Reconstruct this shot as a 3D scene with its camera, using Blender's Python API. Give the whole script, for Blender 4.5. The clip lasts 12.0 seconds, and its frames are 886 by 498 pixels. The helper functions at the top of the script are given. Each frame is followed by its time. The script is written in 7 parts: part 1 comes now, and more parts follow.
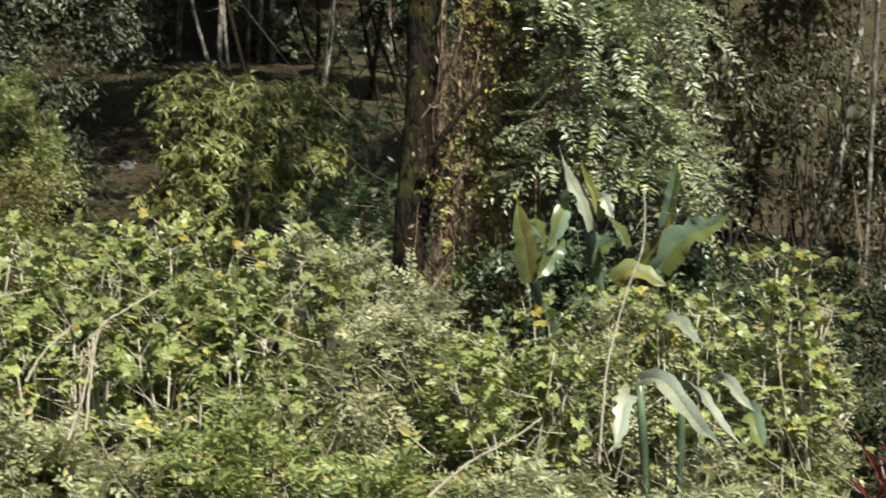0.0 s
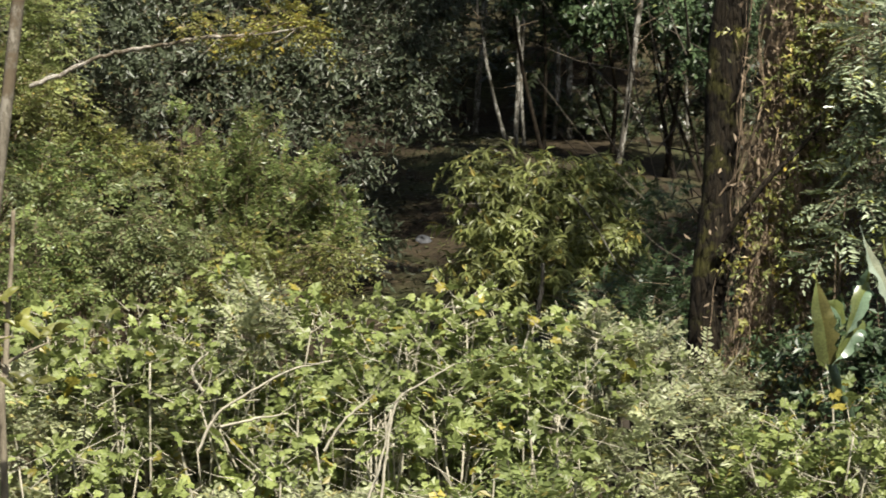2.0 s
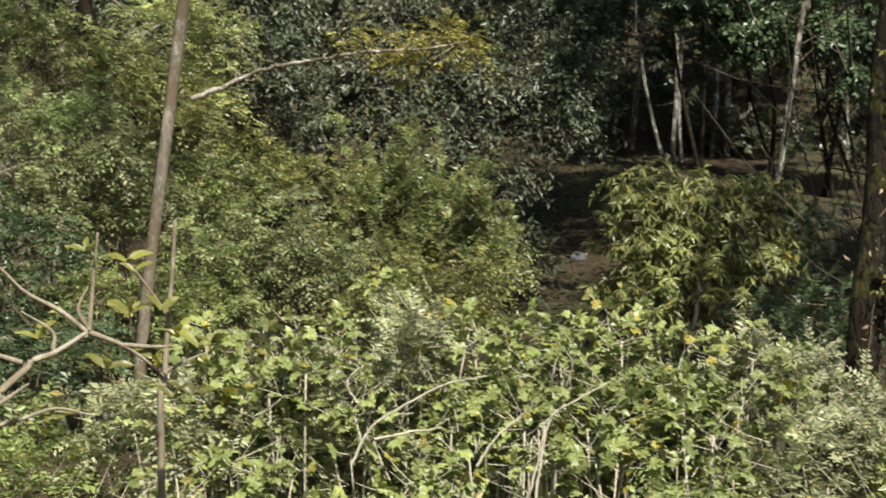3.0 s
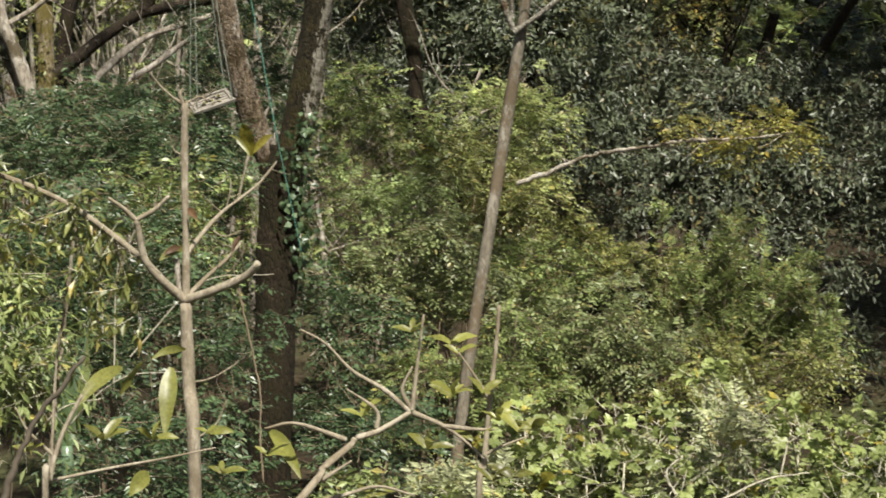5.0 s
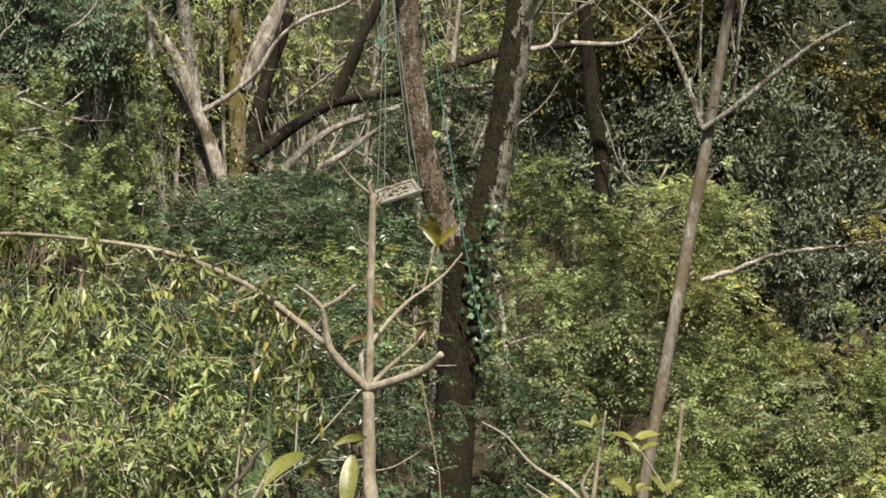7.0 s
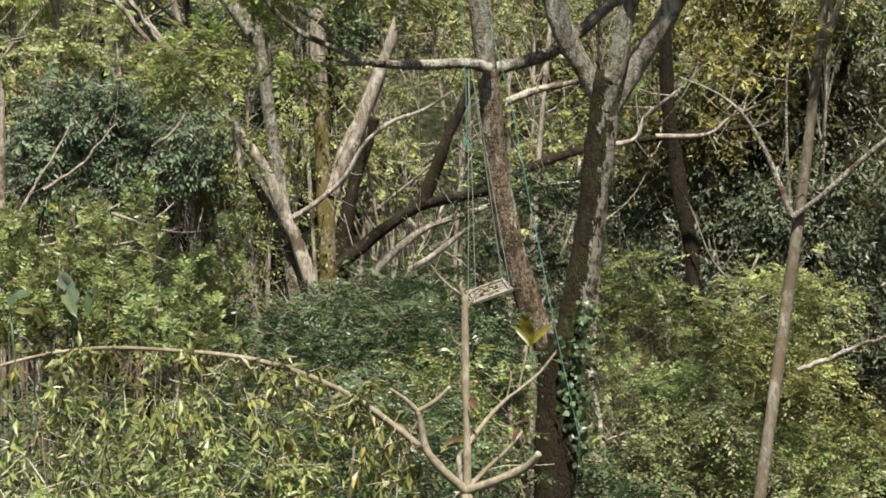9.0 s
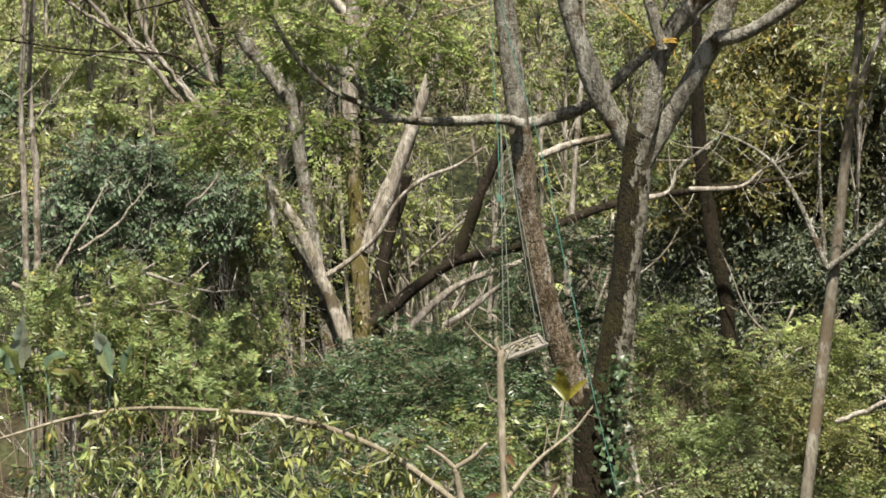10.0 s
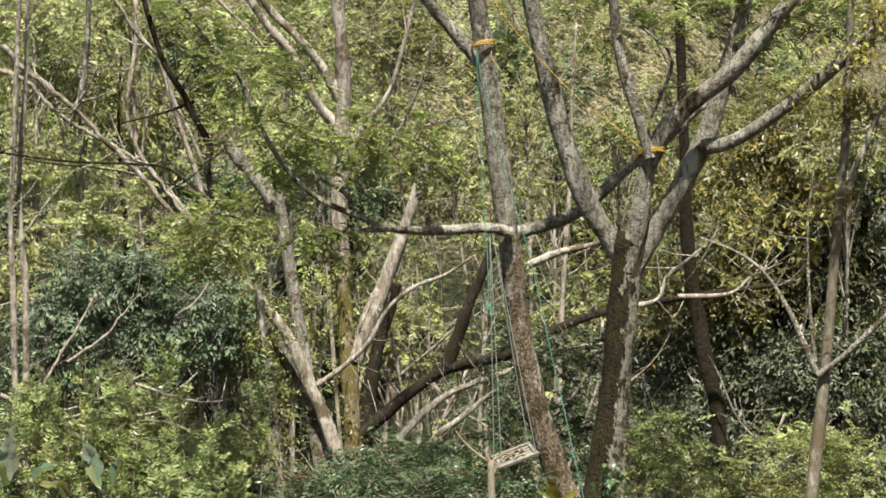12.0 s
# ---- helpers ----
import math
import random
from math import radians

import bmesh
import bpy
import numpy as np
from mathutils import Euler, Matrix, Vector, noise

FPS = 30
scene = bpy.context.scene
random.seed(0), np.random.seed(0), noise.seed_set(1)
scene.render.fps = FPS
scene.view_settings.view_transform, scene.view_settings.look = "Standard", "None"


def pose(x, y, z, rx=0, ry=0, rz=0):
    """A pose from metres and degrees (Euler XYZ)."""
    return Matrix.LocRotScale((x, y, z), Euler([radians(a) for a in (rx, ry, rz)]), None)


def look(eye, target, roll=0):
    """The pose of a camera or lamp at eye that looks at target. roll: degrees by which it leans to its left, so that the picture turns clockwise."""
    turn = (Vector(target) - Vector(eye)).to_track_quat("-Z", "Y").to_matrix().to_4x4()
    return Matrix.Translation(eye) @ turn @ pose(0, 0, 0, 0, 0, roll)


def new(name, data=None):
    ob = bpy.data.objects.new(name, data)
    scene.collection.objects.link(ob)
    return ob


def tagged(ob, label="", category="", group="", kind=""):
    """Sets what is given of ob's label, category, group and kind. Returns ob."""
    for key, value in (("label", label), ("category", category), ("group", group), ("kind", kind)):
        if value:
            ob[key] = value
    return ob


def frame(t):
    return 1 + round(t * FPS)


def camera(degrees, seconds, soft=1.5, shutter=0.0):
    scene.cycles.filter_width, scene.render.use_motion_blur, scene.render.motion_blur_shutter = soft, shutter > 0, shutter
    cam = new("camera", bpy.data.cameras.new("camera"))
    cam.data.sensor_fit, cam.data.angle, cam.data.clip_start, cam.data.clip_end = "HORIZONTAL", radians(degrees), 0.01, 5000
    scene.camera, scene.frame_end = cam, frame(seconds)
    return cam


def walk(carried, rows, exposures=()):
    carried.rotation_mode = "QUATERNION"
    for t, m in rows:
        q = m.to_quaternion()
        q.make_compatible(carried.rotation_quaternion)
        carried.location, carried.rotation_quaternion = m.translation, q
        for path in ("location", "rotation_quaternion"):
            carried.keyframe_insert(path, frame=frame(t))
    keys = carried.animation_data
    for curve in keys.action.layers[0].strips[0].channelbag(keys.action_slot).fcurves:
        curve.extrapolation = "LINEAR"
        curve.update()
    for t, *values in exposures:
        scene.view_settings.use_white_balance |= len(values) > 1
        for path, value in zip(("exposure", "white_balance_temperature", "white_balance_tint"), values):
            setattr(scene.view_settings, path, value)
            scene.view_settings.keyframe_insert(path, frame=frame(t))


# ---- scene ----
cam = camera(25.0, 12.0, soft=1.65, shutter=0.28)
EYE, ARM = 5.0, 0.14  # eye height over the valley floor; the lens stands a little before the pivot
TURNS = [
    (0.0, 78.853, -0.299, -10.522),
    (0.5, 79.983, 0.423, -7.835),
    (1.0, 80.454, 0.178, -5.604),
    (1.5, 80.879, 0.414, -3.938),
    (2.0, 81.021, 0.197, -2.116),
    (2.5, 81.058, -0.019, 0.048),
    (3.0, 81.476, -0.028, 2.386),
    (3.5, 82.431, 0.147, 4.932),
    (3.7, 82.680, 0.045, 6.078),
    (5.3, 84.258, -0.759, 12.804),
    (5.5, 84.542, -0.949, 13.604),
    (6.0, 85.207, -1.387, 15.385),
    (6.5, 85.737, -1.562, 16.581),
    (6.7, 86.031, -1.711, 16.835),
    (8.3, 88.010, -0.189, 18.485),
    (8.5, 88.418, 0.109, 18.802),
    (9.0, 89.253, 0.572, 19.488),
    (9.5, 90.017, 0.993, 20.072),
    (10.0, 90.864, 1.296, 20.460),
    (10.5, 91.708, 1.583, 20.502),
    (11.0, 92.586, 1.635, 20.432),
    (11.5, 93.345, 1.703, 20.332),
    (12.0, 93.957, 1.633, 20.174),
]


def station(rx, ry, rz):
    turn = pose(0, 0, 0, rx, ry, rz)
    ahead = turn.to_3x3() @ Vector((0, 0, -ARM))
    return Matrix.Translation((ahead.x, ahead.y, EYE + ahead.z)) @ turn


walk(cam, [(t, station(rx, ry, rz)) for t, rx, ry, rz in TURNS], [(0, 0.86), (2.5, 0.9), (5.5, 0.92), (9.5, 1.05), (12, 1.2)])

# ---- world and sun ----
SUN_EL, SUN_AZ = 58.0, 156.0  # degrees; azimuth clockwise from +y
world = bpy.data.worlds.new("sky")
scene.world = world
world.use_nodes = True
wn = world.node_tree.nodes
sky = wn.new("ShaderNodeTexSky")
sky.sky_type, sky.sun_disc = "NISHITA", False
sky.sun_elevation, sky.sun_rotation = radians(SUN_EL), radians(SUN_AZ)
sky.air_density, sky.dust_density, sky.ozone_density = 1.0, 3.0, 1.0
wn["Background"].inputs["Strength"].default_value = 0.045
world.node_tree.links.new(sky.outputs[0], wn["Background"].inputs["Color"])
sun = new("sun", bpy.data.lights.new("sun", "SUN"))
sun.data.energy, sun.data.angle, sun.data.color = 5.0, radians(1.5), (1.0, 0.945, 0.84)
sun.matrix_world = look((0, 0, 0), (-math.sin(radians(SUN_AZ)) * math.cos(radians(SUN_EL)), -math.cos(radians(SUN_AZ)) * math.cos(radians(SUN_EL)), -math.sin(radians(SUN_EL))))


# ---- materials ----
def base_material(name):
    m = bpy.data.materials.new(name)
    m.use_nodes = True
    n, l = m.node_tree.nodes, m.node_tree.links
    return m, n, l, n["Principled BSDF"], n["Material Output"]


def ramp(n, stops):
    r = n.new("ShaderNodeValToRGB")
    while len(r.color_ramp.elements) < len(stops):
        r.color_ramp.elements.new(0.5)
    for e, (p, c) in zip(r.color_ramp.elements, stops):
        e.position, e.color = p, (*c, 1)
    return r


def leaf_material(name, dark, light, odd, rough=0.45, through_light=0.28, odd_share=0.06, spec=0.5):
    """Leaves that differ one by one, with a few discoloured ones, patchy growth and some light coming through."""
    m, n, l, b, out = base_material(name)
    geo = n.new("ShaderNodeNewGeometry")
    low = tuple(a + (c - a) * 0.35 for a, c in zip(dark, light))
    r = ramp(n, [(0.0, low), (0.5, tuple((a + c) / 2 for a, c in zip(low, light))), (1 - odd_share - 0.02, light), (1 - odd_share, odd), (1.0, odd)])
    l.new(geo.outputs["Random Per Island"], r.inputs[0])
    coord, patch = n.new("ShaderNodeTexCoord"), n.new("ShaderNodeTexNoise")
    patch.inputs["Scale"].default_value, patch.inputs["Detail"].default_value = 2.6, 3.0
    l.new(coord.outputs["Object"], patch.inputs["Vector"])
    spots = n.new("ShaderNodeTexNoise")
    spots.inputs["Scale"].default_value = 70.0
    l.new(coord.outputs["Object"], spots.inputs["Vector"])
    add = n.new("ShaderNodeMath")
    add.operation = "MULTIPLY_ADD"
    l.new(spots.outputs["Fac"], add.inputs[0])
    add.inputs[1].default_value = 0.35
    l.new(patch.outputs["Fac"], add.inputs[2])
    tone = n.new("ShaderNodeMapRange")
    tone.inputs["From Min"].default_value, tone.inputs["From Max"].default_value = 0.48, 0.86
    tone.inputs["To Min"].default_value, tone.inputs["To Max"].default_value = 0.4, 1.3
    l.new(add.outputs[0], tone.inputs["Value"])
    hsv = n.new("ShaderNodeHueSaturation")
    l.new(r.outputs["Color"], hsv.inputs["Color"])
    l.new(tone.outputs[0], hsv.inputs["Value"])
    l.new(hsv.outputs["Color"], b.inputs["Base Color"])
    b.inputs["Roughness"].default_value = rough
    b.inputs["Specular IOR Level"].default_value = spec
    tr, mix = n.new("ShaderNodeBsdfTranslucent"), n.new("ShaderNodeMixShader")
    l.new(hsv.outputs["Color"], tr.inputs["Color"])
    mix.inputs[0].default_value = through_light
    l.new(b.outputs[0], mix.inputs[1])
    l.new(tr.outputs[0], mix.inputs[2])
    l.new(mix.outputs[0], out.inputs["Surface"])
    return m


def bark_material(name, dark, light, patch_colour, patch_share=0.45, grain=14.0, stretch=0.25, bump=0.6, moss=(0.05, 0.05, 0.016), moss_share=0.3, crack_tone=0.8, blot_scale=6.5, moss_scale=2.4, side=0.0):
    """Bark: lengthwise grain and cracks, sharp-edged blotches of lichen, soft moss, and relief."""
    m, n, l, b, out = base_material(name)
    coord, mapping = n.new("ShaderNodeTexCoord"), n.new("ShaderNodeMapping")
    mapping.inputs["Scale"].default_value = (1, 1, stretch)
    l.new(coord.outputs["Object"], mapping.inputs["Vector"])
    long_way = n.new("ShaderNodeMapping")
    long_way.inputs["Scale"].default_value = (1, 1, 0.4)
    l.new(coord.outputs["Object"], long_way.inputs["Vector"])
    fine, blot, soft, crack = n.new("ShaderNodeTexNoise"), n.new("ShaderNodeTexNoise"), n.new("ShaderNodeTexNoise"), n.new("ShaderNodeTexVoronoi")
    for t, sc, de, ro, src in ((fine, grain, 10, 0.78, mapping.outputs[0]), (blot, blot_scale, 10, 0.7, long_way.outputs[0]), (soft, moss_scale, 9, 0.7, coord.outputs["Object"])):
        t.inputs["Scale"].default_value, t.inputs["Detail"].default_value, t.inputs["Roughness"].default_value = sc, de, ro
        l.new(src, t.inputs["Vector"])
    crack.feature = "DISTANCE_TO_EDGE"
    crack.inputs["Randomness"].default_value = 1.0
    crack.inputs["Scale"].default_value = grain * 1.5
    l.new(mapping.outputs[0], crack.inputs["Vector"])
    r = ramp(n, [(0.40, dark), (0.56, light)])
    l.new(fine.outputs["Fac"], r.inputs[0])
    colour = r.outputs["Color"]
    if side:  # lichen gathers on one flank, its paleness also standing for the lit edge
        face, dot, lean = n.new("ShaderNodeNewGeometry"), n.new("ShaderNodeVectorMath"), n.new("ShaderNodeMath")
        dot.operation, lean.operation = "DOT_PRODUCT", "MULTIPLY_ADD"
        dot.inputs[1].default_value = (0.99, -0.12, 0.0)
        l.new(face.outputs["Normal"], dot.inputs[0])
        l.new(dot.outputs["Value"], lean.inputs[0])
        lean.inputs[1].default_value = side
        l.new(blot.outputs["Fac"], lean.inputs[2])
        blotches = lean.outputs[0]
    else:
        blotches = blot.outputs["Fac"]
    for tex, share, col, edge in ((blotches, patch_share, patch_colour, 0.014), (soft.outputs["Fac"], moss_share, moss, 0.035)):
        cut = 0.5 + (0.5 - share) * 0.42
        mask = ramp(n, [(cut - edge, (0, 0, 0)), (cut + edge, (0.9, 0.9, 0.9))])
        l.new(tex, mask.inputs[0])
        mix = n.new("ShaderNodeMix")
        mix.data_type = "RGBA"
        l.new(mask.outputs["Color"], mix.inputs[0])
        l.new(colour, mix.inputs[6])
        mix.inputs[7].default_value = (*col, 1)
        colour = mix.outputs[2]
    gap = n.new("ShaderNodeMapRange")
    gap.inputs["From Max"].default_value, gap.inputs["To Min"].default_value = 0.2, crack_tone
    l.new(crack.outputs["Distance"], gap.inputs["Value"])
    hsv = n.new("ShaderNodeHueSaturation")
    l.new(colour, hsv.inputs["Color"])
    l.new(gap.outputs[0], hsv.inputs["Value"])
    l.new(hsv.outputs["Color"], b.inputs["Base Color"])
    b.inputs["Roughness"].default_value = 0.92
    b.inputs["Specular IOR Level"].default_value = 0.22
    h = n.new("ShaderNodeMath")
    h.operation = "MULTIPLY_ADD"
    h.inputs[1].default_value = 0.6
    l.new(fine.outputs["Fac"], h.inputs[0])
    l.new(gap.outputs[0], h.inputs[2])
    bp = n.new("ShaderNodeBump")
    bp.inputs["Strength"].default_value, bp.inputs["Distance"].default_value = bump, 0.04
    l.new(h.outputs[0], bp.inputs["Height"])
    l.new(bp.outputs[0], b.inputs["Normal"])
    return m


def plain_material(name, colour, rough=0.6, var=0.25, scale=30.0):
    m, n, l, b, out = base_material(name)
    coord, t = n.new("ShaderNodeTexCoord"), n.new("ShaderNodeTexNoise")
    t.inputs["Scale"].default_value, t.inputs["Detail"].default_value = scale, 4
    l.new(coord.outputs["Object"], t.inputs["Vector"])
    r = ramp(n, [(0.3, tuple(c * (1 - var) for c in colour)), (0.7, tuple(c * (1 + var) for c in colour))])
    l.new(t.outputs["Fac"], r.inputs[0])
    l.new(r.outputs["Color"], b.inputs["Base Color"])
    b.inputs["Roughness"].default_value = rough
    bp = n.new("ShaderNodeBump")
    bp.inputs["Strength"].default_value, bp.inputs["Distance"].default_value = 0.3, 0.01
    l.new(t.outputs["Fac"], bp.inputs["Height"])
    l.new(bp.outputs[0], b.inputs["Normal"])
    return m


def soil_material():
    m, n, l, b, out = base_material("soil")
    coord = n.new("ShaderNodeTexCoord")
    big, fine = n.new("ShaderNodeTexNoise"), n.new("ShaderNodeTexNoise")
    big.inputs["Scale"].default_value, big.inputs["Detail"].default_value = 0.35, 5
    fine.inputs["Scale"].default_value, fine.inputs["Detail"].default_value = 9.0, 8
    l.new(coord.outputs["Object"], big.inputs["Vector"])
    l.new(coord.outputs["Object"], fine.inputs["Vector"])
    r = ramp(n, [(0.35, (0.026, 0.019, 0.011)), (0.5, (0.045, 0.035, 0.02)), (0.62, (0.048, 0.05, 0.022)), (0.75, (0.035, 0.045, 0.018))])
    l.new(big.outputs["Fac"], r.inputs[0])
    # grass and litter on the hillside above the valley floor
    parts, grassy, green = n.new("ShaderNodeSeparateXYZ"), n.new("ShaderNodeMapRange"), n.new("ShaderNodeMix")
    l.new(coord.outputs["Object"], parts.inputs[0])
    grassy.inputs["From Min"].default_value, grassy.inputs["From Max"].default_value = 1.6, 4.0
    l.new(parts.outputs["Z"], grassy.inputs["Value"])
    # shady mixes forest shade into the litter colour; sunny is dry grass
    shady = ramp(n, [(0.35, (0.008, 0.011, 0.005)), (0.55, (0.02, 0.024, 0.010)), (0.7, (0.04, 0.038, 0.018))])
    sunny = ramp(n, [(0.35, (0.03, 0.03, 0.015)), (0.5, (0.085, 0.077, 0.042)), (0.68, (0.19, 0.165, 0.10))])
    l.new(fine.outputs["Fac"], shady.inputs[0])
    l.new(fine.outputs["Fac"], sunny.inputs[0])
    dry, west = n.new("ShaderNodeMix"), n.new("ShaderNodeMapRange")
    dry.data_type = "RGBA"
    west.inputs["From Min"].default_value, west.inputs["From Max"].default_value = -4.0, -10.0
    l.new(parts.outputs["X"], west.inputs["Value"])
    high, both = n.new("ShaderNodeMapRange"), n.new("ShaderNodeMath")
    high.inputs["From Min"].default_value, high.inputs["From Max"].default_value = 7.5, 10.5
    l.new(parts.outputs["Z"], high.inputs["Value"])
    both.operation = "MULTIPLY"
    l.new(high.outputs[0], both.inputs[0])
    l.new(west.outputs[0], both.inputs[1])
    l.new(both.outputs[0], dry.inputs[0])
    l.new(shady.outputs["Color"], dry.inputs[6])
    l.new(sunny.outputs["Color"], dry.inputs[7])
    green.data_type = "RGBA"
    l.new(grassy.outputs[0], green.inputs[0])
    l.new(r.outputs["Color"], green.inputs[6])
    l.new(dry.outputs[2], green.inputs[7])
    hsv = n.new("ShaderNodeHueSaturation")
    tone = n.new("ShaderNodeMapRange")
    tone.inputs["From Min"].default_value, tone.inputs["From Max"].default_value = 0.3, 0.7
    tone.inputs["To Min"].default_value, tone.inputs["To Max"].default_value = 0.6, 1.4
    l.new(fine.outputs["Fac"], tone.inputs["Value"])
    l.new(green.outputs[2], hsv.inputs["Color"])
    l.new(tone.outputs[0], hsv.inputs["Value"])
    l.new(hsv.outputs["Color"], b.inputs["Base Color"])
    b.inputs["Roughness"].default_value = 0.95
    b.inputs["Specular IOR Level"].default_value = 0.15
    bp = n.new("ShaderNodeBump")
    bp.inputs["Strength"].default_value, bp.inputs["Distance"].default_value = 0.8, 0.08
    l.new(fine.outputs["Fac"], bp.inputs["Height"])
    l.new(bp.outputs[0], b.inputs["Normal"])
    return m


SOIL = soil_material()
BARK_MOSSY = bark_material("bark_mossy", (0.005, 0.004, 0.0025), (0.022, 0.0165, 0.009), (0.05, 0.042, 0.024), 0.25, grain=16, stretch=0.2, bump=1.0, moss=(0.048, 0.046, 0.011), moss_share=0.4, crack_tone=0.7)
BARK_GREY = bark_material("bark_grey", (0.07, 0.062, 0.045), (0.29, 0.272, 0.222), (0.40, 0.385, 0.33), 0.36, grain=24, stretch=0.6, bump=0.9, moss=(0.075, 0.048, 0.023), moss_share=0.33, crack_tone=0.8, blot_scale=7.0, moss_scale=3.2)
BARK_RUDDY = bark_material("bark_ruddy", (0.045, 0.033, 0.02), (0.22, 0.172, 0.118), (0.34, 0.31, 0.26), 0.3, grain=24, stretch=0.5, bump=1.0, moss=(0.05, 0.035, 0.013), moss_share=0.42, crack_tone=0.75, blot_scale=7.0, moss_scale=3.0)
BARK_SIDED = bark_material("bark_lichen_lit_side", (0.007, 0.0055, 0.0026), (0.03, 0.024, 0.011), (0.27, 0.25, 0.20), 0.13, grain=24, stretch=0.4, bump=1.0, moss=(0.036, 0.03, 0.009), moss_share=0.48, blot_scale=8.0, moss_scale=3.4, side=0.24)
BARK_DARK = bark_material("bark_dark", (0.009, 0.007, 0.0045), (0.042, 0.031, 0.02), (0.20, 0.18, 0.145), 0.2, grain=22, stretch=0.4, bump=1.0, moss=(0.024, 0.02, 0.007), moss_share=0.42, blot_scale=8.0, moss_scale=2.8)
# bark darkened in colour to stand for the shade of the crown above
BARK_SHADED = bark_material("bark_shade_toned", (0.007, 0.005, 0.0026), (0.028, 0.02, 0.010), (0.10, 0.085, 0.055), 0.14, grain=18, stretch=0.35, bump=1.0, moss=(0.016, 0.013, 0.0045), moss_share=0.5)
BARK_PALE = bark_material("bark_pale", (0.15, 0.125, 0.095), (0.36, 0.32, 0.26), (0.47, 0.435, 0.37), 0.36, grain=20, bump=0.8, moss=(0.08, 0.063, 0.035), moss_share=0.34, crack_tone=0.85)
BARK_LICHEN = bark_material("bark_lichen", (0.045, 0.04, 0.03), (0.18, 0.168, 0.138), (0.40, 0.385, 0.335), 0.4, grain=14, moss=(0.035, 0.032, 0.017), moss_share=0.4, blot_scale=9.0)
BARK_YELLOW = bark_material("bark_yellow_moss", (0.09, 0.072, 0.042), (0.25, 0.205, 0.13), (0.34, 0.30, 0.22), 0.35, grain=18, moss=(0.115, 0.095, 0.025), moss_share=0.55)
BARK_SLIM = bark_material("bark_slim", (0.095, 0.083, 0.06), (0.185, 0.165, 0.125), (0.26, 0.238, 0.19), 0.35, grain=24, stretch=0.4, bump=0.4, moss=(0.12, 0.092, 0.058), moss_share=0.4, crack_tone=0.88)
TWIG_PALE = plain_material("twig_pale", (0.38, 0.35, 0.265), 0.85)
TWIG_BROWN = plain_material("twig_brown", (0.16, 0.12, 0.075), 0.9)
TWIG_DARK = plain_material("twig_dark", (0.06, 0.048, 0.032), 0.9)
STEM_TAN = bark_material("stem_tan", (0.17, 0.142, 0.10), (0.265, 0.23, 0.165), (0.33, 0.295, 0.225), 0.35, grain=40, stretch=0.3, bump=0.3, moss=(0.16, 0.13, 0.085), moss_share=0.35, crack_tone=0.92)
VINE_DRY = plain_material("vine_dry", (0.215, 0.158, 0.10), 0.95, 0.55, 14)
WOOD_GREY = plain_material("wood_weathered", (0.185, 0.168, 0.138), 0.85, 0.35, 18)
ROPE_GREEN = plain_material("rope_green", (0.07, 0.22, 0.165), 0.7, 0.25, 90)
ROPE_YELLOW = plain_material("rope_yellow", (0.42, 0.265, 0.045), 0.7, 0.3, 90)
CORD = plain_material("cord_grey", (0.12, 0.14, 0.11), 0.8)
STONE = plain_material("stone_dark", (0.05, 0.052, 0.055), 0.7, 0.5, 8)

L_LOBED = leaf_material("leaf_lobed", (0.13, 0.175, 0.05), (0.31, 0.36, 0.12), (0.36, 0.31, 0.06), 0.42, 0.32, 0.03)
L_PALE = leaf_material("leaf_pale_small", (0.21, 0.24, 0.115), (0.45, 0.475, 0.27), (0.37, 0.33, 0.13), 0.45, 0.3, 0.08)
L_NEARGREEN = leaf_material("leaf_near_green", (0.12, 0.165, 0.05), (0.29, 0.345, 0.12), (0.35, 0.31, 0.09), 0.45, 0.3, 0.07)
L_FEATHER = leaf_material("leaf_feather", (0.075, 0.115, 0.036), (0.25, 0.31, 0.10), (0.30, 0.27, 0.08), 0.38, 0.28, 0.07)
L_DARKFEATHER = leaf_material("leaf_dark_feather", (0.03, 0.058, 0.026), (0.095, 0.145, 0.062), (0.14, 0.16, 0.06), 0.38, 0.25, 0.04)
L_OLIVE = leaf_material("leaf_olive", (0.085, 0.108, 0.03), (0.28, 0.30, 0.09), (0.33, 0.26, 0.07), 0.4, 0.3, 0.04)
L_GLOSSY = leaf_material("leaf_dark_glossy", (0.03, 0.043, 0.023), (0.112, 0.135, 0.075), (0.14, 0.12, 0.045), 0.45, 0.22, 0.05, 0.5)
L_BAMBOO = leaf_material("leaf_drooping", (0.12, 0.15, 0.045), (0.30, 0.325, 0.11), (0.34, 0.28, 0.07), 0.4, 0.32, 0.06)
L_YELLOW = leaf_material("leaf_yellowing", (0.14, 0.14, 0.03), (0.33, 0.325, 0.08), (0.38, 0.29, 0.05), 0.45, 0.35, 0.1)
L_SILVER = leaf_material("leaf_climber", (0.17, 0.23, 0.12), (0.46, 0.52, 0.33), (0.42, 0.44, 0.12), 0.32, 0.32, 0.1, 0.7)
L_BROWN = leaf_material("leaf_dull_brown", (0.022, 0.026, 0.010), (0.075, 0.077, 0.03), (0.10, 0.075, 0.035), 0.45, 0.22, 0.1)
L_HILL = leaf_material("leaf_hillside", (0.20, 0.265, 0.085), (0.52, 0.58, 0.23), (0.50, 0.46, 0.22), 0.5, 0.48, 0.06)
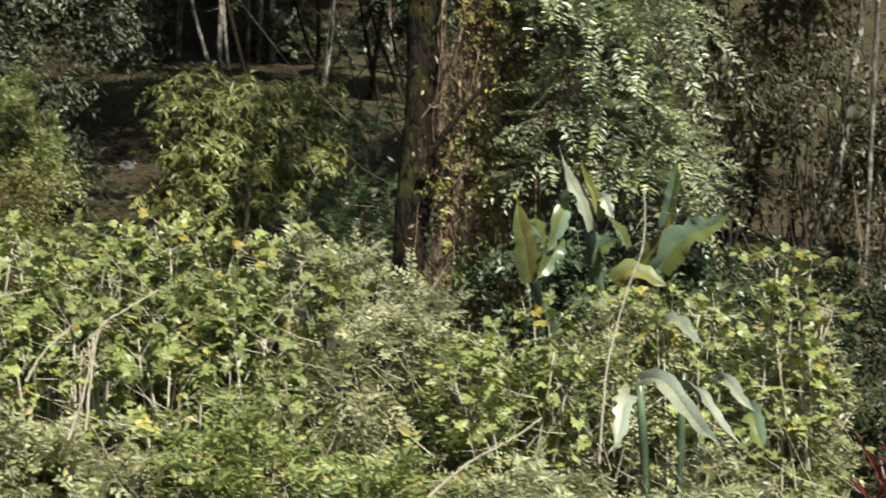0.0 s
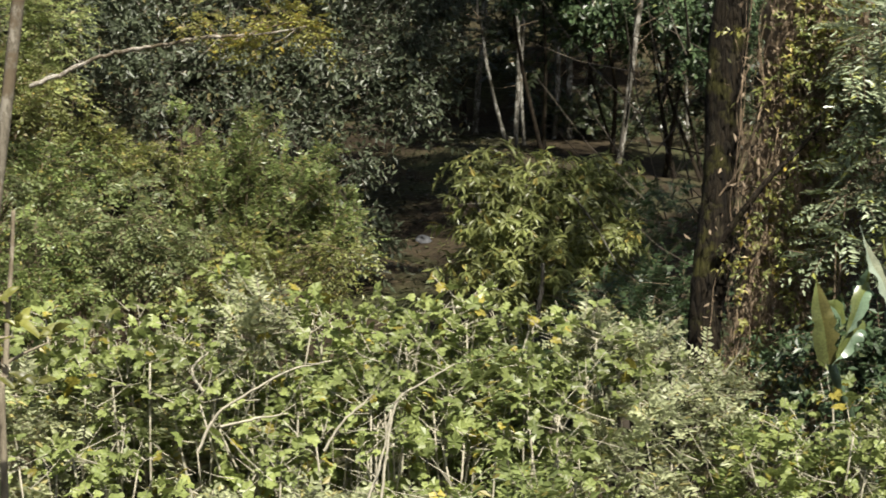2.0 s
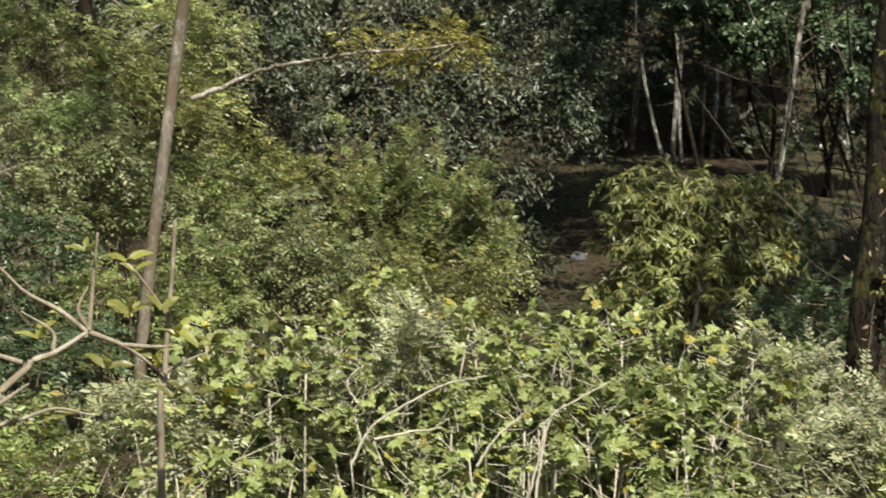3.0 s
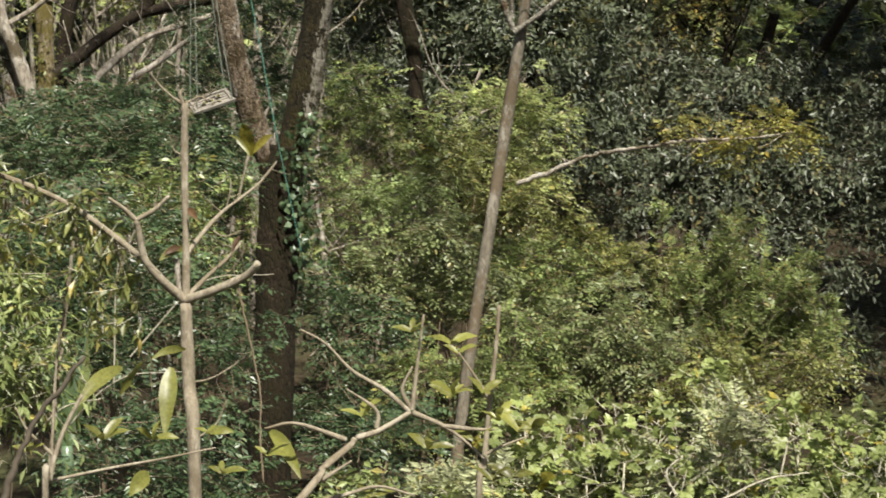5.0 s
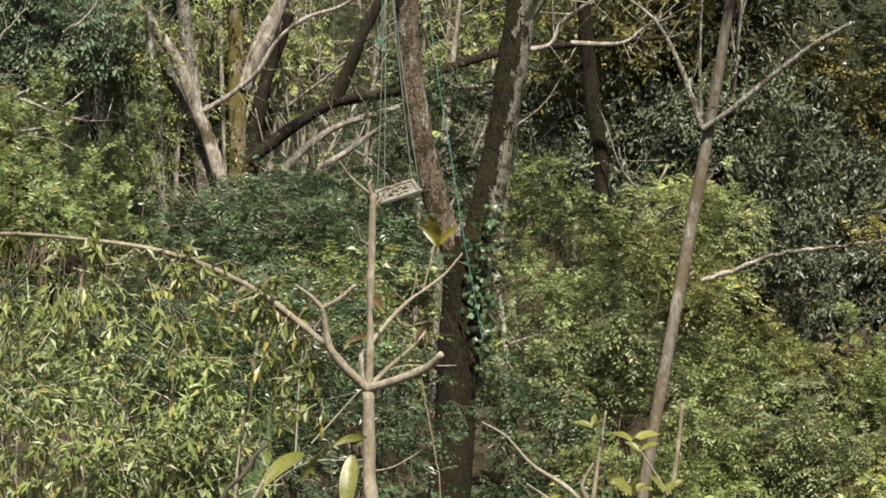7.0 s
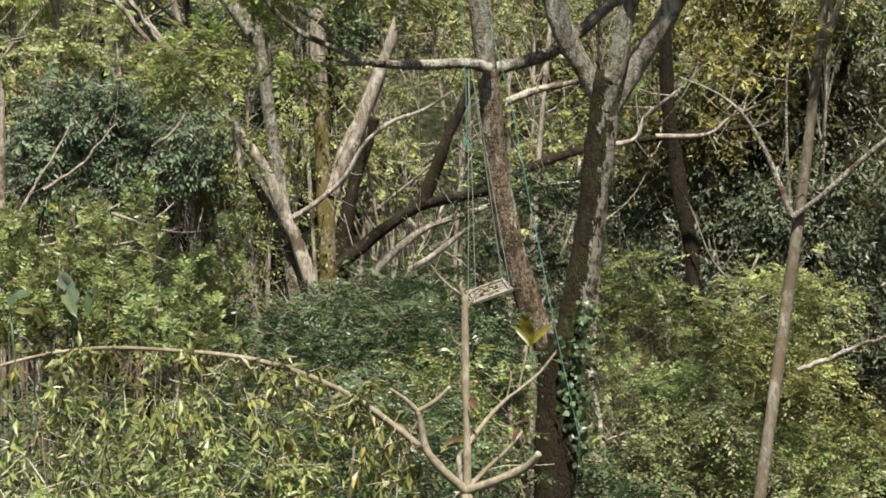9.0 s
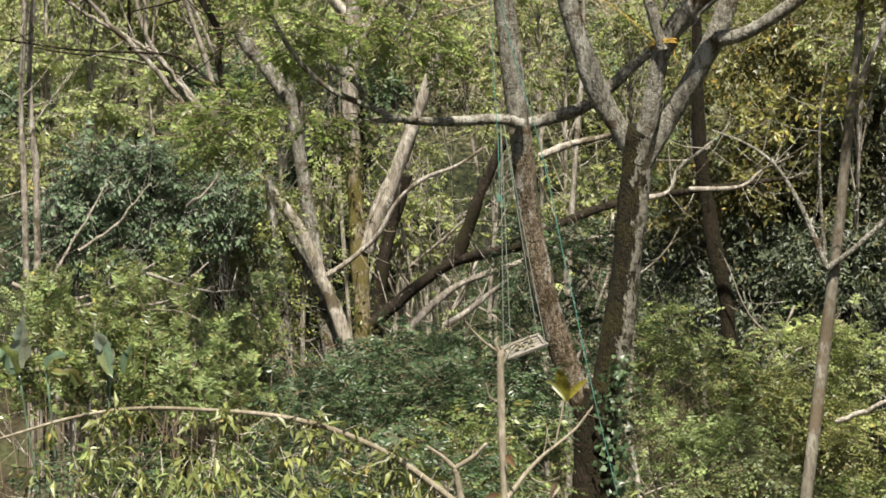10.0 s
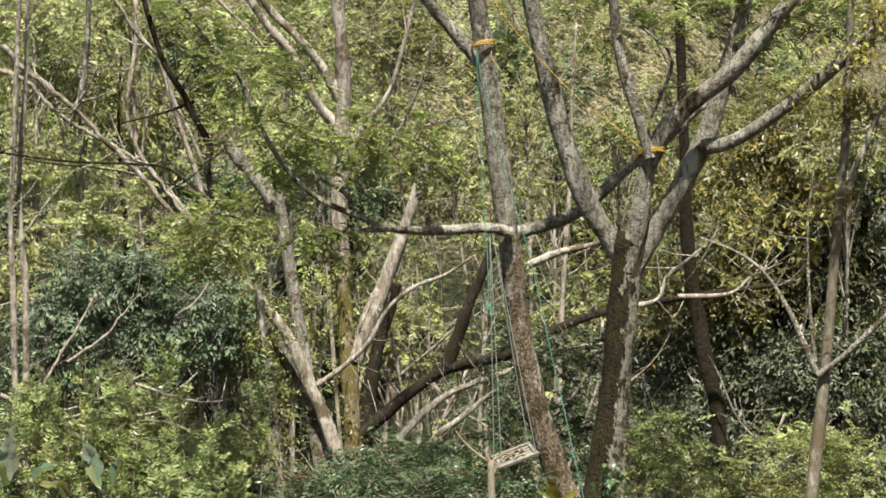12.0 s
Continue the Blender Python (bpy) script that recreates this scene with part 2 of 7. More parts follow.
L_WITHERED = leaf_material("leaf_withered", (0.07, 0.038, 0.018), (0.15, 0.082, 0.036), (0.17, 0.10, 0.035), 0.6, 0.25, 0.1)
L_DRY = leaf_material("leaf_dry", (0.14, 0.10, 0.06), (0.38, 0.29, 0.19), (0.16, 0.17, 0.05), 0.7, 0.25, 0.12)
L_TAWNY = leaf_material("leaf_tawny", (0.06, 0.062, 0.02), (0.19, 0.185, 0.058), (0.29, 0.21, 0.045), 0.42, 0.3, 0.1)
# forest leaves darkened in colour, standing for the shade under the trees
L_FORESTSHADE = leaf_material("leaf_forest_shade", (0.018, 0.028, 0.012), (0.055, 0.07, 0.028), (0.09, 0.07, 0.03), 0.4, 0.2, 0.06)
L_SOFT = leaf_material("leaf_soft_green", (0.085, 0.115, 0.045), (0.265, 0.31, 0.13), (0.29, 0.26, 0.09), 0.42, 0.3, 0.05)
# blue-green leaf with hollow shade and distance haze mixed into its colour
L_HOLLOW = leaf_material("leaf_hollow_shade", (0.055, 0.095, 0.05), (0.18, 0.255, 0.135), (0.23, 0.23, 0.10), 0.5, 0.35, 0.05)
L_PLUME = leaf_material("leaf_plume", (0.13, 0.19, 0.06), (0.32, 0.40, 0.15), (0.34, 0.34, 0.12), 0.45, 0.3, 0.04)
L_CURTAIN = leaf_material("leaf_hanging_vine", (0.11, 0.145, 0.04), (0.34, 0.39, 0.12), (0.34, 0.30, 0.10), 0.45, 0.35, 0.07)
L_FRESH = leaf_material("leaf_fresh_pinnate", (0.13, 0.20, 0.05), (0.34, 0.42, 0.125), (0.38, 0.38, 0.11), 0.42, 0.42, 0.06)
L_BIG = leaf_material("leaf_large_oblong", (0.10, 0.12, 0.027), (0.25, 0.25, 0.058), (0.34, 0.24, 0.036), 0.4, 0.4, 0.2)
L_BRIGHT = leaf_material("leaf_bright_yellow", (0.30, 0.27, 0.04), (0.36, 0.31, 0.05), (0.34, 0.26, 0.03), 0.4, 0.4, 0.2)
L_BANANA = leaf_material("leaf_banana", (0.09, 0.16, 0.09), (0.17, 0.245, 0.145), (0.14, 0.17, 0.05), 0.3, 0.3, 0.1, 0.7)
L_BANANAPALE = leaf_material("leaf_banana_pale", (0.19, 0.24, 0.17), (0.28, 0.33, 0.25), (0.26, 0.28, 0.19), 0.45, 0.25, 0.1, 0.6)
L_BANANAOLD = leaf_material("leaf_banana_yellowing", (0.10, 0.125, 0.04), (0.17, 0.195, 0.065), (0.17, 0.16, 0.05), 0.45, 0.3, 0.1, 0.5)
L_RED = leaf_material("leaf_red", (0.08, 0.02, 0.02), (0.19, 0.045, 0.04), (0.12, 0.08, 0.04), 0.4, 0.3, 0.1)
L_IVY = leaf_material("leaf_ivy", (0.03, 0.06, 0.025), (0.085, 0.13, 0.06), (0.12, 0.14, 0.06), 0.38, 0.22, 0.05)


# ---- mesh tools ----
def unit(v):
    return v / np.maximum(np.linalg.norm(v, axis=-1, keepdims=True), 1e-9)


def mesh_of(name, verts, faces, smooth=True):
    """A mesh from arrays; all faces have the same number of corners."""
    verts, faces = np.asarray(verts, dtype=np.float32), np.asarray(faces, dtype=np.int32)
    me = bpy.data.meshes.new(name)
    k, nf = faces.shape[1], len(faces)
    me.vertices.add(len(verts))
    me.vertices.foreach_set("co", verts.ravel())
    me.loops.add(nf * k)
    me.loops.foreach_set("vertex_index", faces.ravel())
    me.polygons.add(nf)
    me.polygons.foreach_set("loop_start", np.arange(nf, dtype=np.int32) * k)
    me.polygons.foreach_set("use_smooth", np.full(nf, smooth))
    me.update(calc_edges=True)
    return me


def thing(name, base, label, category, group="", kind=""):
    ob = new(name)
    ob.location = base
    ob.empty_display_size = 0.2
    return tagged(ob, label, category, group, kind)


def part(name, verts, faces, material, parent, label="", smooth=True, kind=""):
    """One mesh object under a thing (or under a part), from world places."""
    origin = parent.location if parent.parent is None else parent.parent.location
    me = mesh_of(name, np.asarray(verts) - np.array(origin), faces, smooth)
    me.materials.append(material)
    ob = new(name, me)
    ob.parent = parent
    return tagged(ob, label, kind=kind)


def lone(name, verts, faces, material, label, category, group="", kind="", smooth=True, base=None):
    verts = np.asarray(verts)
    base = verts.mean(axis=0) if base is None else np.array(base)
    me = mesh_of(name, verts - base, faces, smooth)
    me.materials.append(material)
    ob = new(name, me)
    ob.location = base
    return tagged(ob, label, category, group, kind)


def spline(keys, n=0):
    """A smooth line through key points."""
    k = np.asarray(keys, dtype=float)
    n = n or max(6, 5 * (len(k) - 1))
    if len(k) == 2:
        s = np.linspace(0, 1, n)[:, None]
        return k[0] + (k[1] - k[0]) * s
    p = np.vstack([2 * k[0] - k[1], k, 2 * k[-1] - k[-2]])
    u = np.linspace(0, len(k) - 1 - 1e-6, n)
    i = u.astype(int)
    s = (u - i)[:, None]
    a, b, c, d = p[i], p[i + 1], p[i + 2], p[i + 3]
    return 0.5 * (2 * b + (c - a) * s + (2 * a - 5 * b + 4 * c - d) * s**2 + (3 * b - a - 3 * c + d) * s**3)


def tube(points, r0, r1, sides=8, rough=0.06, rng=None, power=1.0, cap=True):
    """A tapered round limb with uneven bark along a line. Returns vertices and quads."""
    p = np.asarray(points, dtype=float)
    n = len(p)
    rng = rng or np.random.default_rng(1)
    t = unit(np.gradient(p, axis=0))
    ref = np.array([0.3, 0.9, 0.2]) if abs(t[0][2]) > 0.6 else np.array([0.1, 0.2, 1.0])
    x = unit(np.cross(t, ref))
    y = np.cross(t, x)
    s = np.linspace(0, 1, n)
    r = r0 + (r1 - r0) * s**power
    ang = np.linspace(0, 2 * math.pi, sides, endpoint=False)
    f1, f2, f3 = rng.uniform(0, 6, 3)
    lump = 1 + rough * (np.sin(2 * ang[None] + 7 * s[:, None] + f1) + 0.7 * np.sin(3 * ang[None] - 13 * s[:, None] + f2) + 0.8 * np.sin(23 * s[:, None] + f3) + rng.normal(0, 0.5, (n, sides)))
    ring = p[:, None] + (r[:, None] * lump)[..., None] * (np.cos(ang)[None, :, None] * x[:, None] + np.sin(ang)[None, :, None] * y[:, None])
    if cap:
        ring = np.concatenate([ring, p[-1] + (ring[-1:] - p[-1]) * 0.04])
    m = len(ring)
    i, j = np.meshgrid(np.arange(m - 1), np.arange(sides), indexing="ij")
    j2 = (j + 1) % sides
    faces = np.stack([i * sides + j, i * sides + j2, (i + 1) * sides + j2, (i + 1) * sides + j], -1).reshape(-1, 4)
    return ring.reshape(-1, 3), faces


def join(chunks):
    """Several (vertices, faces) with equal corner counts as one."""
    vs, fs, k = [], [], 0
    for v, f in chunks:
        vs.append(v)
        fs.append(np.asarray(f) + k)
        k += len(v)
    return np.concatenate(vs), np.concatenate(fs)


def sticks(a, b, r0, r1, sag=0.0):
    """Many thin three-sided twigs at once, each bent once in the middle."""
    a, b = np.asarray(a, dtype=float), np.asarray(b, dtype=float)
    n = len(a)
    d = unit(b - a)
    x = unit(np.cross(d, np.array([0.37, 0.61, 0.7])))
    y = np.cross(d, x)
    mid = (a + b) / 2 + np.array([0, 0, -1.0]) * sag * np.linalg.norm(b - a, axis=1, keepdims=True)
    r0, r1 = np.broadcast_to(r0, n)[:, None], np.broadcast_to(r1, n)[:, None]
    rings = []
    for p, r in ((a, r0), (mid, (r0 + r1) / 2), (b, r1))[:: 1 if sag > 0.04 else 2]:
        for k in range(3):
            g = k * 2.0944
            rings.append(p + r * (math.cos(g) * x + math.sin(g) * y))
    v = np.stack(rings, 1).reshape(-1, 3)
    f = []
    per = 9 if sag > 0.04 else 6
    for s in (0, 3)[: per // 3 - 1]:
        for k in range(3):
            f.append([s + k, s + (k + 1) % 3, s + 3 + (k + 1) % 3, s + 3 + k])
    f = (np.array(f)[None] + per * np.arange(n)[:, None, None]).reshape(-1, 4)
    return v, f


LEAF_SHAPES = {
    "simple": ([(0, 0, 0), (0.5, 0.4, 0.07), (-0.5, 0.4, 0.07), (0, 0.5, -0.02), (0, 1, -0.14)], [(0, 1, 3), (0, 3, 2), (3, 1, 4), (2, 3, 4)]),
    "dart": ([(-0.42, 0.05, 0.03), (0.42, 0.12, 0.03), (0.04, 1, -0.08)], [(0, 1, 2)]),
    "thin": ([(0, 0, 0), (0.5, 0.45, 0.06), (0, 1, -0.1), (-0.5, 0.45, 0.06)], [(0, 1, 2), (0, 2, 3)]),
    "oval": ([(0, 0, 0), (0.4, 0.26, 0.05), (0.42, 0.62, 0.04), (0, 1, -0.12), (-0.42, 0.62, 0.04), (-0.4, 0.26, 0.05)], [(0, 1, 5), (1, 2, 4), (1, 4, 5), (2, 3, 4)]),
    "lobed": (
        [(0, 0.36, -0.02), (0, 0.06, 0), (0.34, -0.06, 0.02), (0.5, 0.22, -0.06), (0.38, 0.42, 0.03), (0.42, 0.68, -0.04), (0.22, 0.74, 0.03), (0, 1, -0.14),
         (-0.22, 0.74, 0.03), (-0.42, 0.68, -0.04), (-0.38, 0.42, 0.03), (-0.5, 0.22, -0.06), (-0.34, -0.06, 0.02)],
        [(0, k, k % 12 + 1) for k in range(1, 13)],
    ),
}


def leaves(pos, way, normal, size, width, shape):
    """Many leaves as one set of triangles."""
    tv, tf = (np.array(q) for q in LEAF_SHAPES[shape])
    y = unit(way)
    x = unit(np.cross(y, normal))
    z = np.cross(x, y)
    size = np.broadcast_to(size, len(pos))[:, None, None]
    v = pos[:, None] + size * (tv[None, :, 0:1] * width * x[:, None] + tv[None, :, 1:2] * y[:, None] + tv[None, :, 2:3] * z[:, None])
    f = tf[None] + len(tv) * np.arange(len(pos))[:, None, None]
    return v.reshape(-1, 3), f.reshape(-1, 3)


UP = np.array([0.0, 0.0, 1.0])


def foliage(rng, centres, outward, twigs=4, reach=0.3, per=8, leaf=0.1, width=0.5, droop=0.3, lift=0.2, shape="simple", flat=False, sag=0.1, spread=0.6, tuft=False, level=1.0):
    """Leafy twigs round the given places. Returns leaf triangles and the twigs' ends."""
    n = len(centres) * twigs
    c, o = np.repeat(centres, twigs, 0), np.repeat(outward, twigs, 0)
    d = unit((o * 0.7 + rng.normal(0, spread, (n, 3)) + lift * UP) * (1, 1, level))
    length = reach * rng.uniform(0.55, 1.35, (n, 1))
    a = c + rng.normal(0, reach * 0.25, (n, 3))
    b = a + d * length - UP * sag * length
    s = (np.full((n, per), 0.95) + rng.normal(0, 0.05, (n, per))) if tuft else np.linspace(0.12, 1, per)[None] + rng.uniform(-0.05, 0.05, (n, per))
    pos = a[:, None] + (b - a)[:, None] * s[..., None] - UP * (0.15 * length * 1.0)[:, None] * (s * s)[..., None]
    dd = np.repeat(d[:, None], per, 1)
    side = unit(np.cross(d, UP + rng.normal(0, 0.25, (n, 3))))
    if flat:
        sign = np.where(np.arange(per) % 2 == 0, 1.0, -1.0)[None, :, None]
        perp = side[:, None] * sign
        way = unit(dd * 0.45 + perp * 0.9 - UP * droop + rng.normal(0, 0.12, (n, per, 3)))
        normal = unit(np.cross(side, d)[:, None] * np.ones((1, per, 1)) + rng.normal(0, 0.2, (n, per, 3)))
        normal = np.where(normal[..., 2:3] < 0, -normal, normal)
    else:
        up2 = np.cross(side, d)
        g = np.arange(per) * 2.4 + rng.uniform(0, 6, (n, 1))
        perp = np.cos(g)[..., None] * side[:, None] + np.sin(g)[..., None] * up2[:, None]
        way = unit(dd * 0.55 + perp * 0.85 - UP * droop + rng.normal(0, 0.2, (n, per, 3)))
        normal = unit(UP * 0.9 + o[:, None] * 0.5 + rng.normal(0, 0.45, (n, per, 3)))
    size = leaf * rng.uniform(0.6, 1.25, n * per)
    if flat:
        size = size * np.tile(np.sin(np.linspace(0.5, 2.7, per)), n)
    v, f = leaves(pos.reshape(-1, 3), way.reshape(-1, 3), normal.reshape(-1, 3), size, width, shape)
    return v, f, a, b


def shell(rng, centre, radii, n, inner=0.45, low=-0.6):
    """Places over and inside an uneven ellipsoid, and the way out from it."""
    u = unit(rng.normal(0, 1, (n * 3, 3)))
    u = u[u[:, 2] > low][:n]
    w = rng.normal(0, 1, (4, 3)) * 2.2
    ph = rng.uniform(0, 6, 4)
    bump = 1 + 0.16 * np.sin(u @ w.T + ph).sum(1)
    rad = rng.uniform(inner, 1.0, len(u)) ** 0.6
    places = u * (rad * bump)[:, None]
    # gather the places into boughs, so that gaps open between them
    bough = rng.integers(0, min(len(u), max(5, len(u) // 7)), len(u))
    places = places[bough] + rng.normal(0, 1, (len(u), 3)) * (0.17, 0.17, 0.09)
    return np.asarray(centre) + places * np.asarray(radii), unit(unit(places) / np.asarray(radii))


def domed(rng, c, r, spacing):
    """Places spread over the lit and near side of an uneven mound, and the way out from it."""
    c, r = np.asarray(c, dtype=float), np.asarray(r, dtype=float)
    n = max(5, int(2.4 * math.pi * ((r[0] * r[2]) ** 0.8 + (r[0] * r[1]) ** 0.8) / 2 / spacing**2))
    u = unit(rng.normal(0, 1, (n * 3, 3)) + (0, -0.35, 0.25))
    u = u[u[:, 2] > -0.6][:n]
    w, ph = rng.normal(0, 1, (4, 3)) * 2.4, rng.uniform(0, 6, 4)
    rad = rng.uniform(0.7, 1.05, len(u)) * (1 + 0.16 * np.sin(u @ w.T + ph).sum(1))
    return c + u * rad[:, None] * r, unit(u / r)


STYLES = {
    "dome": dict(twigs=7, reach=0.27, per=12, leaf=0.068, width=0.46, droop=0.32, lift=0.3, shape="thin", flat=True, spread=0.8, level=0.65, sag=0.25),
    "broad": dict(twigs=7, reach=0.28, per=9, leaf=0.078, width=0.5, droop=0.35, lift=0.25, shape="thin", flat=True, spread=0.85, level=0.7, sag=0.3),
    "tuft": dict(twigs=6, reach=0.13, per=7, leaf=0.066, width=0.42, droop=0.05, lift=0.45, shape="thin", flat=True, spread=0.7, sag=0.05),
    "lobed": dict(twigs=8, reach=0.13, per=2, leaf=0.075, width=0.92, droop=0.12, lift=0.4, shape="lobed", spread=0.8, level=0.6, tuft=True),
    "pale": dict(twigs=4, reach=0.24, per=18, leaf=0.05, width=0.46, droop=0.05, lift=0.35, shape="thin", spread=0.75, flat=True),
    "neargreen": dict(twigs=4, reach=0.26, per=16, leaf=0.062, width=0.46, droop=0.1, lift=0.35, shape="thin", spread=0.75, flat=True),
    "feather": dict(twigs=4, reach=0.40, per=24, leaf=0.085, width=0.42, droop=0.12, lift=0.25, shape="dart", flat=True, sag=0.25),
    "olive": dict(twigs=4, reach=0.34, per=13, leaf=0.08, width=0.5, droop=0.2, lift=0.25, shape="thin"),
    "glossy": dict(twigs=7, reach=0.46, per=9, leaf=0.125, width=0.42, droop=0.35, lift=0.1, shape="thin", sag=0.25, spread=0.8, level=0.4),
    "bamboo": dict(twigs=5, reach=0.34, per=9, leaf=0.155, width=0.27, droop=0.7, lift=0.35, shape="simple", tuft=True),
    "silver": dict(twigs=5, reach=0.42, per=22, leaf=0.09, width=0.36, droop=0.1, lift=-0.05, shape="thin", flat=True, sag=0.4),
    "brown": dict(twigs=4, reach=0.45, per=10, leaf=0.115, width=0.45, droop=0.7, lift=-0.1, shape="thin", sag=0.4),
    "hill": dict(twigs=4, reach=0.62, per=17, leaf=0.20, width=0.56, droop=0.25, lift=0.2, shape="dart", flat=True),
    "fresh": dict(twigs=5, reach=0.40, per=24, leaf=0.085, width=0.42, droop=0.15, lift=0.1, shape="thin", flat=True, sag=0.25, level=0.5),
    "drape": dict(twigs=4, reach=0.32, per=10, leaf=0.085, width=0.34, droop=0.55, lift=0.05, shape="thin", sag=0.35, spread=0.8),
}
SEED = [100]


def fresh_rng():
    SEED[0] += 1
    return np.random.default_rng(SEED[0])


def ground_height(x, y):
    """Bank under the viewer, valley floor, and a hillside that comes nearer to one side."""
    x, y = np.asarray(x, dtype=float), np.asarray(y, dtype=float)
    bank = 3.2 * np.clip((7.5 - y) / 4.5, 0, 1) ** 1.2
    foot = 42 + np.clip(x + 6, -14, 8) * 0.9
    rise = np.clip(y - foot, 0, 200)
    slope = 0.34 + 0.30 * np.clip((-x - 4) / 10, 0, 1)
    hill = slope * rise * (1 - np.exp(-rise / 6))
    hill = 48 * np.tanh(hill / 48)
    floor = 0.02 * np.clip(y - 24, 0, 40) + 0.055 * np.clip(y - 30, 0, 16) * np.clip((1.0 - x) / 3, 0, 1)
    lumps = 0.22 * np.sin(0.42 * x + 0.6) * np.sin(0.35 * y) + 0.1 * np.sin(1.3 * x + 0.9 * y)
    return bank + hill + floor + lumps


def on_ground(p):
    return (p[0], p[1], float(ground_height(p[0], p[1])))


def bush(name, masses, style, material, label, category="bush", group="", density=1.0, stem_material=None, stems=3, twig_material=None, stem_r=0.02, inner=0.45, low=-0.6, base=None, over={}, plumes=0, spacing=0):
    """A bush: stems from the ground, twigs and leaves over one or more leafy masses (centre, radii)."""
    rng = fresh_rng()
    st = {**STYLES[style], **over}
    centre = np.mean([m[0] for m in masses], axis=0)
    base = np.array(base if base is not None else on_ground(centre))
    root = thing(name, base, label, category, group)
    lv, tw = [], []
    for c, r in masses:
        r = np.array(r if hasattr(r, "__len__") else (r, r, r), dtype=float)
        area = 4 * math.pi * ((r[0] * r[1]) ** 1.6 / 3 + (r[0] * r[2]) ** 1.6 / 3 + (r[1] * r[2]) ** 1.6 / 3) ** (1 / 1.6)
        n = max(8, int(density * area * 1.5 / (st["reach"] * 0.62) ** 2))
        if spacing:
            cs, out = domed(rng, c, r, spacing)
        elif plumes:  # tufts that stand out of the mass, each with its own lit top
            u = unit(rng.normal(0, 1, (plumes * 4, 3)) + np.array([0, -0.25, 0.35]))
            u = u[u[:, 2] > -0.45][:plumes]
            both = [shell(rng, np.array(c) + q * r * rng.uniform(0.45, 0.85), r * np.array([0.36, 0.36, 0.5]) * rng.uniform(0.8, 1.25), max(5, n // plumes), 0.3, low) for q in u]
            cs, out = np.concatenate([q[0] for q in both]), np.concatenate([q[1] for q in both])
        else:
            cs, out = shell(rng, c, r, n, inner, low)
        v, f, a, b = foliage(rng, cs, out, **st)
        lv.append((v, f))
        tw.append((a, b))
        for k in range(stems):
            q = cs[rng.integers(len(cs))]
            foot = base + np.array([rng.normal(0, 0.12), rng.normal(0, 0.12), -0.05])
            mid = (foot * 0.45 + q * 0.55) + rng.normal(0, 0.12, 3) * r
            part("stem", *tube(spline([foot, mid, q], 9), stem_r * rng.uniform(0.7, 1.4), stem_r * 0.35, 6, 0.08, rng), stem_material or TWIG_BROWN, root)
    part("foliage", *join(lv), material, root, smooth=False, kind="stuff")
    a, b = (np.concatenate([q[i] for q in tw])[::2] for i in (0, 1))
    part("twiggery", *sticks(a, b, st["reach"] * 0.012, st["reach"] * 0.006, 0.03), twig_material or stem_material or TWIG_BROWN, root, kind="stuff")
    return root


def side_twigs(rng, line, count, length, r, lift=0.3, start=0.2):
    """Bare twigs off a limb."""
    i = rng.integers(int(len(line) * start), len(line), count)
    a = line[i]
    d = unit(rng.normal(0, 1, (count, 3)) + lift * UP)
    b = a + d * length * rng.uniform(0.4, 1.3, (count, 1))
    return sticks(a, b, r, r * 0.4, 0.06)


def limb(parent, keys, r0, r1, material, name="limb", sides=8, rough=0.06, twigs=0, twig_len=0.5, twig_r=0.008, n=0, power=1.0, label=""):
    rng = fresh_rng()
    line = spline(keys, n or 6 * (len(keys) - 1) + 1)
    ob = part(name, *tube(line, r0, r1, sides, rough, rng, power), material, parent, label)
    if twigs:
        part("twiggery", *side_twigs(rng, line, twigs, twig_len, twig_r), material, parent, kind="stuff")
    return line


# ---- ground ----
def make_ground():
    near = np.concatenate([np.linspace(-900, -70, 14), np.linspace(-60, 40, 126), np.linspace(50, 900, 14)])
    far = np.concatenate([np.linspace(-900, -20, 10), np.linspace(-10, 110, 150), np.linspace(120, 900, 14)])
    gx, gy = np.meshgrid(near, far, indexing="ij")
    gz = ground_height(gx, gy)
    v = np.stack([gx, gy, gz], -1).reshape(-1, 3)
    a, b = len(near), len(far)
    i, j = np.meshgrid(np.arange(a - 1), np.arange(b - 1), indexing="ij")
    f = np.stack([i * b + j, (i + 1) * b + j, (i + 1) * b + j + 1, i * b + j + 1], -1).reshape(-1, 4)
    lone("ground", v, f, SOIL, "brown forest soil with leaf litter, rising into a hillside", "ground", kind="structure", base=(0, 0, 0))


make_ground()


# ---- hillside and far forest ----
def hillside(name, xs, ys, count, radius, material, label, over={}, twig_material=TWIG_BROWN, lift=0.75, squash=0.95, clumps=26, plumes=6):
    """Shrubs over a stretch of slope, each a mound of tufts with dark gaps between."""
    rng = fresh_rng()
    lv, tw = [], []
    for k in range(count):
        y = rng.uniform(*ys)
        x = rng.uniform(*xs) * y / 40
        r = radius * rng.uniform(0.55, 1.5)
        c = np.array([x, y, ground_height(x, y) + r * lift])
        for p in range(plumes):
            u = unit(rng.normal(0, 1, 3) + np.array([0, -0.5, 0.5]))
            cs, out = shell(rng, c + u * r * rng.uniform(0.4, 0.9), r * np.array([0.42, 0.42, 0.4 * squash]), max(4, clumps // plumes), 0.4, -0.3)
            v, f, a, b = foliage(rng, cs, out, **{**STYLES["hill"], **over})
            lv.append((v, f))
            tw.append((a, b))
    lone(name, *join(lv), material, label, "foliage", kind="stuff", smooth=False)
    a, b = (np.concatenate([q[i] for q in tw])[::10] for i in (0, 1))
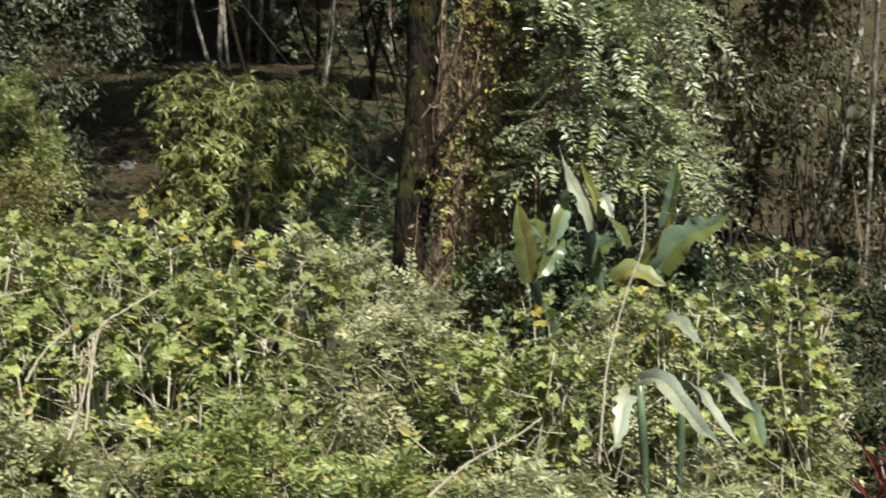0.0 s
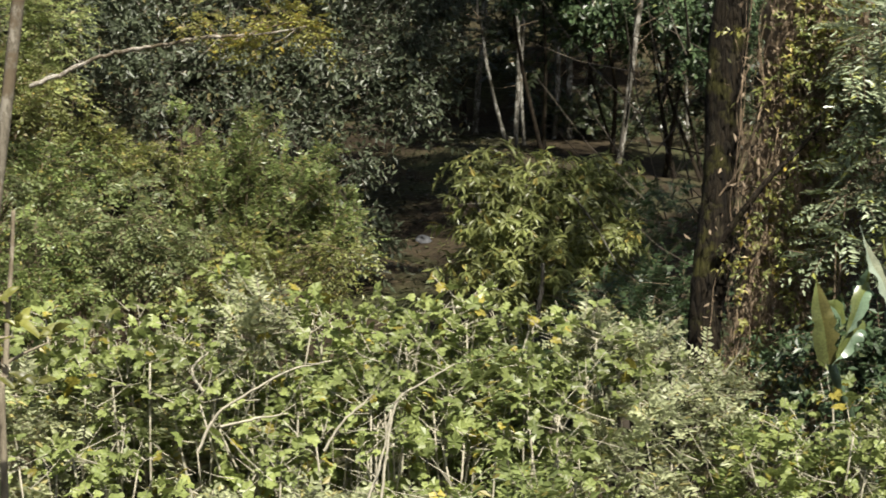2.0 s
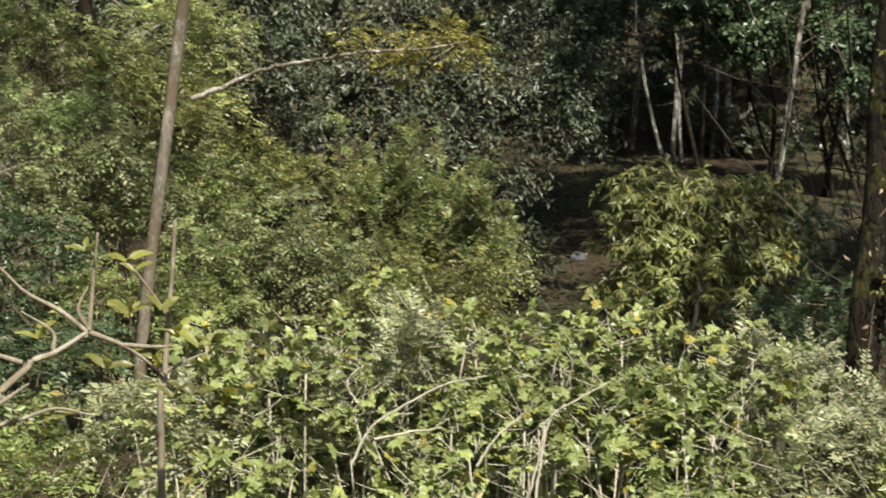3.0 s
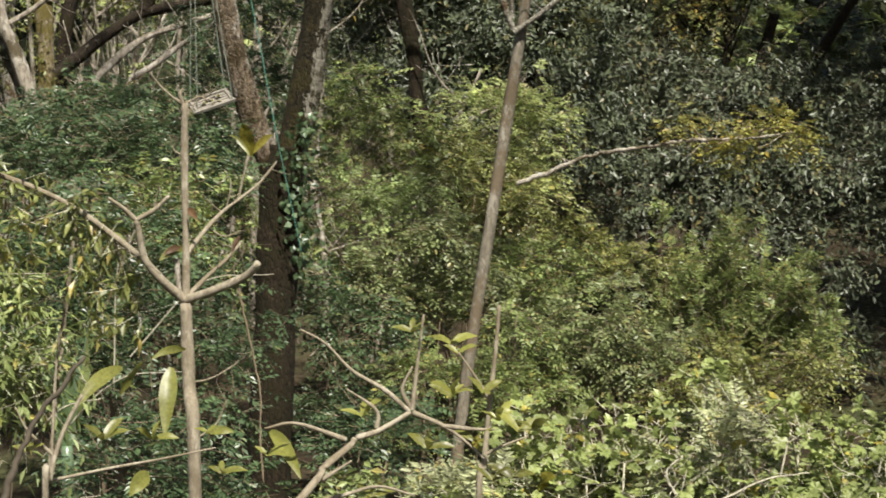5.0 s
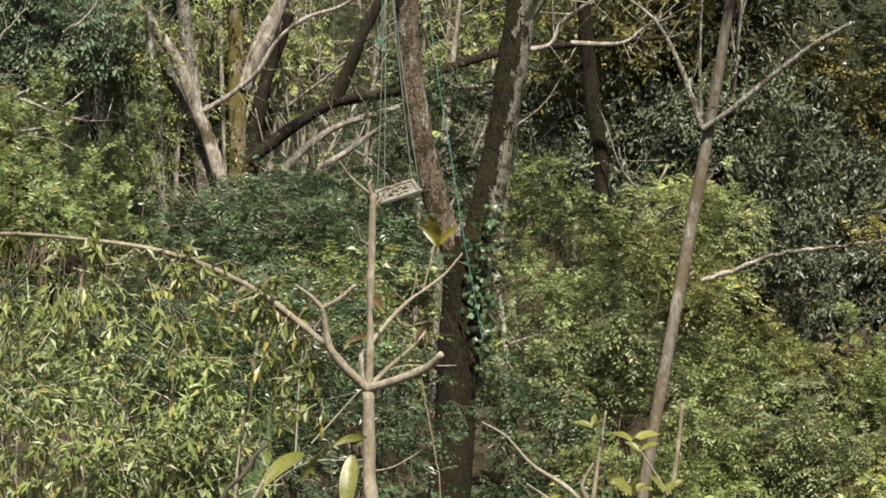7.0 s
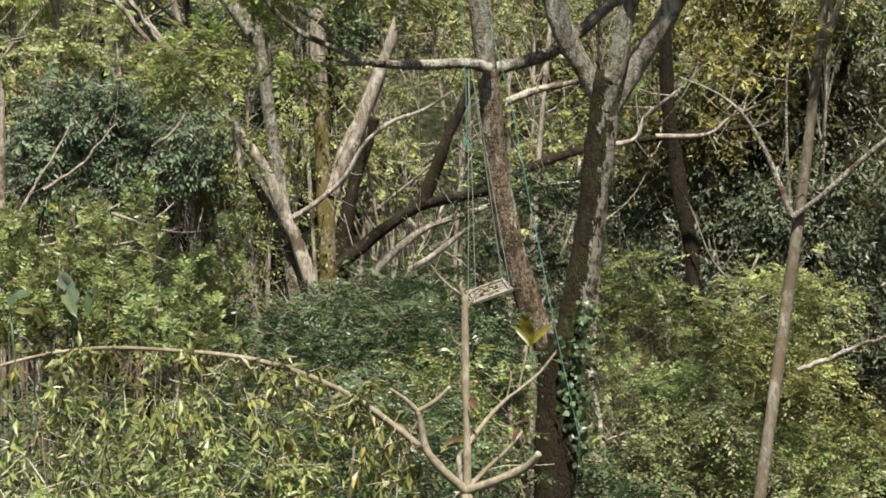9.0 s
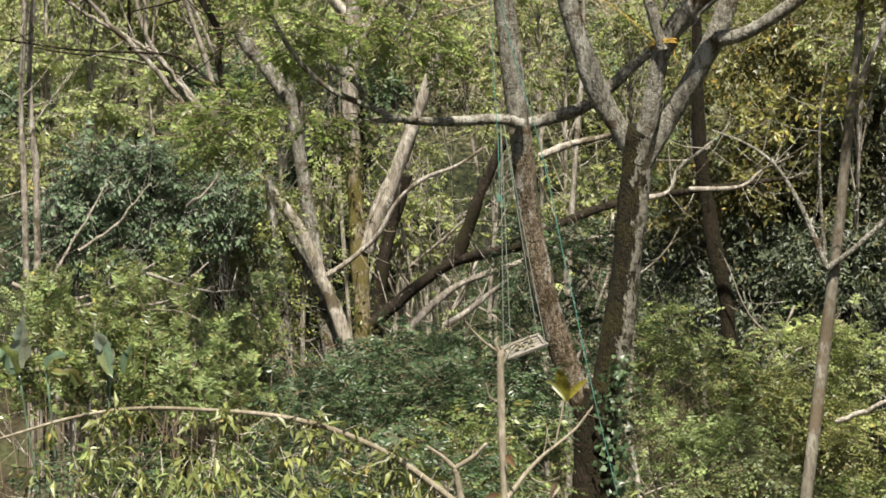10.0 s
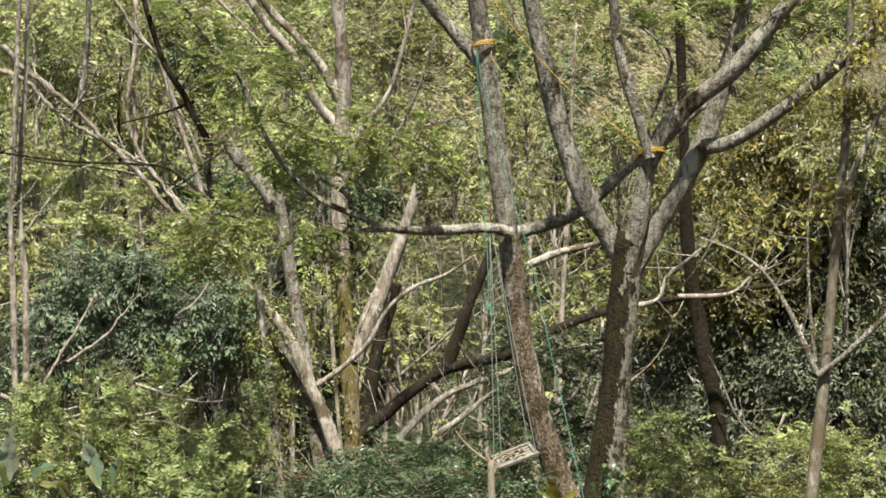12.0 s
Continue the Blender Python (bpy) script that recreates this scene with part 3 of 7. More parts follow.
    lone(name + "_twigs", *sticks(a, b, 0.012, 0.005, 0.03), twig_material, "bare thin twigs among the hillside leaves", "twigs", kind="stuff")


HILLSIDE = ((-27.5, -6), (43, 63))
FINE = {"leaf": 0.16, "shape": "thin", "width": 0.5, "per": 11, "twigs": 3}
hillside("hillside_foliage", *HILLSIDE, 75, 1.4, L_HILL, "sunlit light green scrub covering the hillside", twig_material=BARK_PALE, over=FINE)
hillside("hillside_olive_foliage", *HILLSIDE, 60, 1.4, L_OLIVE, "yellow-green scrub on the hillside", twig_material=BARK_PALE, over=FINE)
hillside("hillside_dark_foliage", (-27.5, -6), (40, 58), 45, 1.5, L_HOLLOW, "darker blue-green scrub in the hollows of the hillside", over=FINE)
hillside("hillfoot_foliage", (-20, -4), (31, 37), 22, 0.8, L_NEARGREEN, "pale green shrubs at the foot of the hillside", clumps=20, over={"leaf": 0.09, "reach": 0.4, "shape": "thin"}, twig_material=BARK_PALE, lift=0.5)


def spray_tree(c, r, material, label, boughs=16, leaf=0.15, reach=0.55, per=13, twigs=6, bark=BARK_PALE, name="hillside_tree", category="tree", group="hillside trees", shape="thin", droop=0.5, level=0.8, trunk=0.05, width=0.5, sag=0.15, bare=0.35):
    """A small tree whose leaves lie in level sprays, one over another, on thin visible limbs."""
    rng = fresh_rng()
    c, r = np.array(c, dtype=float), np.array(r, dtype=float)
    foot = np.array(on_ground(c + (rng.normal(0, 0.3), 0.2, 0)))
    root = thing(name, tuple(foot), label, category, group)
    u = unit(rng.normal(0, 1, (boughs * 4, 3)) + (0, -0.2, 0.15))
    u = u[u[:, 2] > -0.75][:boughs]
    tips = c + u * (rng.uniform(0.25, 1.0, (len(u), 1)) ** 0.6) * r
    line = limb(root, [foot - UP * 0.1, foot * 0.5 + c * 0.5 + rng.normal(0, 0.12, 3), c - UP * r[2] * 0.3, c + UP * r[2] * 0.7], trunk, trunk * 0.3, bark, "trunk", 8, 0.07, n=24)
    fine = []
    for k, q in enumerate(tips):
        a = line[int(np.clip(10 + 12 * (q[2] - c[2] + r[2]) / (2 * r[2]), 9, 22)) - 2]
        fine.append(tube(spline([a, a * 0.45 + q * 0.55 + UP * rng.uniform(0, 0.15) * r[2], q], 9), trunk * 0.35, trunk * 0.1, 5, 0.08, rng))
        if k < 4:
            part("limb", *fine.pop(), bark, root)
    out = unit(rng.normal(0, 1, tips.shape) * (1, 1, 0.2))
    v, f, a, b = foliage(rng, tips, out * 0.4, twigs=twigs, reach=reach, per=per, leaf=leaf, width=width, droop=droop, lift=0.12, shape=shape, flat=True, sag=sag, spread=0.8, level=level)
    part("crown", v, f, material, root, smooth=False, kind="stuff")
    fine.append(sticks(a, b, 0.007, 0.003, 0.0))
    dry = c + rng.normal(0, 0.5, (int(boughs * bare * 3), 3)) * r
    fine.append(sticks(dry, dry + unit(rng.normal(0, 1, dry.shape) + UP * 0.4) * reach * rng.uniform(0.5, 1.8, (len(dry), 1)), 0.009, 0.003, 0.0))
    part("twiggery", *join(fine), bark, root, kind="stuff")
    return root


for c, r in [((-23.01, 37.01, 11.99), (1.47, 0.86, 0.86)), ((-21.52, 37.80, 12.47), (1.47, 0.86, 0.86)), ((-21.02, 40.25, 13.18), (1.41, 0.77, 0.77)), ((-21.38, 35.89, 10.52), (1.40, 0.70, 0.70)), ((-20.04, 36.77, 9.70), (1.29, 0.70, 0.70)), ((-20.96, 34.06, 8.39), (1.11, 0.56, 0.56)), ((-18.90, 39.32, 11.72), (1.35, 0.86, 0.86)), ((-17.82, 40.86, 12.10), (1.25, 0.88, 0.88)), ((-15.61, 38.71, 10.79), (1.05, 0.82, 0.82)), ((-16.83, 36.21, 9.10), (1.00, 0.67, 0.67))]:
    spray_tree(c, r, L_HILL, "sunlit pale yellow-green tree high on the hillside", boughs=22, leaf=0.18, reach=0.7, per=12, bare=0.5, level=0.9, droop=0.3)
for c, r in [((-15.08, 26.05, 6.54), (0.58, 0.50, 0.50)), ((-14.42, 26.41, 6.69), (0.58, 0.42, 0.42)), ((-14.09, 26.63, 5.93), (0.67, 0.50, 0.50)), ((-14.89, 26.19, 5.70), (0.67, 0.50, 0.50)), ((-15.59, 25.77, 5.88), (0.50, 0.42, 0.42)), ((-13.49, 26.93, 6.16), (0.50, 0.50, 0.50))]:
    spray_tree(c, r, L_HOLLOW, "hillside hollow tree, shade and haze mixed into its blue-green leaves", boughs=26, bark=BARK_LICHEN, leaf=0.12, bare=0.15, droop=0.7)
for c, r in [((-13.76, 27.88, 6.72), (0.60, 0.43, 0.43)), ((-14.12, 27.66, 7.25), (0.52, 0.30, 0.30)), ((-13.48, 28.06, 5.75), (0.39, 0.39, 0.43)), ((-13.79, 27.91, 5.85), (0.43, 0.35, 0.35))]:
    spray_tree(c, r, L_CURTAIN, "small leafy tree before the leaning hillside trunks", boughs=20, leaf=0.12)
spray_tree((-18.01, 31.29, 6.44), (0.90, 0.90, 0.90), L_HOLLOW, "hillside hollow tree, shade and haze mixed into its blue-green leaves", boughs=26, bark=BARK_DARK, leaf=0.15)
spray_tree((-16.88, 31.91, 6.61), (1.10, 0.90, 1.10), L_HOLLOW, "hillside hollow tree, shade and haze mixed into its blue-green leaves", boughs=26, bark=BARK_DARK, leaf=0.15)
spray_tree((-14.85, 29.62, 5.54), (0.83, 0.83, 0.73), L_HOLLOW, "hillside hollow tree, shade and haze mixed into its blue-green leaves", boughs=26, bark=BARK_DARK, leaf=0.15)
spray_tree((-17.68, 29.20, 5.62), (0.76, 0.76, 0.66), L_HOLLOW, "hillside hollow tree, shade and haze mixed into its blue-green leaves", boughs=26, bark=BARK_DARK, leaf=0.15)
spray_tree((-19.73, 38.82, 12.22), (0.98, 0.90, 0.73), L_HOLLOW, "hillside hollow tree, shade and haze mixed into its blue-green leaves", boughs=26, bark=BARK_DARK, leaf=0.15)
spray_tree((-17.75, 35.79, 8.90), (0.78, 0.78, 0.67), L_HOLLOW, "hillside hollow tree, shade and haze mixed into its blue-green leaves", boughs=26, bark=BARK_DARK, leaf=0.15)
spray_tree((-20.16, 32.18, 8.54), (0.63, 0.63, 0.63), L_HOLLOW, "hillside hollow tree, shade and haze mixed into its blue-green leaves", boughs=26, bark=BARK_DARK, leaf=0.15)
spray_tree((-16.18, 38.71, 8.92), (1.05, 0.90, 0.70), L_HOLLOW, "hillside hollow tree, shade and haze mixed into its blue-green leaves", boughs=26, bark=BARK_DARK, leaf=0.15)
spray_tree((-15.43, 28.19, 5.37), (1.07, 0.90, 0.53), L_HOLLOW, "hillside hollow tree, shade and haze mixed into its blue-green leaves", boughs=26, bark=BARK_DARK, leaf=0.15)
spray_tree((-17.57, 28.64, 11.05), (1.04, 0.90, 0.66), L_HILL, "leafy yellow-green tree spreading level sprays on the hillside", boughs=26)
spray_tree((-17.61, 31.98, 11.79), (1.24, 0.90, 0.62), L_CURTAIN, "leafy yellow-green tree spreading level sprays on the hillside", boughs=28)
spray_tree((-17.51, 29.98, 10.37), (1.07, 0.90, 0.49), L_BAMBOO, "leafy yellow-green tree spreading level sprays on the hillside", boughs=22)
spray_tree((-17.76, 28.89, 8.92), (0.85, 0.85, 0.57), L_HILL, "leafy yellow-green tree spreading level sprays on the hillside", boughs=21)
spray_tree((-19.52, 34.69, 10.15), (1.22, 0.90, 0.78), L_CURTAIN, "leafy yellow-green tree spreading level sprays on the hillside", boughs=32)
spray_tree((-18.70, 35.04, 10.80), (0.78, 0.78, 0.67), L_BAMBOO, "leafy yellow-green tree spreading level sprays on the hillside", boughs=22)
spray_tree((-16.61, 28.54, 7.79), (1.01, 0.90, 0.37), L_HILL, "leafy yellow-green tree spreading level sprays on the hillside", boughs=18)
spray_tree((-18.79, 36.35, 9.23), (0.91, 0.90, 0.68), L_CURTAIN, "leafy yellow-green tree spreading level sprays on the hillside", boughs=24)
spray_tree((-16.74, 27.36, 6.92), (0.80, 0.80, 0.45), L_BAMBOO, "leafy yellow-green tree spreading level sprays on the hillside", boughs=18)
spray_tree((-16.39, 35.95, 12.09), (1.22, 0.90, 0.67), L_CURTAIN, "leafy yellow-green tree spreading level sprays on the hillside", boughs=29)
spray_tree((-15.16, 38.64, 12.29), (1.29, 0.90, 0.70), L_BAMBOO, "leafy yellow-green tree spreading level sprays on the hillside", boughs=31)
spray_tree((-15.54, 35.58, 9.96), (0.87, 0.87, 0.65), L_HILL, "leafy yellow-green tree spreading level sprays on the hillside", boughs=23)
spray_tree((-16.19, 33.31, 7.77), (0.72, 0.72, 0.51), L_CURTAIN, "leafy yellow-green tree spreading level sprays on the hillside", boughs=18)
spray_tree((-18.31, 32.08, 8.84), (0.93, 0.90, 0.41), L_HILL, "leafy yellow-green tree spreading level sprays on the hillside", boughs=19)
spray_tree((-14.33, 32.60, 6.33), (0.69, 0.69, 1.09), L_CURTAIN, "tree curtained with hanging yellow-green creepers", boughs=24, reach=0.36, droop=0.6, level=1.0, sag=0.5, leaf=0.105, per=12)
spray_tree((-13.00, 33.12, 7.09), (0.79, 0.79, 0.99), L_CURTAIN, "tree curtained with hanging yellow-green creepers", boughs=24, reach=0.36, droop=0.6, level=1.0, sag=0.5, leaf=0.105, per=12)
spray_tree((-12.14, 32.43, 5.85), (0.67, 0.67, 0.86), L_CURTAIN, "tree curtained with hanging yellow-green creepers", boughs=24, reach=0.36, droop=0.6, level=1.0, sag=0.5, leaf=0.105, per=12)
spray_tree((-12.78, 32.19, 5.67), (0.48, 0.48, 0.77), L_CURTAIN, "tree curtained with hanging yellow-green creepers", boughs=24, reach=0.36, droop=0.6, level=1.0, sag=0.5, leaf=0.105, per=12)
spray_tree((-14.48, 31.46, 5.53), (0.67, 0.67, 0.77), L_CURTAIN, "tree curtained with hanging yellow-green creepers", boughs=24, reach=0.36, droop=0.6, level=1.0, sag=0.5, leaf=0.105, per=12)
spray_tree((-12.64, 35.22, 9.08), (0.94, 0.90, 0.94), L_CURTAIN, "tree curtained with hanging yellow-green creepers", boughs=24, reach=0.36, droop=0.6, level=1.0, sag=0.5, leaf=0.105, per=12)
spray_tree((-11.69, 34.62, 7.72), (0.71, 0.71, 0.91), L_CURTAIN, "tree curtained with hanging yellow-green creepers", boughs=24, reach=0.36, droop=0.6, level=1.0, sag=0.5, leaf=0.105, per=12)
spray_tree((-10.56, 34.90, 8.60), (0.81, 0.81, 0.91), L_CURTAIN, "tree curtained with hanging yellow-green creepers", boughs=24, reach=0.36, droop=0.6, level=1.0, sag=0.5, leaf=0.105, per=12)
spray_tree((-9.82, 33.20, 6.17), (0.67, 0.67, 0.77), L_CURTAIN, "tree curtained with hanging yellow-green creepers", boughs=24, reach=0.36, droop=0.6, level=1.0, sag=0.5, leaf=0.105, per=12)
spray_tree((-11.56, 36.50, 10.22), (0.86, 0.86, 0.86), L_CURTAIN, "tree curtained with hanging yellow-green creepers", boughs=24, reach=0.36, droop=0.6, level=1.0, sag=0.5, leaf=0.105, per=12)
spray_tree((-9.68, 36.08, 9.60), (0.83, 0.83, 0.83), L_CURTAIN, "tree curtained with hanging yellow-green creepers", boughs=24, reach=0.36, droop=0.6, level=1.0, sag=0.5, leaf=0.105, per=12)
spray_tree((-15.42, 32.10, 6.36), (0.59, 0.59, 0.69), L_CURTAIN, "tree curtained with hanging yellow-green creepers", boughs=24, reach=0.36, droop=0.6, level=1.0, sag=0.5, leaf=0.105, per=12)
spray_tree((-8.39, 35.49, 8.52), (0.81, 0.81, 0.71), L_CURTAIN, "tree curtained with hanging yellow-green creepers", boughs=24, reach=0.36, droop=0.6, level=1.0, sag=0.5, leaf=0.105, per=12)
spray_tree((-4.52, 30.12, 8.34), (0.76, 0.76, 0.68), L_CURTAIN, "tree curtained with hanging yellow-green creepers", boughs=24, reach=0.36, droop=0.6, level=1.0, sag=0.5, leaf=0.105, per=12)


hillside("forest_foliage", (-4, 15), (45, 62), 100, 2.3, L_FORESTSHADE, "dark shaded forest leaves behind the thin trunks", clumps=18, plumes=3)
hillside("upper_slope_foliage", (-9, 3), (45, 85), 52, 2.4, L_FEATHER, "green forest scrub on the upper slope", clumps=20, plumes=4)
hillside("forest_undergrowth", (2.4, 9), (42, 48), 35, 0.45, L_FORESTSHADE, "low dark plants at the feet of the thin trees", clumps=12, plumes=3, over={"leaf": 0.12, "reach": 0.35})


# ---- big mossy tree with dry vines ----
def mossy_tree():
    root = thing("mossy_tree", on_ground((2.72, 16.32, 0.52)), "huge mossy tree trunk hung with dry brown vines", "tree")
    rng = fresh_rng()
    line = spline([(2.66, 16.14, -0.11), (2.72, 16.27, 0.34), (2.78, 16.50, 1.27), (2.84, 16.63, 1.97), (2.92, 16.73, 2.68), (2.97, 16.80, 3.40), (3.02, 16.85, 4.11), (3.06, 16.86, 4.86), (3.09, 16.82, 6.06)], 60)
    part("trunk", *tube(line, 0.165, 0.135, 24, 0.085, rng), BARK_MOSSY, root, "dark mossy bark")
    second = spline([(3.03, 16.27, -0.17), (3.09, 16.46, 0.52), (3.15, 16.63, 1.22), (3.22, 16.76, 1.94), (3.32, 16.86, 2.66), (3.43, 16.92, 3.38), (3.49, 16.96, 4.10), (3.55, 16.97, 5.04)], 50)
    second = second + np.array([0.22, -0.02, 0])
    part("trunk", *tube(second, 0.31, 0.30, 18, 0.2, rng), VINE_DRY, root, "stem hidden under matted dry vines")
    chunks = []
    for k in range(620):
        u = rng.uniform(0, 1)
        off = np.array([rng.normal(0.05, 0.24), -rng.uniform(0.12, 0.42), 0])
        i0, i1 = sorted(rng.integers(4, 50, 2))
        if i1 - i0 < 8:
            i1 = min(49, i0 + 10)
        base = second
        pts = base[i0:i1:3] + off + rng.normal(0, 0.05, (len(base[i0:i1:3]), 3))
        if len(pts) > 2:
            r = rng.uniform(0.002, 0.0065)
            chunks.append(tube(spline(pts, 3 * len(pts)), r, r * 0.7, 4, 0.1, rng, cap=False))
    part("vines", *join(chunks), VINE_DRY, root, "tangled dry hanging vines", kind="stuff")
    # dry shreds and small leaves caught in the vines
    n = 13000
    i = rng.integers(6, 49, n)
    pos = second[i] + np.stack([rng.normal(0.06, 0.26, n), -rng.uniform(0.12, 0.46, n), rng.normal(0, 0.1, n)], -1)
    part("dry_leaves", *leaves(pos, unit(rng.normal(0, 0.6, (n, 3)) - UP), rng.normal(0, 1, (n, 3)), rng.uniform(0.03, 0.09, n), 0.35, "thin"), L_DRY, root, "withered brown leaves", smooth=False, kind="stuff")
    # green creepers and ferns rooted in the mat
    n = 390
    i = rng.integers(14, 49, n)
    cs = second[i] + np.stack([rng.normal(0.04, 0.25, n), -rng.uniform(0.25, 0.5, n), rng.normal(0, 0.1, n)], -1)
    for k, (material, style, words) in enumerate(((L_OLIVE, "olive", "green creeper leaves"), (L_YELLOW, "olive", "yellowing creeper leaves"), (L_FEATHER, "feather", "small green ferns"))):
        q = cs[k::3]
        v, f, a, b = foliage(rng, q, np.tile((0.0, -1.0, 0.0), (len(q), 1)), **{**STYLES[style], "leaf": 0.055, "reach": 0.17, "twigs": 2, "per": 9, "droop": 0.5})
        part("climber", v, f, material, root, words, smooth=False, kind="stuff")
    limb(root, [(2.91, 16.39, 2.45), (3.01, 16.31, 2.64), (3.23, 16.22, 2.96), (3.47, 16.11, 3.24), (3.63, 16.01, 3.46)], 0.03, 0.016, BARK_DARK, "limb", twigs=24, twig_len=0.25)
    # unseen crown, placed so that its shadow darkens the forest behind
    top = (3.13, 16.79, 6.36)
    cs, out = shell(rng, np.array(top) + (3.2, 5.0, 5.0), (3.6, 3.2, 1.5), 260)
    v, f, a, b = foliage(rng, cs, out, **{**STYLES["olive"], "reach": 0.6, "leaf": 0.17})
    part("crown", v, f, L_OLIVE, root, smooth=False, kind="stuff")
    for k in range(7):
        limb(root, [line[-1], (line[-1] + cs[k * 30]) / 2 + UP * 0.4, cs[k * 30]], 0.12, 0.03, BARK_MOSSY)


mossy_tree()

bush("climbing_plant", [((4.21, 16.04, 3.64), (0.19, 0.19, 0.28)), ((4.37, 15.96, 3.23), (0.21, 0.21, 0.23)), ((4.54, 15.87, 2.91), (0.22, 0.21, 0.21)), ((4.71, 15.77, 2.59), (0.24, 0.18, 0.18)), ((4.86, 15.69, 2.37), (0.21, 0.14, 0.14)), ((4.40, 15.87, 2.61), (0.18, 0.16, 0.16)), ((4.61, 15.94, 3.73), (0.32, 0.16, 0.16)), ((4.19, 16.08, 4.09), (0.37, 0.23, 0.23))],
     "silver", L_SILVER, "glossy pinnate climber hanging beside the mossy trunk", "climber", base=on_ground((3.69, 16.07, 1.13)), stems=1, spacing=0.17)
bush("climbing_plant", [((3.92, 15.94, 2.96), (0.10, 0.10, 0.18)), ((3.77, 15.92, 2.54), (0.09, 0.09, 0.18))],
     "silver", L_SILVER, "sprig of the glossy climber over the dry vines", "climber", base=on_ground((3.69, 16.07, 1.13)), stems=1, spacing=0.24)


# ---- banana plants ----
def big_leaf(root, a, b, width, material, droop=0.15, fold=0.55, face=(0, -1, 0.4), tears=6, name="leaf"):
    """A long blade with a raised midrib, a drooping tip and torn edges."""
    rng = fresh_rng()
    a, b = np.array(a, dtype=float), np.array(b, dtype=float)
    n, length = 15, np.linalg.norm(b - a)
    s = np.linspace(0, 1, n)
    line = a + (b - a) * s[:, None] + UP * (length * (droop * 4 * s * (1 - s) + 0.06 * np.sin(s * 7)))[:, None]
    t = unit(np.gradient(line, axis=0))
    x = unit(np.cross(t, np.array(face, dtype=float) + rng.normal(0, 0.2, 3)))
    z = np.cross(x, t)
    w = width * np.sin(np.clip(0.12 + s * 1.02, 0, 1) ** 0.75 * math.pi) ** 0.6 * 0.5
    verts, faces = [], []
    for side in (-1, 1):
        k0 = len(verts)
        for i in range(n):
            edge = w[i] * (1 - (rng.uniform(0.2, 0.5) if rng.random() < tears / n else rng.uniform(0, 0.13)))
            for c in (0.0, 0.5, 1.0):
                verts.append(line[i] + side * x[i] * edge * c + z[i] * (fold * w[i] * (c - 0.6 * c * c) + rng.normal(0, 0.012) * c * width * 3))
        for i in range(n - 1):
            for c in range(2):
                q = [k0 + i * 3 + c, k0 + i * 3 + c + 1, k0 + i * 3 + c + 4, k0 + i * 3 + c + 3]
                faces.append(q if side > 0 else q[::-1])
    blade = part(name, verts, faces, material, root)
    part("midrib", *tube(line - z * 0.006, width * 0.05, width * 0.012, 5, 0.02, rng), material, blade)
    return line


def banana_plant(base, blades, stalks, label):
    root = thing("banana_plant", on_ground(base), label, "banana plant", "banana plants")
    foot = np.array(on_ground(base))
    for top, r in stalks:
        limb(root, [foot, (foot + np.array(top)) / 2 + np.array([0.05, 0, 0]), top], r, r * 0.7, L_BANANA, "stalk", rough=0.03)
    for a, b, w, m, d, face in blades:
        big_leaf(root, a, b, w * 0.82, m, d, face=face)
    return root


F1, F2, F3 = (0, -1, 0.5), (0.6, -0.8, 0.2), (-0.5, -0.8, 0.3)
TALL_BLADES = [
    ((3.92, 12.98, 2.21), (4.42, 12.75, 2.71), 0.32, L_BANANA, 0.06, F1),
    ((3.61, 13.63, 2.37), (3.37, 13.63, 2.96), 0.23, L_BANANAPALE, 0.02, F2),
    ((3.68, 13.62, 2.44), (3.50, 13.60, 2.97), 0.09, L_OLIVE, 0.02, F3),
    ((3.18, 13.66, 2.00), (3.07, 13.66, 2.68), 0.25, L_BANANAOLD, 0.03, F1),
    ((3.47, 13.69, 2.52), (3.25, 13.52, 2.18), 0.18, L_BANANA, 0.12, F1),
    ((3.43, 13.65, 2.24), (3.17, 13.50, 2.01), 0.21, L_BANANA, 0.15, F2),
    ((3.68, 13.65, 2.60), (3.74, 13.45, 2.45), 0.13, L_BANANAPALE, 0.12, F1),
]
LOW_BLADES = [
    ((3.85, 13.09, 2.17), (4.01, 12.98, 2.62), 0.25, L_BANANAOLD, 0.05, F2),
    ((4.29, 14.04, 2.22), (4.35, 13.98, 2.89), 0.17, L_BANANA, 0.02, F3),
    ((3.59, 12.95, 2.15), (3.95, 12.68, 2.11), 0.23, L_BANANAOLD, 0.20, F1),
    ((3.47, 14.07, 2.33), (3.54, 13.96, 2.68), 0.16, L_BANANA, 0.03, F3),
    ((3.63, 13.77, 2.09), (3.83, 13.61, 2.32), 0.22, L_BANANA, 0.15, F1),
    ((3.37, 14.07, 2.20), (3.20, 14.00, 2.43), 0.18, L_BANANA, 0.10, F2),
    ((3.96, 13.91, 2.17), (3.79, 13.85, 2.44), 0.19, L_BANANA, 0.08, F2),
]
banana_plant((4.04, 14.41, 1.20), TALL_BLADES + LOW_BLADES, [((3.63, 13.72, 2.36), 0.07), ((3.96, 13.18, 2.20), 0.06), ((3.21, 13.76, 2.02), 0.05)], "banana plant with broad green and pale torn leaves")
banana_plant((2.94, 9.71, 2.16), [
    ((2.84, 9.69, 2.34), (3.14, 9.08, 2.09), 0.15, L_BANANAPALE, 0.1, F1),
    ((3.05, 9.71, 2.29), (3.25, 9.14, 2.07), 0.14, L_BANANAPALE, 0.1, F2),
    ((3.25, 9.76, 2.30), (3.38, 9.36, 2.20), 0.10, L_BANANAPALE, 0.12, F1),
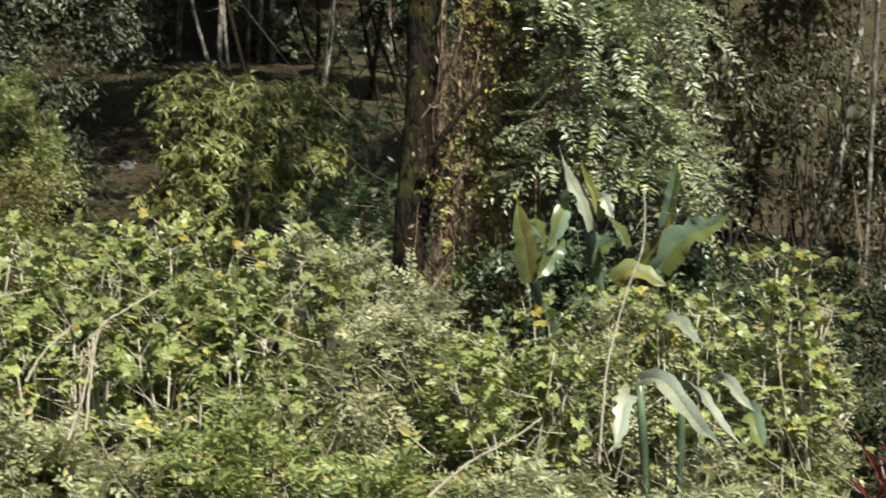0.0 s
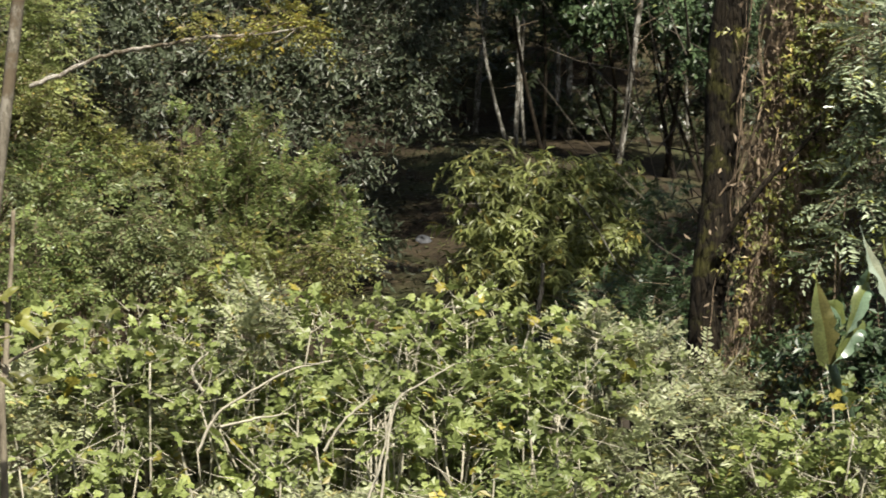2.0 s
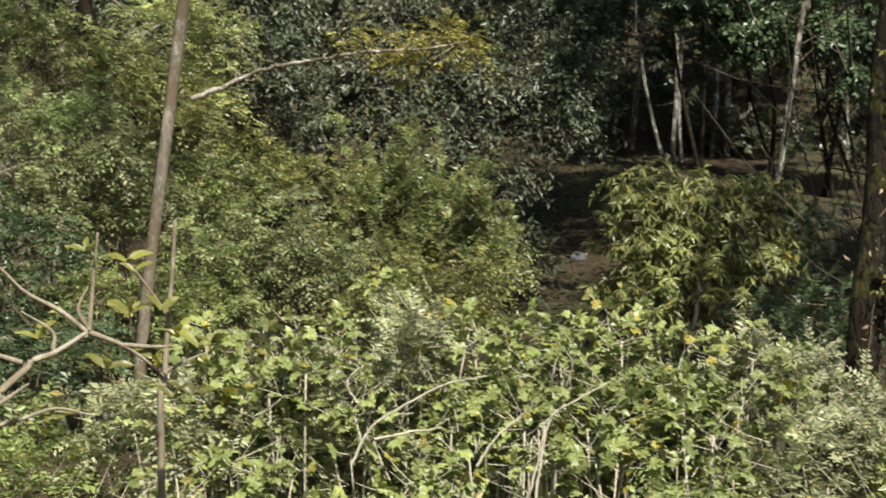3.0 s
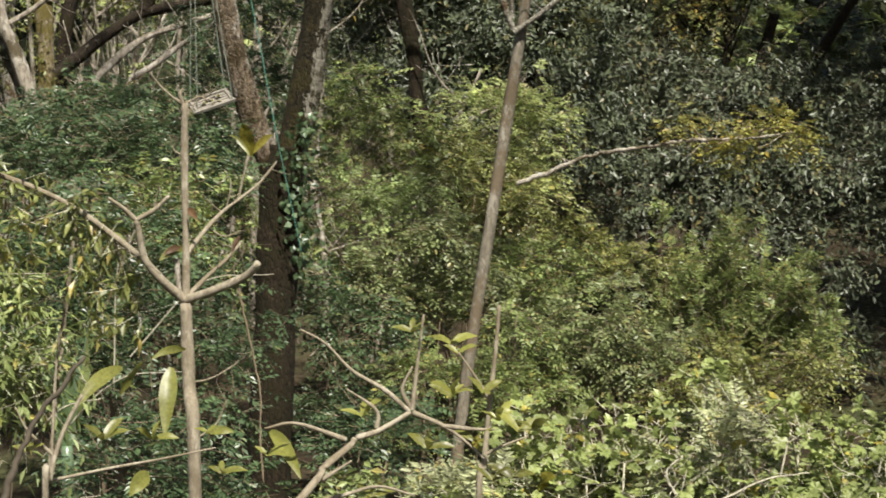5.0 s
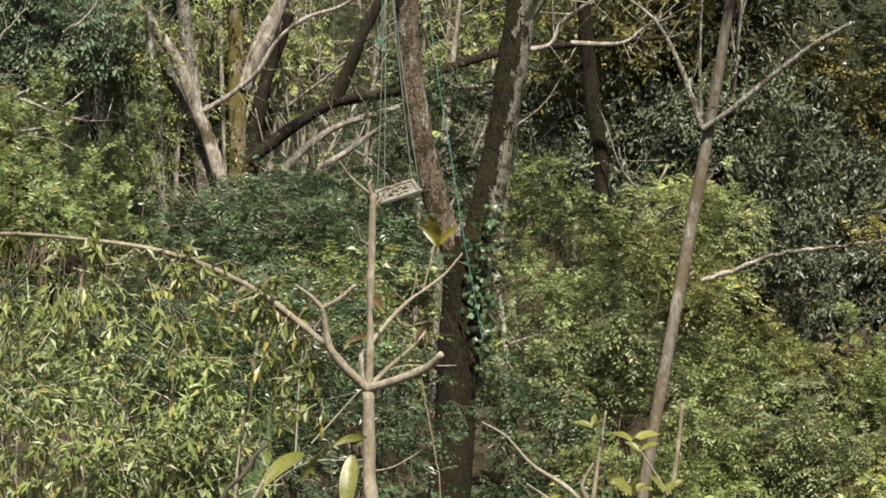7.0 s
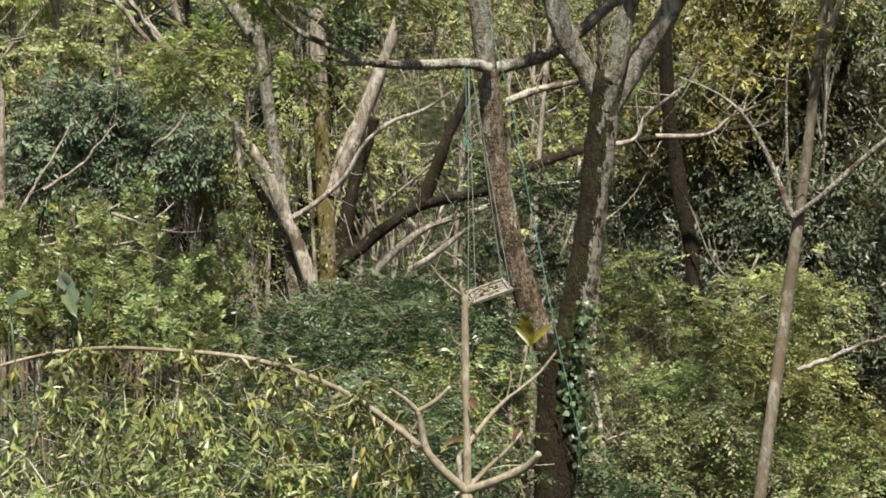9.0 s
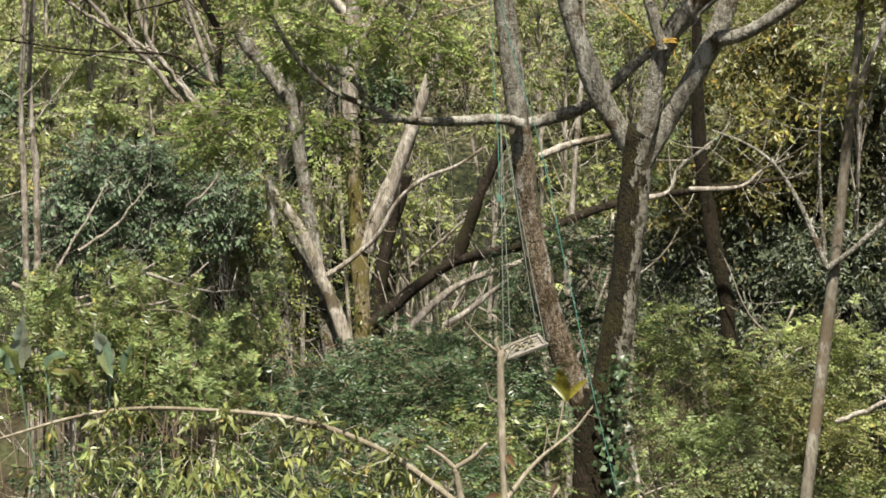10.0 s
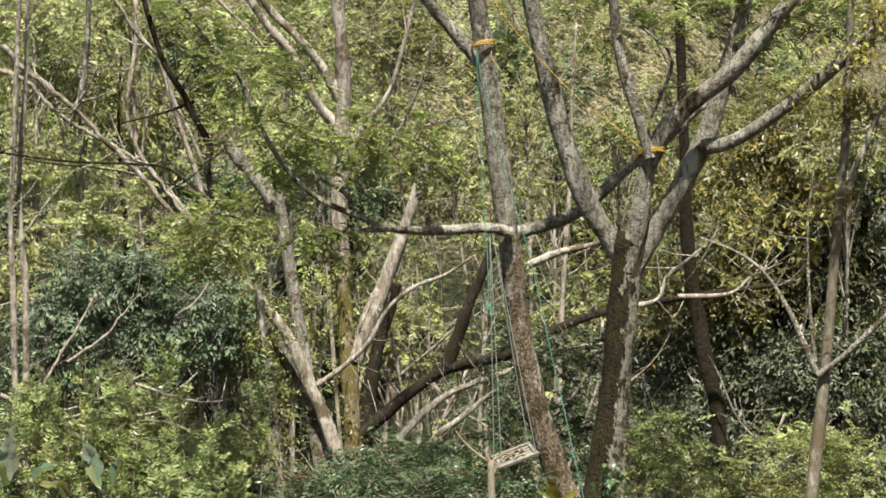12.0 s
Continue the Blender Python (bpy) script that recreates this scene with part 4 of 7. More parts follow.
    ((2.78, 9.68, 2.27), (2.61, 9.34, 2.04), 0.15, L_BANANAPALE, 0.1, F3),
    ((3.07, 10.00, 2.57), (3.20, 9.72, 2.48), 0.12, L_BANANAPALE, 0.12, F1),
    ((3.47, 9.85, 2.10), (3.46, 9.47, 1.96), 0.16, L_BANANA, 0.1, F3),
], [((2.89, 9.88, 2.30), 0.03), ((3.14, 9.91, 2.31), 0.03)], "withered banana plant with pale drooping leaves")
banana_plant((-9.46, 15.80, 4.03), [
    ((-9.13, 15.89, 4.30), (-9.19, 15.69, 4.66), 0.22, L_BANANAPALE, 0.03, F2),
    ((-9.24, 15.83, 4.53), (-9.02, 15.77, 4.13), 0.20, L_BANANA, 0.10, F1),
    ((-9.82, 15.47, 4.30), (-9.70, 15.39, 4.84), 0.25, L_BANANAPALE, 0.04, F2),
    ((-9.62, 15.60, 4.29), (-9.35, 15.59, 4.41), 0.18, L_BANANA, 0.15, F1),
    ((-9.36, 15.74, 4.13), (-9.54, 15.47, 4.25), 0.18, L_BANANAOLD, 0.20, F1),
    ((-9.02, 15.95, 4.22), (-8.88, 15.86, 4.52), 0.18, L_BANANA, 0.06, F3),
    ((-9.84, 15.45, 4.25), (-9.95, 15.22, 4.61), 0.22, L_BANANA, 0.10, F1),
], [((-9.15, 15.93, 4.29), 0.015), ((-9.85, 15.51, 4.30), 0.015), ((-9.64, 15.64, 4.29), 0.015)], "broad-leaved banana plant among the hillside scrub")
banana_plant((-5.67, 13.73, 2.09), [
    ((-5.62, 13.72, 1.96), (-5.75, 13.84, 2.87), 0.26, L_DARKFEATHER, 0.03, F1),
    ((-5.63, 13.85, 2.07), (-5.56, 14.02, 2.81), 0.22, L_BANANA, 0.05, F2),
    ((-5.68, 13.74, 2.13), (-5.92, 13.86, 2.77), 0.2, L_DARKFEATHER, 0.04, F3),
], [((-5.62, 13.72, 1.96), 0.06)], "dark upright banana shoot in the shade")


bush("shade_bush", [((3.57, 15.54, 1.45), (0.35, 0.4, 0.5)), ((4.10, 15.80, 1.28), (0.5, 0.4, 0.5)), ((4.79, 16.01, 1.20), (0.6, 0.4, 0.5))], "olive", L_IVY, "low dark leafy bush behind the banana plant", "bush", density=0.6)

# ---- thin pale trees at the foot of the bank ----
def thin_tree(keys, r, material, label, crown=True, twigs=8, top=6.5):
    a = np.array(keys[0])
    foot = np.array(on_ground(a))
    root = thing("thin_tree", foot, label, "tree", "thin pale trees")
    up = np.array(keys[-1]) + (np.array(keys[-1]) - np.array(keys[-2])) * 0.6
    head = up + UP * top
    line = limb(root, [foot - UP * 0.1] + [k for k in keys if k[2] > foot[2] + 0.15] + [up, head], r * 0.78, r * 0.45, material, "trunk", 10, 0.09, n=44)
    if twigs:
        rng = fresh_rng()
        part("twiggery", *side_twigs(rng, line[8:], twigs, 0.9, 0.012), TWIG_BROWN, root, kind="stuff")
    if crown:
        rng = fresh_rng()
        # crown above the view, added to shade the forest floor and slope
        cs, out = shell(rng, head, (2.4, 2.4, 1.2), 52)
        v, f, p, q = foliage(rng, cs, out, **{**STYLES["hill"], "leaf": 0.5, "reach": 1.0, "width": 0.7, "per": 10})
        part("crown", v, f, L_FORESTSHADE, root, smooth=False, kind="stuff")
    return root


PALE_TREE = "slender tree with pale lichen-covered bark"
def overhang(c, r, foot, label):
    bush("overhanging_tree", [(c, r)], "olive", L_DARKFEATHER, label, "tree", "overhanging trees", density=0.5, stems=2, stem_material=BARK_DARK, stem_r=0.05, base=on_ground(foot), over={"leaf": 0.15, "reach": 0.5, "droop": 0.5})


for c, r in (((3.39, 39.98, 3.93), (0.9, 0.8, 0.4)), ((4.94, 39.80, 3.27), (1.0, 0.9, 0.6)), ((5.78, 38.64, 2.78), (0.8, 0.8, 0.7)), ((6.41, 38.58, 3.54), (1.0, 0.8, 0.8))):
    overhang(c, r, c, "leafy green bough hanging before the dark forest")
thin_tree([(2.41, 45.84, 0.36), (2.50, 45.94, 1.59), (2.62, 46.01, 2.74), (2.64, 46.04, 3.51)], 0.10, BARK_LICHEN, PALE_TREE)
thin_tree([(3.01, 42.71, -0.29), (2.80, 42.86, 0.97), (2.52, 42.97, 2.17), (2.39, 43.03, 3.13)], 0.055, BARK_LICHEN, PALE_TREE)
thin_tree([(3.17, 42.69, -0.35), (3.14, 42.82, 0.85), (3.20, 42.93, 2.17), (3.16, 43.00, 3.61)], 0.07, BARK_LICHEN, PALE_TREE)
thin_tree([(3.35, 43.22, -0.05), (3.32, 43.32, 0.92), (3.29, 43.40, 1.90), (3.35, 43.47, 3.23)], 0.06, BARK_LICHEN, PALE_TREE)
thin_tree([(4.03, 43.64, -0.22), (4.09, 43.77, 1.01), (4.13, 43.85, 2.11), (4.09, 43.93, 3.58)], 0.075, BARK_LICHEN, PALE_TREE)
thin_tree([(4.44, 43.57, -0.53), (4.36, 43.72, 0.76), (4.38, 43.83, 2.11), (4.34, 43.90, 3.58)], 0.09, BARK_LICHEN, PALE_TREE)
thin_tree([(5.19, 46.50, -0.70), (5.15, 46.67, 0.87), (5.17, 46.77, 2.18), (5.20, 46.83, 3.49)], 0.08, BARK_DARK, "slender dark forest tree")
thin_tree([(4.57, 37.47, -0.45), (4.74, 37.61, 0.82), (4.92, 37.72, 2.20), (5.03, 37.76, 3.14), (5.15, 37.77, 3.98)], 0.085, BARK_LICHEN, PALE_TREE)
thin_tree([(6.86, 43.22, -0.79), (6.93, 43.36, 0.55), (6.90, 43.48, 1.77), (6.94, 43.56, 3.35)], 0.06, BARK_LICHEN, PALE_TREE)
thin_tree([(2.27, 47.92, 1.03), (2.20, 48.02, 2.38), (2.30, 48.06, 3.45)], 0.07, BARK_DARK, "slender dark forest tree")
thin_tree([(6.87, 46.27, -0.80), (6.89, 46.45, 0.89), (6.92, 46.56, 2.46), (6.85, 46.61, 3.49)], 0.08, BARK_DARK, "slender dark forest tree")
thin_tree([(9.29, 23.88, -0.15), (9.47, 23.94, 0.50), (9.66, 24.01, 1.36), (9.72, 24.05, 1.78), (9.82, 24.10, 2.57), (9.91, 24.12, 3.21)], 0.09, BARK_LICHEN, "slender tree with grey bark at the dark forest edge")
thin_tree([(8.66, 25.13, -0.46), (8.90, 25.20, 0.29), (9.02, 25.32, 1.26), (9.06, 25.40, 2.00), (9.13, 25.49, 3.12)], 0.05, BARK_DARK, "slender dark forest tree")
thin_tree([(9.40, 24.89, -0.36), (9.39, 25.09, 0.68), (9.55, 25.18, 1.64), (9.61, 25.27, 2.68), (9.64, 25.30, 3.13)], 0.045, BARK_DARK, "slender dark forest tree")
thin_tree([(8.87, 21.71, -0.71), (9.08, 21.79, -0.06), (9.12, 21.84, 0.27)], 0.05, BARK_LICHEN, "slender tree with grey bark at the dark forest edge")
thin_tree([(8.41, 25.18, -0.62), (8.61, 25.24, -0.02), (8.75, 25.25, 0.28), (8.91, 25.30, 0.88), (9.41, 25.28, 2.01)], 0.05, BARK_DARK, "slender dark leaning forest tree")


def leaning_stick(name, keys, r0, r1, material, label, category="branch", twigs=0, group="", base=None, twig_len=0.5):
    rng = fresh_rng()
    line = spline(keys, 6 * (len(keys) - 1) + 1)
    line[1:-1] += rng.normal(0, 0.25 * r0, (len(line) - 2, 3))
    root = thing(name, base or tuple(line[0]), label, category, group)
    part("stem", *tube(line, r0, r1, 8, 0.07, rng), material, root)
    if twigs:
        part("twiggery", *side_twigs(rng, line, twigs, twig_len, r1 * 0.5), material, root, kind="stuff")
    return root


leaning_stick("leaning_pole", [(6.29, 42.35, -0.31), (5.87, 42.53, 0.76), (5.51, 42.63, 1.41)], 0.05, 0.03, BARK_LICHEN, "thin dead pole leaning against a pale tree")
leaning_stick("fallen_branch", [(0.99, 41.79, -0.36), (1.39, 41.26, -0.41), (1.72, 40.76, -0.32)], 0.06, 0.03, BARK_DARK, "short dark fallen branch on the soil bank", twigs=6)


def stone(centre, size):
    bm = bmesh.new()
    bmesh.ops.create_icosphere(bm, subdivisions=3, radius=size)
    for v in bm.verts:
        v.co *= 1 + 0.3 * noise.noise(v.co * 3 / size * 0.4)
        v.co.z *= 0.7
    me = bpy.data.meshes.new("stone")
    bm.to_mesh(me)
    bm.free()
    me.materials.append(STONE)
    ob = new("stone", me)
    ob.location = centre
    tagged(ob, "unidentified small dark object on the soil bank, shaped as a rounded stone", "stone")


def litter(xs, ys, count):
    """Fallen leaves on the bare bank."""
    rng = fresh_rng()
    x, y = rng.uniform(*xs, count), rng.uniform(*ys, count)
    pos = np.stack([x, y, ground_height(x, y) + 0.03], -1)
    way = unit(np.stack([rng.normal(0, 1, count), rng.normal(0, 1, count), rng.normal(0, 0.25, count)], -1))
    lone("leaf_litter", *leaves(pos, way, np.tile(UP, (count, 1)) + rng.normal(0, 0.3, (count, 3)), rng.uniform(0.06, 0.16, count), 0.5, "thin"), L_BROWN, "fallen brown leaves scattered over the soil bank", "leaf litter", kind="stuff", smooth=False)


litter((-5, 4), (26, 46), 7000)
# stands in for a small dark object whose nature is unknown
stone(on_ground((0.87, 32.75, 0.03)), 0.16)


# ---- shrub with drooping yellow-green leaves ----
bush("drooping_shrub", [((1.51, 23.87, 1.73), (0.55, 0.5, 0.5)), ((2.18, 23.79, 1.54), (0.6, 0.5, 0.5)), ((1.97, 23.50, 0.90), (0.9, 0.6, 0.55)), ((1.51, 23.75, 0.93), (0.4, 0.4, 0.4)), ((2.69, 23.96, 1.03), (0.45, 0.4, 0.5)), ((2.83, 24.77, 1.75), (0.3, 0.3, 0.25))],
     "bamboo", L_BAMBOO, "tall shrub with drooping yellow-green leaves and pale stems", "shrub", stems=3, stem_material=BARK_LICHEN, stem_r=0.03, density=0.45, plumes=6)
bush("drooping_shrub", [((3.10, 21.53, 0.87), (0.7, 0.5, 0.6)), ((3.52, 24.58, 1.07), (0.6, 0.5, 0.6))], "feather", L_DARKFEATHER, "shaded dark feathery shrub beside the big trunk", "shrub")
leaning_stick("leaning_pole", [(1.87, 22.60, 0.40), (1.96, 22.70, 0.98), (1.98, 22.74, 1.23)], 0.03, 0.02, BARK_LICHEN, "pale thin stem among drooping leaves")


# ---- dark glossy tree over the bank ----
def glossy_tree():
    foot = on_ground((-2.30, 35.66, -0.40))
    root = thing("glossy_tree", foot, "wide dark tree with glossy drooping leaves", "tree")
    t0 = (-2.15, 35.95, 2.02)
    limb(root, [foot, (-2.20, 35.83, 0.81), t0, (-1.89, 36.06, 3.63), (-1.47, 36.11, 5.42)], 0.2, 0.1, BARK_DARK, "trunk", 12)
    limb(root, [foot, (-2.47, 35.31, 0.87), (-2.82, 34.95, 2.69), (-3.29, 34.98, 4.44)], 0.12, 0.06, BARK_DARK)
    masses = [((-4.15, 33.80, 2.67), (1.2, 0.9, 0.9)), ((-2.48, 32.95, 2.45), (1.3, 0.9, 0.8)), ((-0.81, 33.05, 2.72), (1.3, 0.9, 0.7)), ((0.39, 32.56, 2.76), (0.9, 0.8, 0.7)), ((0.71, 32.00, 2.12), (0.38, 0.4, 0.26)),
              ((-0.30, 30.93, 1.37), (0.22, 0.3, 0.14)), ((-1.78, 34.07, 3.70), (1.8, 1.0, 0.9)), ((0.60, 34.11, 3.61), (1.1, 0.9, 0.9)), ((-3.78, 34.92, 3.86), (1.4, 1.0, 1.0)), ((-1.33, 31.96, 1.90), (0.9, 0.6, 0.4)), ((-4.49, 32.67, 1.74), (0.9, 0.7, 0.7)),
              ((-0.45, 27.85, 1.0), (0.30, 0.4, 0.2)), ((0.05, 27.81, 0.70), (0.22, 0.3, 0.12))]
    rng = fresh_rng()
    for c, r in masses:
        cs, out = domed(rng, c, r, 0.3)
        v, f, a, b = foliage(rng, cs, out, **STYLES["glossy"])
        part("crown", v, f, L_GLOSSY, root, smooth=False, kind="stuff")
        part("twiggery", *sticks(a, b, 0.006, 0.003), TWIG_DARK, root, kind="stuff")
        limb(root, [t0, (np.array(t0) + c) / 2 + UP * 0.3, c], 0.06, 0.015, BARK_DARK)
    # high crown added out of view to shade the bank
    high = np.array((1.56, 32.94, 8.23))
    cs, out = shell(rng, high + np.array([0.8, 0, 0]), (4.6, 3.4, 1.3), 120, 0.2)
    v, f, a, b = foliage(rng, cs, out, **{**STYLES["glossy"], "leaf": 0.34, "reach": 0.8, "per": 9})
    part("crown", v, f, L_GLOSSY, root, smooth=False, kind="stuff")
    limb(root, [t0, (-0.26, 34.63, 5.40), high], 0.12, 0.05, BARK_DARK)


glossy_tree()
for c, r in [((-4.24, 35.87, 6.16), (0.90, 0.60, 0.60)), ((-2.85, 36.02, 5.69), (0.80, 0.50, 0.50)), ((-5.20, 35.76, 5.44), (0.70, 0.60, 0.60)), ((-2.20, 36.04, 6.40), (0.80, 0.60, 0.60)), ((-3.50, 35.97, 4.78), (0.70, 0.40, 0.40)), ((-7.39, 35.36, 5.89), (0.80, 0.60, 0.60)), ((-6.30, 35.57, 6.12), (0.60, 0.50, 0.50))]:
    spray_tree(c, r, L_TAWNY, "forest tree with yellowing brown-green leaves in the shade", boughs=22, leaf=0.13, name="tawny_tree", group="tawny trees", bark=BARK_DARK, droop=0.35, trunk=0.07)


def forest_tree():
    foot = on_ground((-5.91, 32.51, 2.54))
    root = thing("forest_tree", foot, "dense dark forest tree with dull hanging leaves", "tree")
    t0 = (-5.97, 32.59, 5.29)
    limb(root, [foot, (-5.90, 32.59, 3.82), t0, (-6.00, 32.49, 7.58), (-6.02, 32.29, 9.39)], 0.16, 0.08, BARK_DARK, "trunk", 12)
    limb(root, [foot, (-5.20, 32.21, 4.19), (-4.83, 31.76, 5.88), (-4.44, 31.70, 7.90)], 0.1, 0.06, BARK_DARK)
    rng = fresh_rng()
    masses = [((-6.50, 31.35, 7.79), (0.9, 0.8, 0.7), L_TAWNY), ((-5.28, 31.53, 8.28), (1.0, 0.8, 0.8), L_TAWNY), ((-6.28, 31.48, 6.54), (0.9, 0.8, 0.6), L_TAWNY), ((-4.74, 31.24, 6.57), (0.9, 0.8, 0.8), L_BROWN), ((-7.39, 32.29, 5.97), (0.8, 0.7, 0.6), L_TAWNY),
              ((-6.23, 31.53, 5.11), (0.9, 0.8, 0.7), L_GLOSSY), ((-4.70, 30.78, 5.00), (1.0, 0.8, 0.8), L_GLOSSY), ((-7.02, 31.36, 4.41), (0.8, 0.7, 0.6), L_GLOSSY), ((-5.55, 30.61, 3.72), (1.0, 0.8, 0.6), L_GLOSSY), ((-4.22, 30.81, 3.53), (0.8, 0.8, 0.8), L_GLOSSY), ((-4.27, 31.74, 7.72), (0.8, 0.8, 0.9), L_GLOSSY), ((-8.09, 33.17, 5.14), (0.7, 0.6, 0.8), L_GLOSSY)]
    for c, r, m in masses:
        cs, out = domed(rng, c, r, 0.3)
        v, f, a, b = foliage(rng, cs, out, **STYLES["glossy"])
        part("crown", v, f, m, root, smooth=False, kind="stuff")
        limb(root, [t0, (np.array(t0) + c) / 2 + UP * 0.2, c], 0.05, 0.012, BARK_DARK, n=9, twigs=4)


forest_tree()
leaning_stick("bleached_branch", [(-3.73, 22.27, 3.33), (-3.36, 22.34, 3.47), (-2.98, 22.40, 3.64), (-2.60, 22.45, 3.72), (-2.22, 22.50, 3.78), (-1.85, 22.53, 3.84), (-1.47, 22.56, 3.86), (-1.02, 22.59, 3.90), (-0.68, 22.60, 3.95)], 0.03, 0.010, BARK_PALE, "bare bleached branch reaching out of the bushes", twigs=14, twig_len=0.3)
bush("yellowing_sprig", [((-0.84, 22.80, 3.91), (0.38, 0.22, 0.22)), ((-1.35, 22.76, 3.72), (0.25, 0.14, 0.14)), ((-1.93, 22.73, 3.97), (0.22, 0.09, 0.09))], "broad", L_YELLOW, "sprig of yellowing leaves on a bleached branch", "branch", base=(-1.47, 22.66, 3.85), stems=1, stem_r=0.012, spacing=0.22)

# ---- bushes of the middle ground ----
def valley_bush(masses, style, material, label, spacing=0.2, stems=2):
    bush("valley_bush", masses, style, material, label, "bush", "valley bushes", stems=stems, stem_material=TWIG_BROWN, stem_r=0.014, spacing=spacing)


valley_bush([((-4.65, 25.70, 3.91), (0.54, 0.43, 0.43)), ((-4.07, 25.79, 3.78), (0.36, 0.36, 0.54)), ((-4.26, 25.73, 3.19), (0.54, 0.40, 0.40))], "broad", L_HILL, "rounded yellow-green bush crowned with young leaves", 0.24)
valley_bush([((-4.82, 25.13, 3.35), (0.39, 0.35, 0.35)), ((-4.58, 25.13, 2.78), (0.43, 0.39, 0.39)), ((-3.95, 25.24, 2.88), (0.43, 0.39, 0.39))], "broad", L_BAMBOO, "tall yellow-green bush hung with climbers", 0.24)
valley_bush([((-6.06, 24.39, 4.19), (0.42, 0.42, 0.49)), ((-5.57, 24.49, 3.85), (0.42, 0.42, 0.42)), ((-6.17, 24.33, 3.55), (0.35, 0.35, 0.42)), ((-5.40, 24.49, 3.22), (0.38, 0.31, 0.31))], "dome", L_FEATHER, "green feathery bush behind the forked tree", 0.24)
valley_bush([((-5.40, 22.40, 2.90), (0.48, 0.35, 0.35)), ((-4.90, 22.54, 3.11), (0.38, 0.32, 0.32)), ((-5.79, 22.33, 3.15), (0.32, 0.32, 0.32))], "dome", L_PLUME, "soft green feathery bush beside the forked tree", 0.24)
valley_bush([((-4.58, 22.05, 2.65), (0.44, 0.34, 0.34)), ((-5.31, 21.84, 2.31), (0.47, 0.34, 0.34)), ((-4.31, 22.04, 2.15), (0.41, 0.34, 0.34)), ((-4.86, 21.91, 2.01), (0.38, 0.31, 0.31))], "broad", L_SOFT, "soft green leafy bush behind the slim tree", 0.24)
valley_bush([((-5.52, 20.71, 1.99), (0.36, 0.36, 0.36)), ((-5.25, 20.69, 1.46), (0.36, 0.36, 0.36)), ((-4.92, 20.83, 1.83), (0.36, 0.30, 0.30)), ((-5.40, 20.57, 0.98), (0.36, 0.36, 0.36))], "broad", L_DARKFEATHER, "blue-green leafy bush at the foot of the forked tree", 0.24)
valley_bush([((-3.93, 23.15, 2.24), (0.49, 0.36, 0.36)), ((-3.33, 23.22, 2.07), (0.46, 0.36, 0.36)), ((-4.03, 23.05, 1.65), (0.43, 0.33, 0.33))], "broad", L_FEATHER, "green bush with a tangle of twigs", 0.24)
valley_bush([((-3.28, 21.64, 1.70), (0.49, 0.34, 0.34)), ((-2.62, 21.76, 1.91), (0.49, 0.34, 0.34)), ((-2.77, 21.66, 1.36), (0.49, 0.31, 0.31)), ((-2.06, 21.75, 1.45), (0.49, 0.31, 0.31))], "broad", L_SOFT, "pale green twiggy bush in the valley", 0.24)
valley_bush([((-2.83, 25.79, 1.87), (0.43, 0.33, 0.33)), ((-3.42, 25.76, 2.20), (0.43, 0.33, 0.33)), ((-2.26, 25.84, 1.82), (0.40, 0.29, 0.29))], "dome", L_OLIVE, "dull green bush before the dark tree", 0.24)
valley_bush([((-4.43, 20.35, 1.39), (0.41, 0.29, 0.29)), ((-3.85, 20.46, 1.35), (0.41, 0.29, 0.29)), ((-3.32, 20.53, 1.20), (0.47, 0.26, 0.26)), ((-4.57, 20.22, 0.87), (0.47, 0.29, 0.29))], "dome", L_FEATHER, "low green feathery bush in the valley", 0.24)
valley_bush([((-2.82, 21.69, 1.59), (0.43, 0.34, 0.34)), ((-2.27, 21.73, 1.40), (0.43, 0.31, 0.31)), ((-3.00, 21.59, 1.11), (0.43, 0.28, 0.28))], "broad", L_SOFT, "grey-green twiggy bush in the valley", 0.24)
valley_bush([((-1.38, 21.30, 1.41), (0.45, 0.24, 0.24)), ((-0.77, 21.30, 1.28), (0.48, 0.24, 0.24)), ((-0.28, 21.36, 1.52), (0.33, 0.21, 0.21)), ((-1.74, 21.21, 1.06), (0.42, 0.21, 0.21))], "dome", L_OLIVE, "low dull green feathery bush in the valley", 0.24)
valley_bush([((-0.70, 25.35, 1.24), (0.43, 0.32, 0.32)), ((-0.19, 25.35, 1.16), (0.35, 0.21, 0.21)), ((-1.06, 25.32, 1.10), (0.43, 0.28, 0.28))], "dome", L_FEATHER, "bright green feathery bush at the edge of the soil bank", 0.24)
valley_bush([((-5.21, 24.53, 3.31), (0.49, 0.49, 0.56)), ((-5.03, 24.49, 2.41), (0.42, 0.42, 0.42)), ((-4.08, 24.70, 2.74), (0.35, 0.35, 0.42)), ((-5.30, 24.35, 1.73), (0.42, 0.42, 0.42)), ((-3.96, 24.63, 1.91), (0.38, 0.35, 0.35))], "broad", L_BAMBOO, "tall yellow-green bush hung with climbers", 0.24)
valley_bush([((-3.52, 21.10, 1.75), (0.36, 0.30, 0.30)), ((-3.28, 21.05, 1.21), (0.36, 0.27, 0.27)), ((-3.63, 20.90, 0.75), (0.42, 0.27, 0.27))], "broad", L_FEATHER, "green leafy bush behind the slim tree", 0.24)
valley_bush([((-6.73, 18.41, 3.74), (0.82, 0.62, 0.51)), ((-7.67, 19.13, 3.89), (0.72, 0.61, 0.41)), ((-6.47, 19.02, 3.60), (0.62, 0.51, 0.41)), ((-7.89, 17.93, 3.60), (0.62, 0.51, 0.51))], "dome", L_DARKFEATHER, "dark feathery bush under the snags", 0.24)
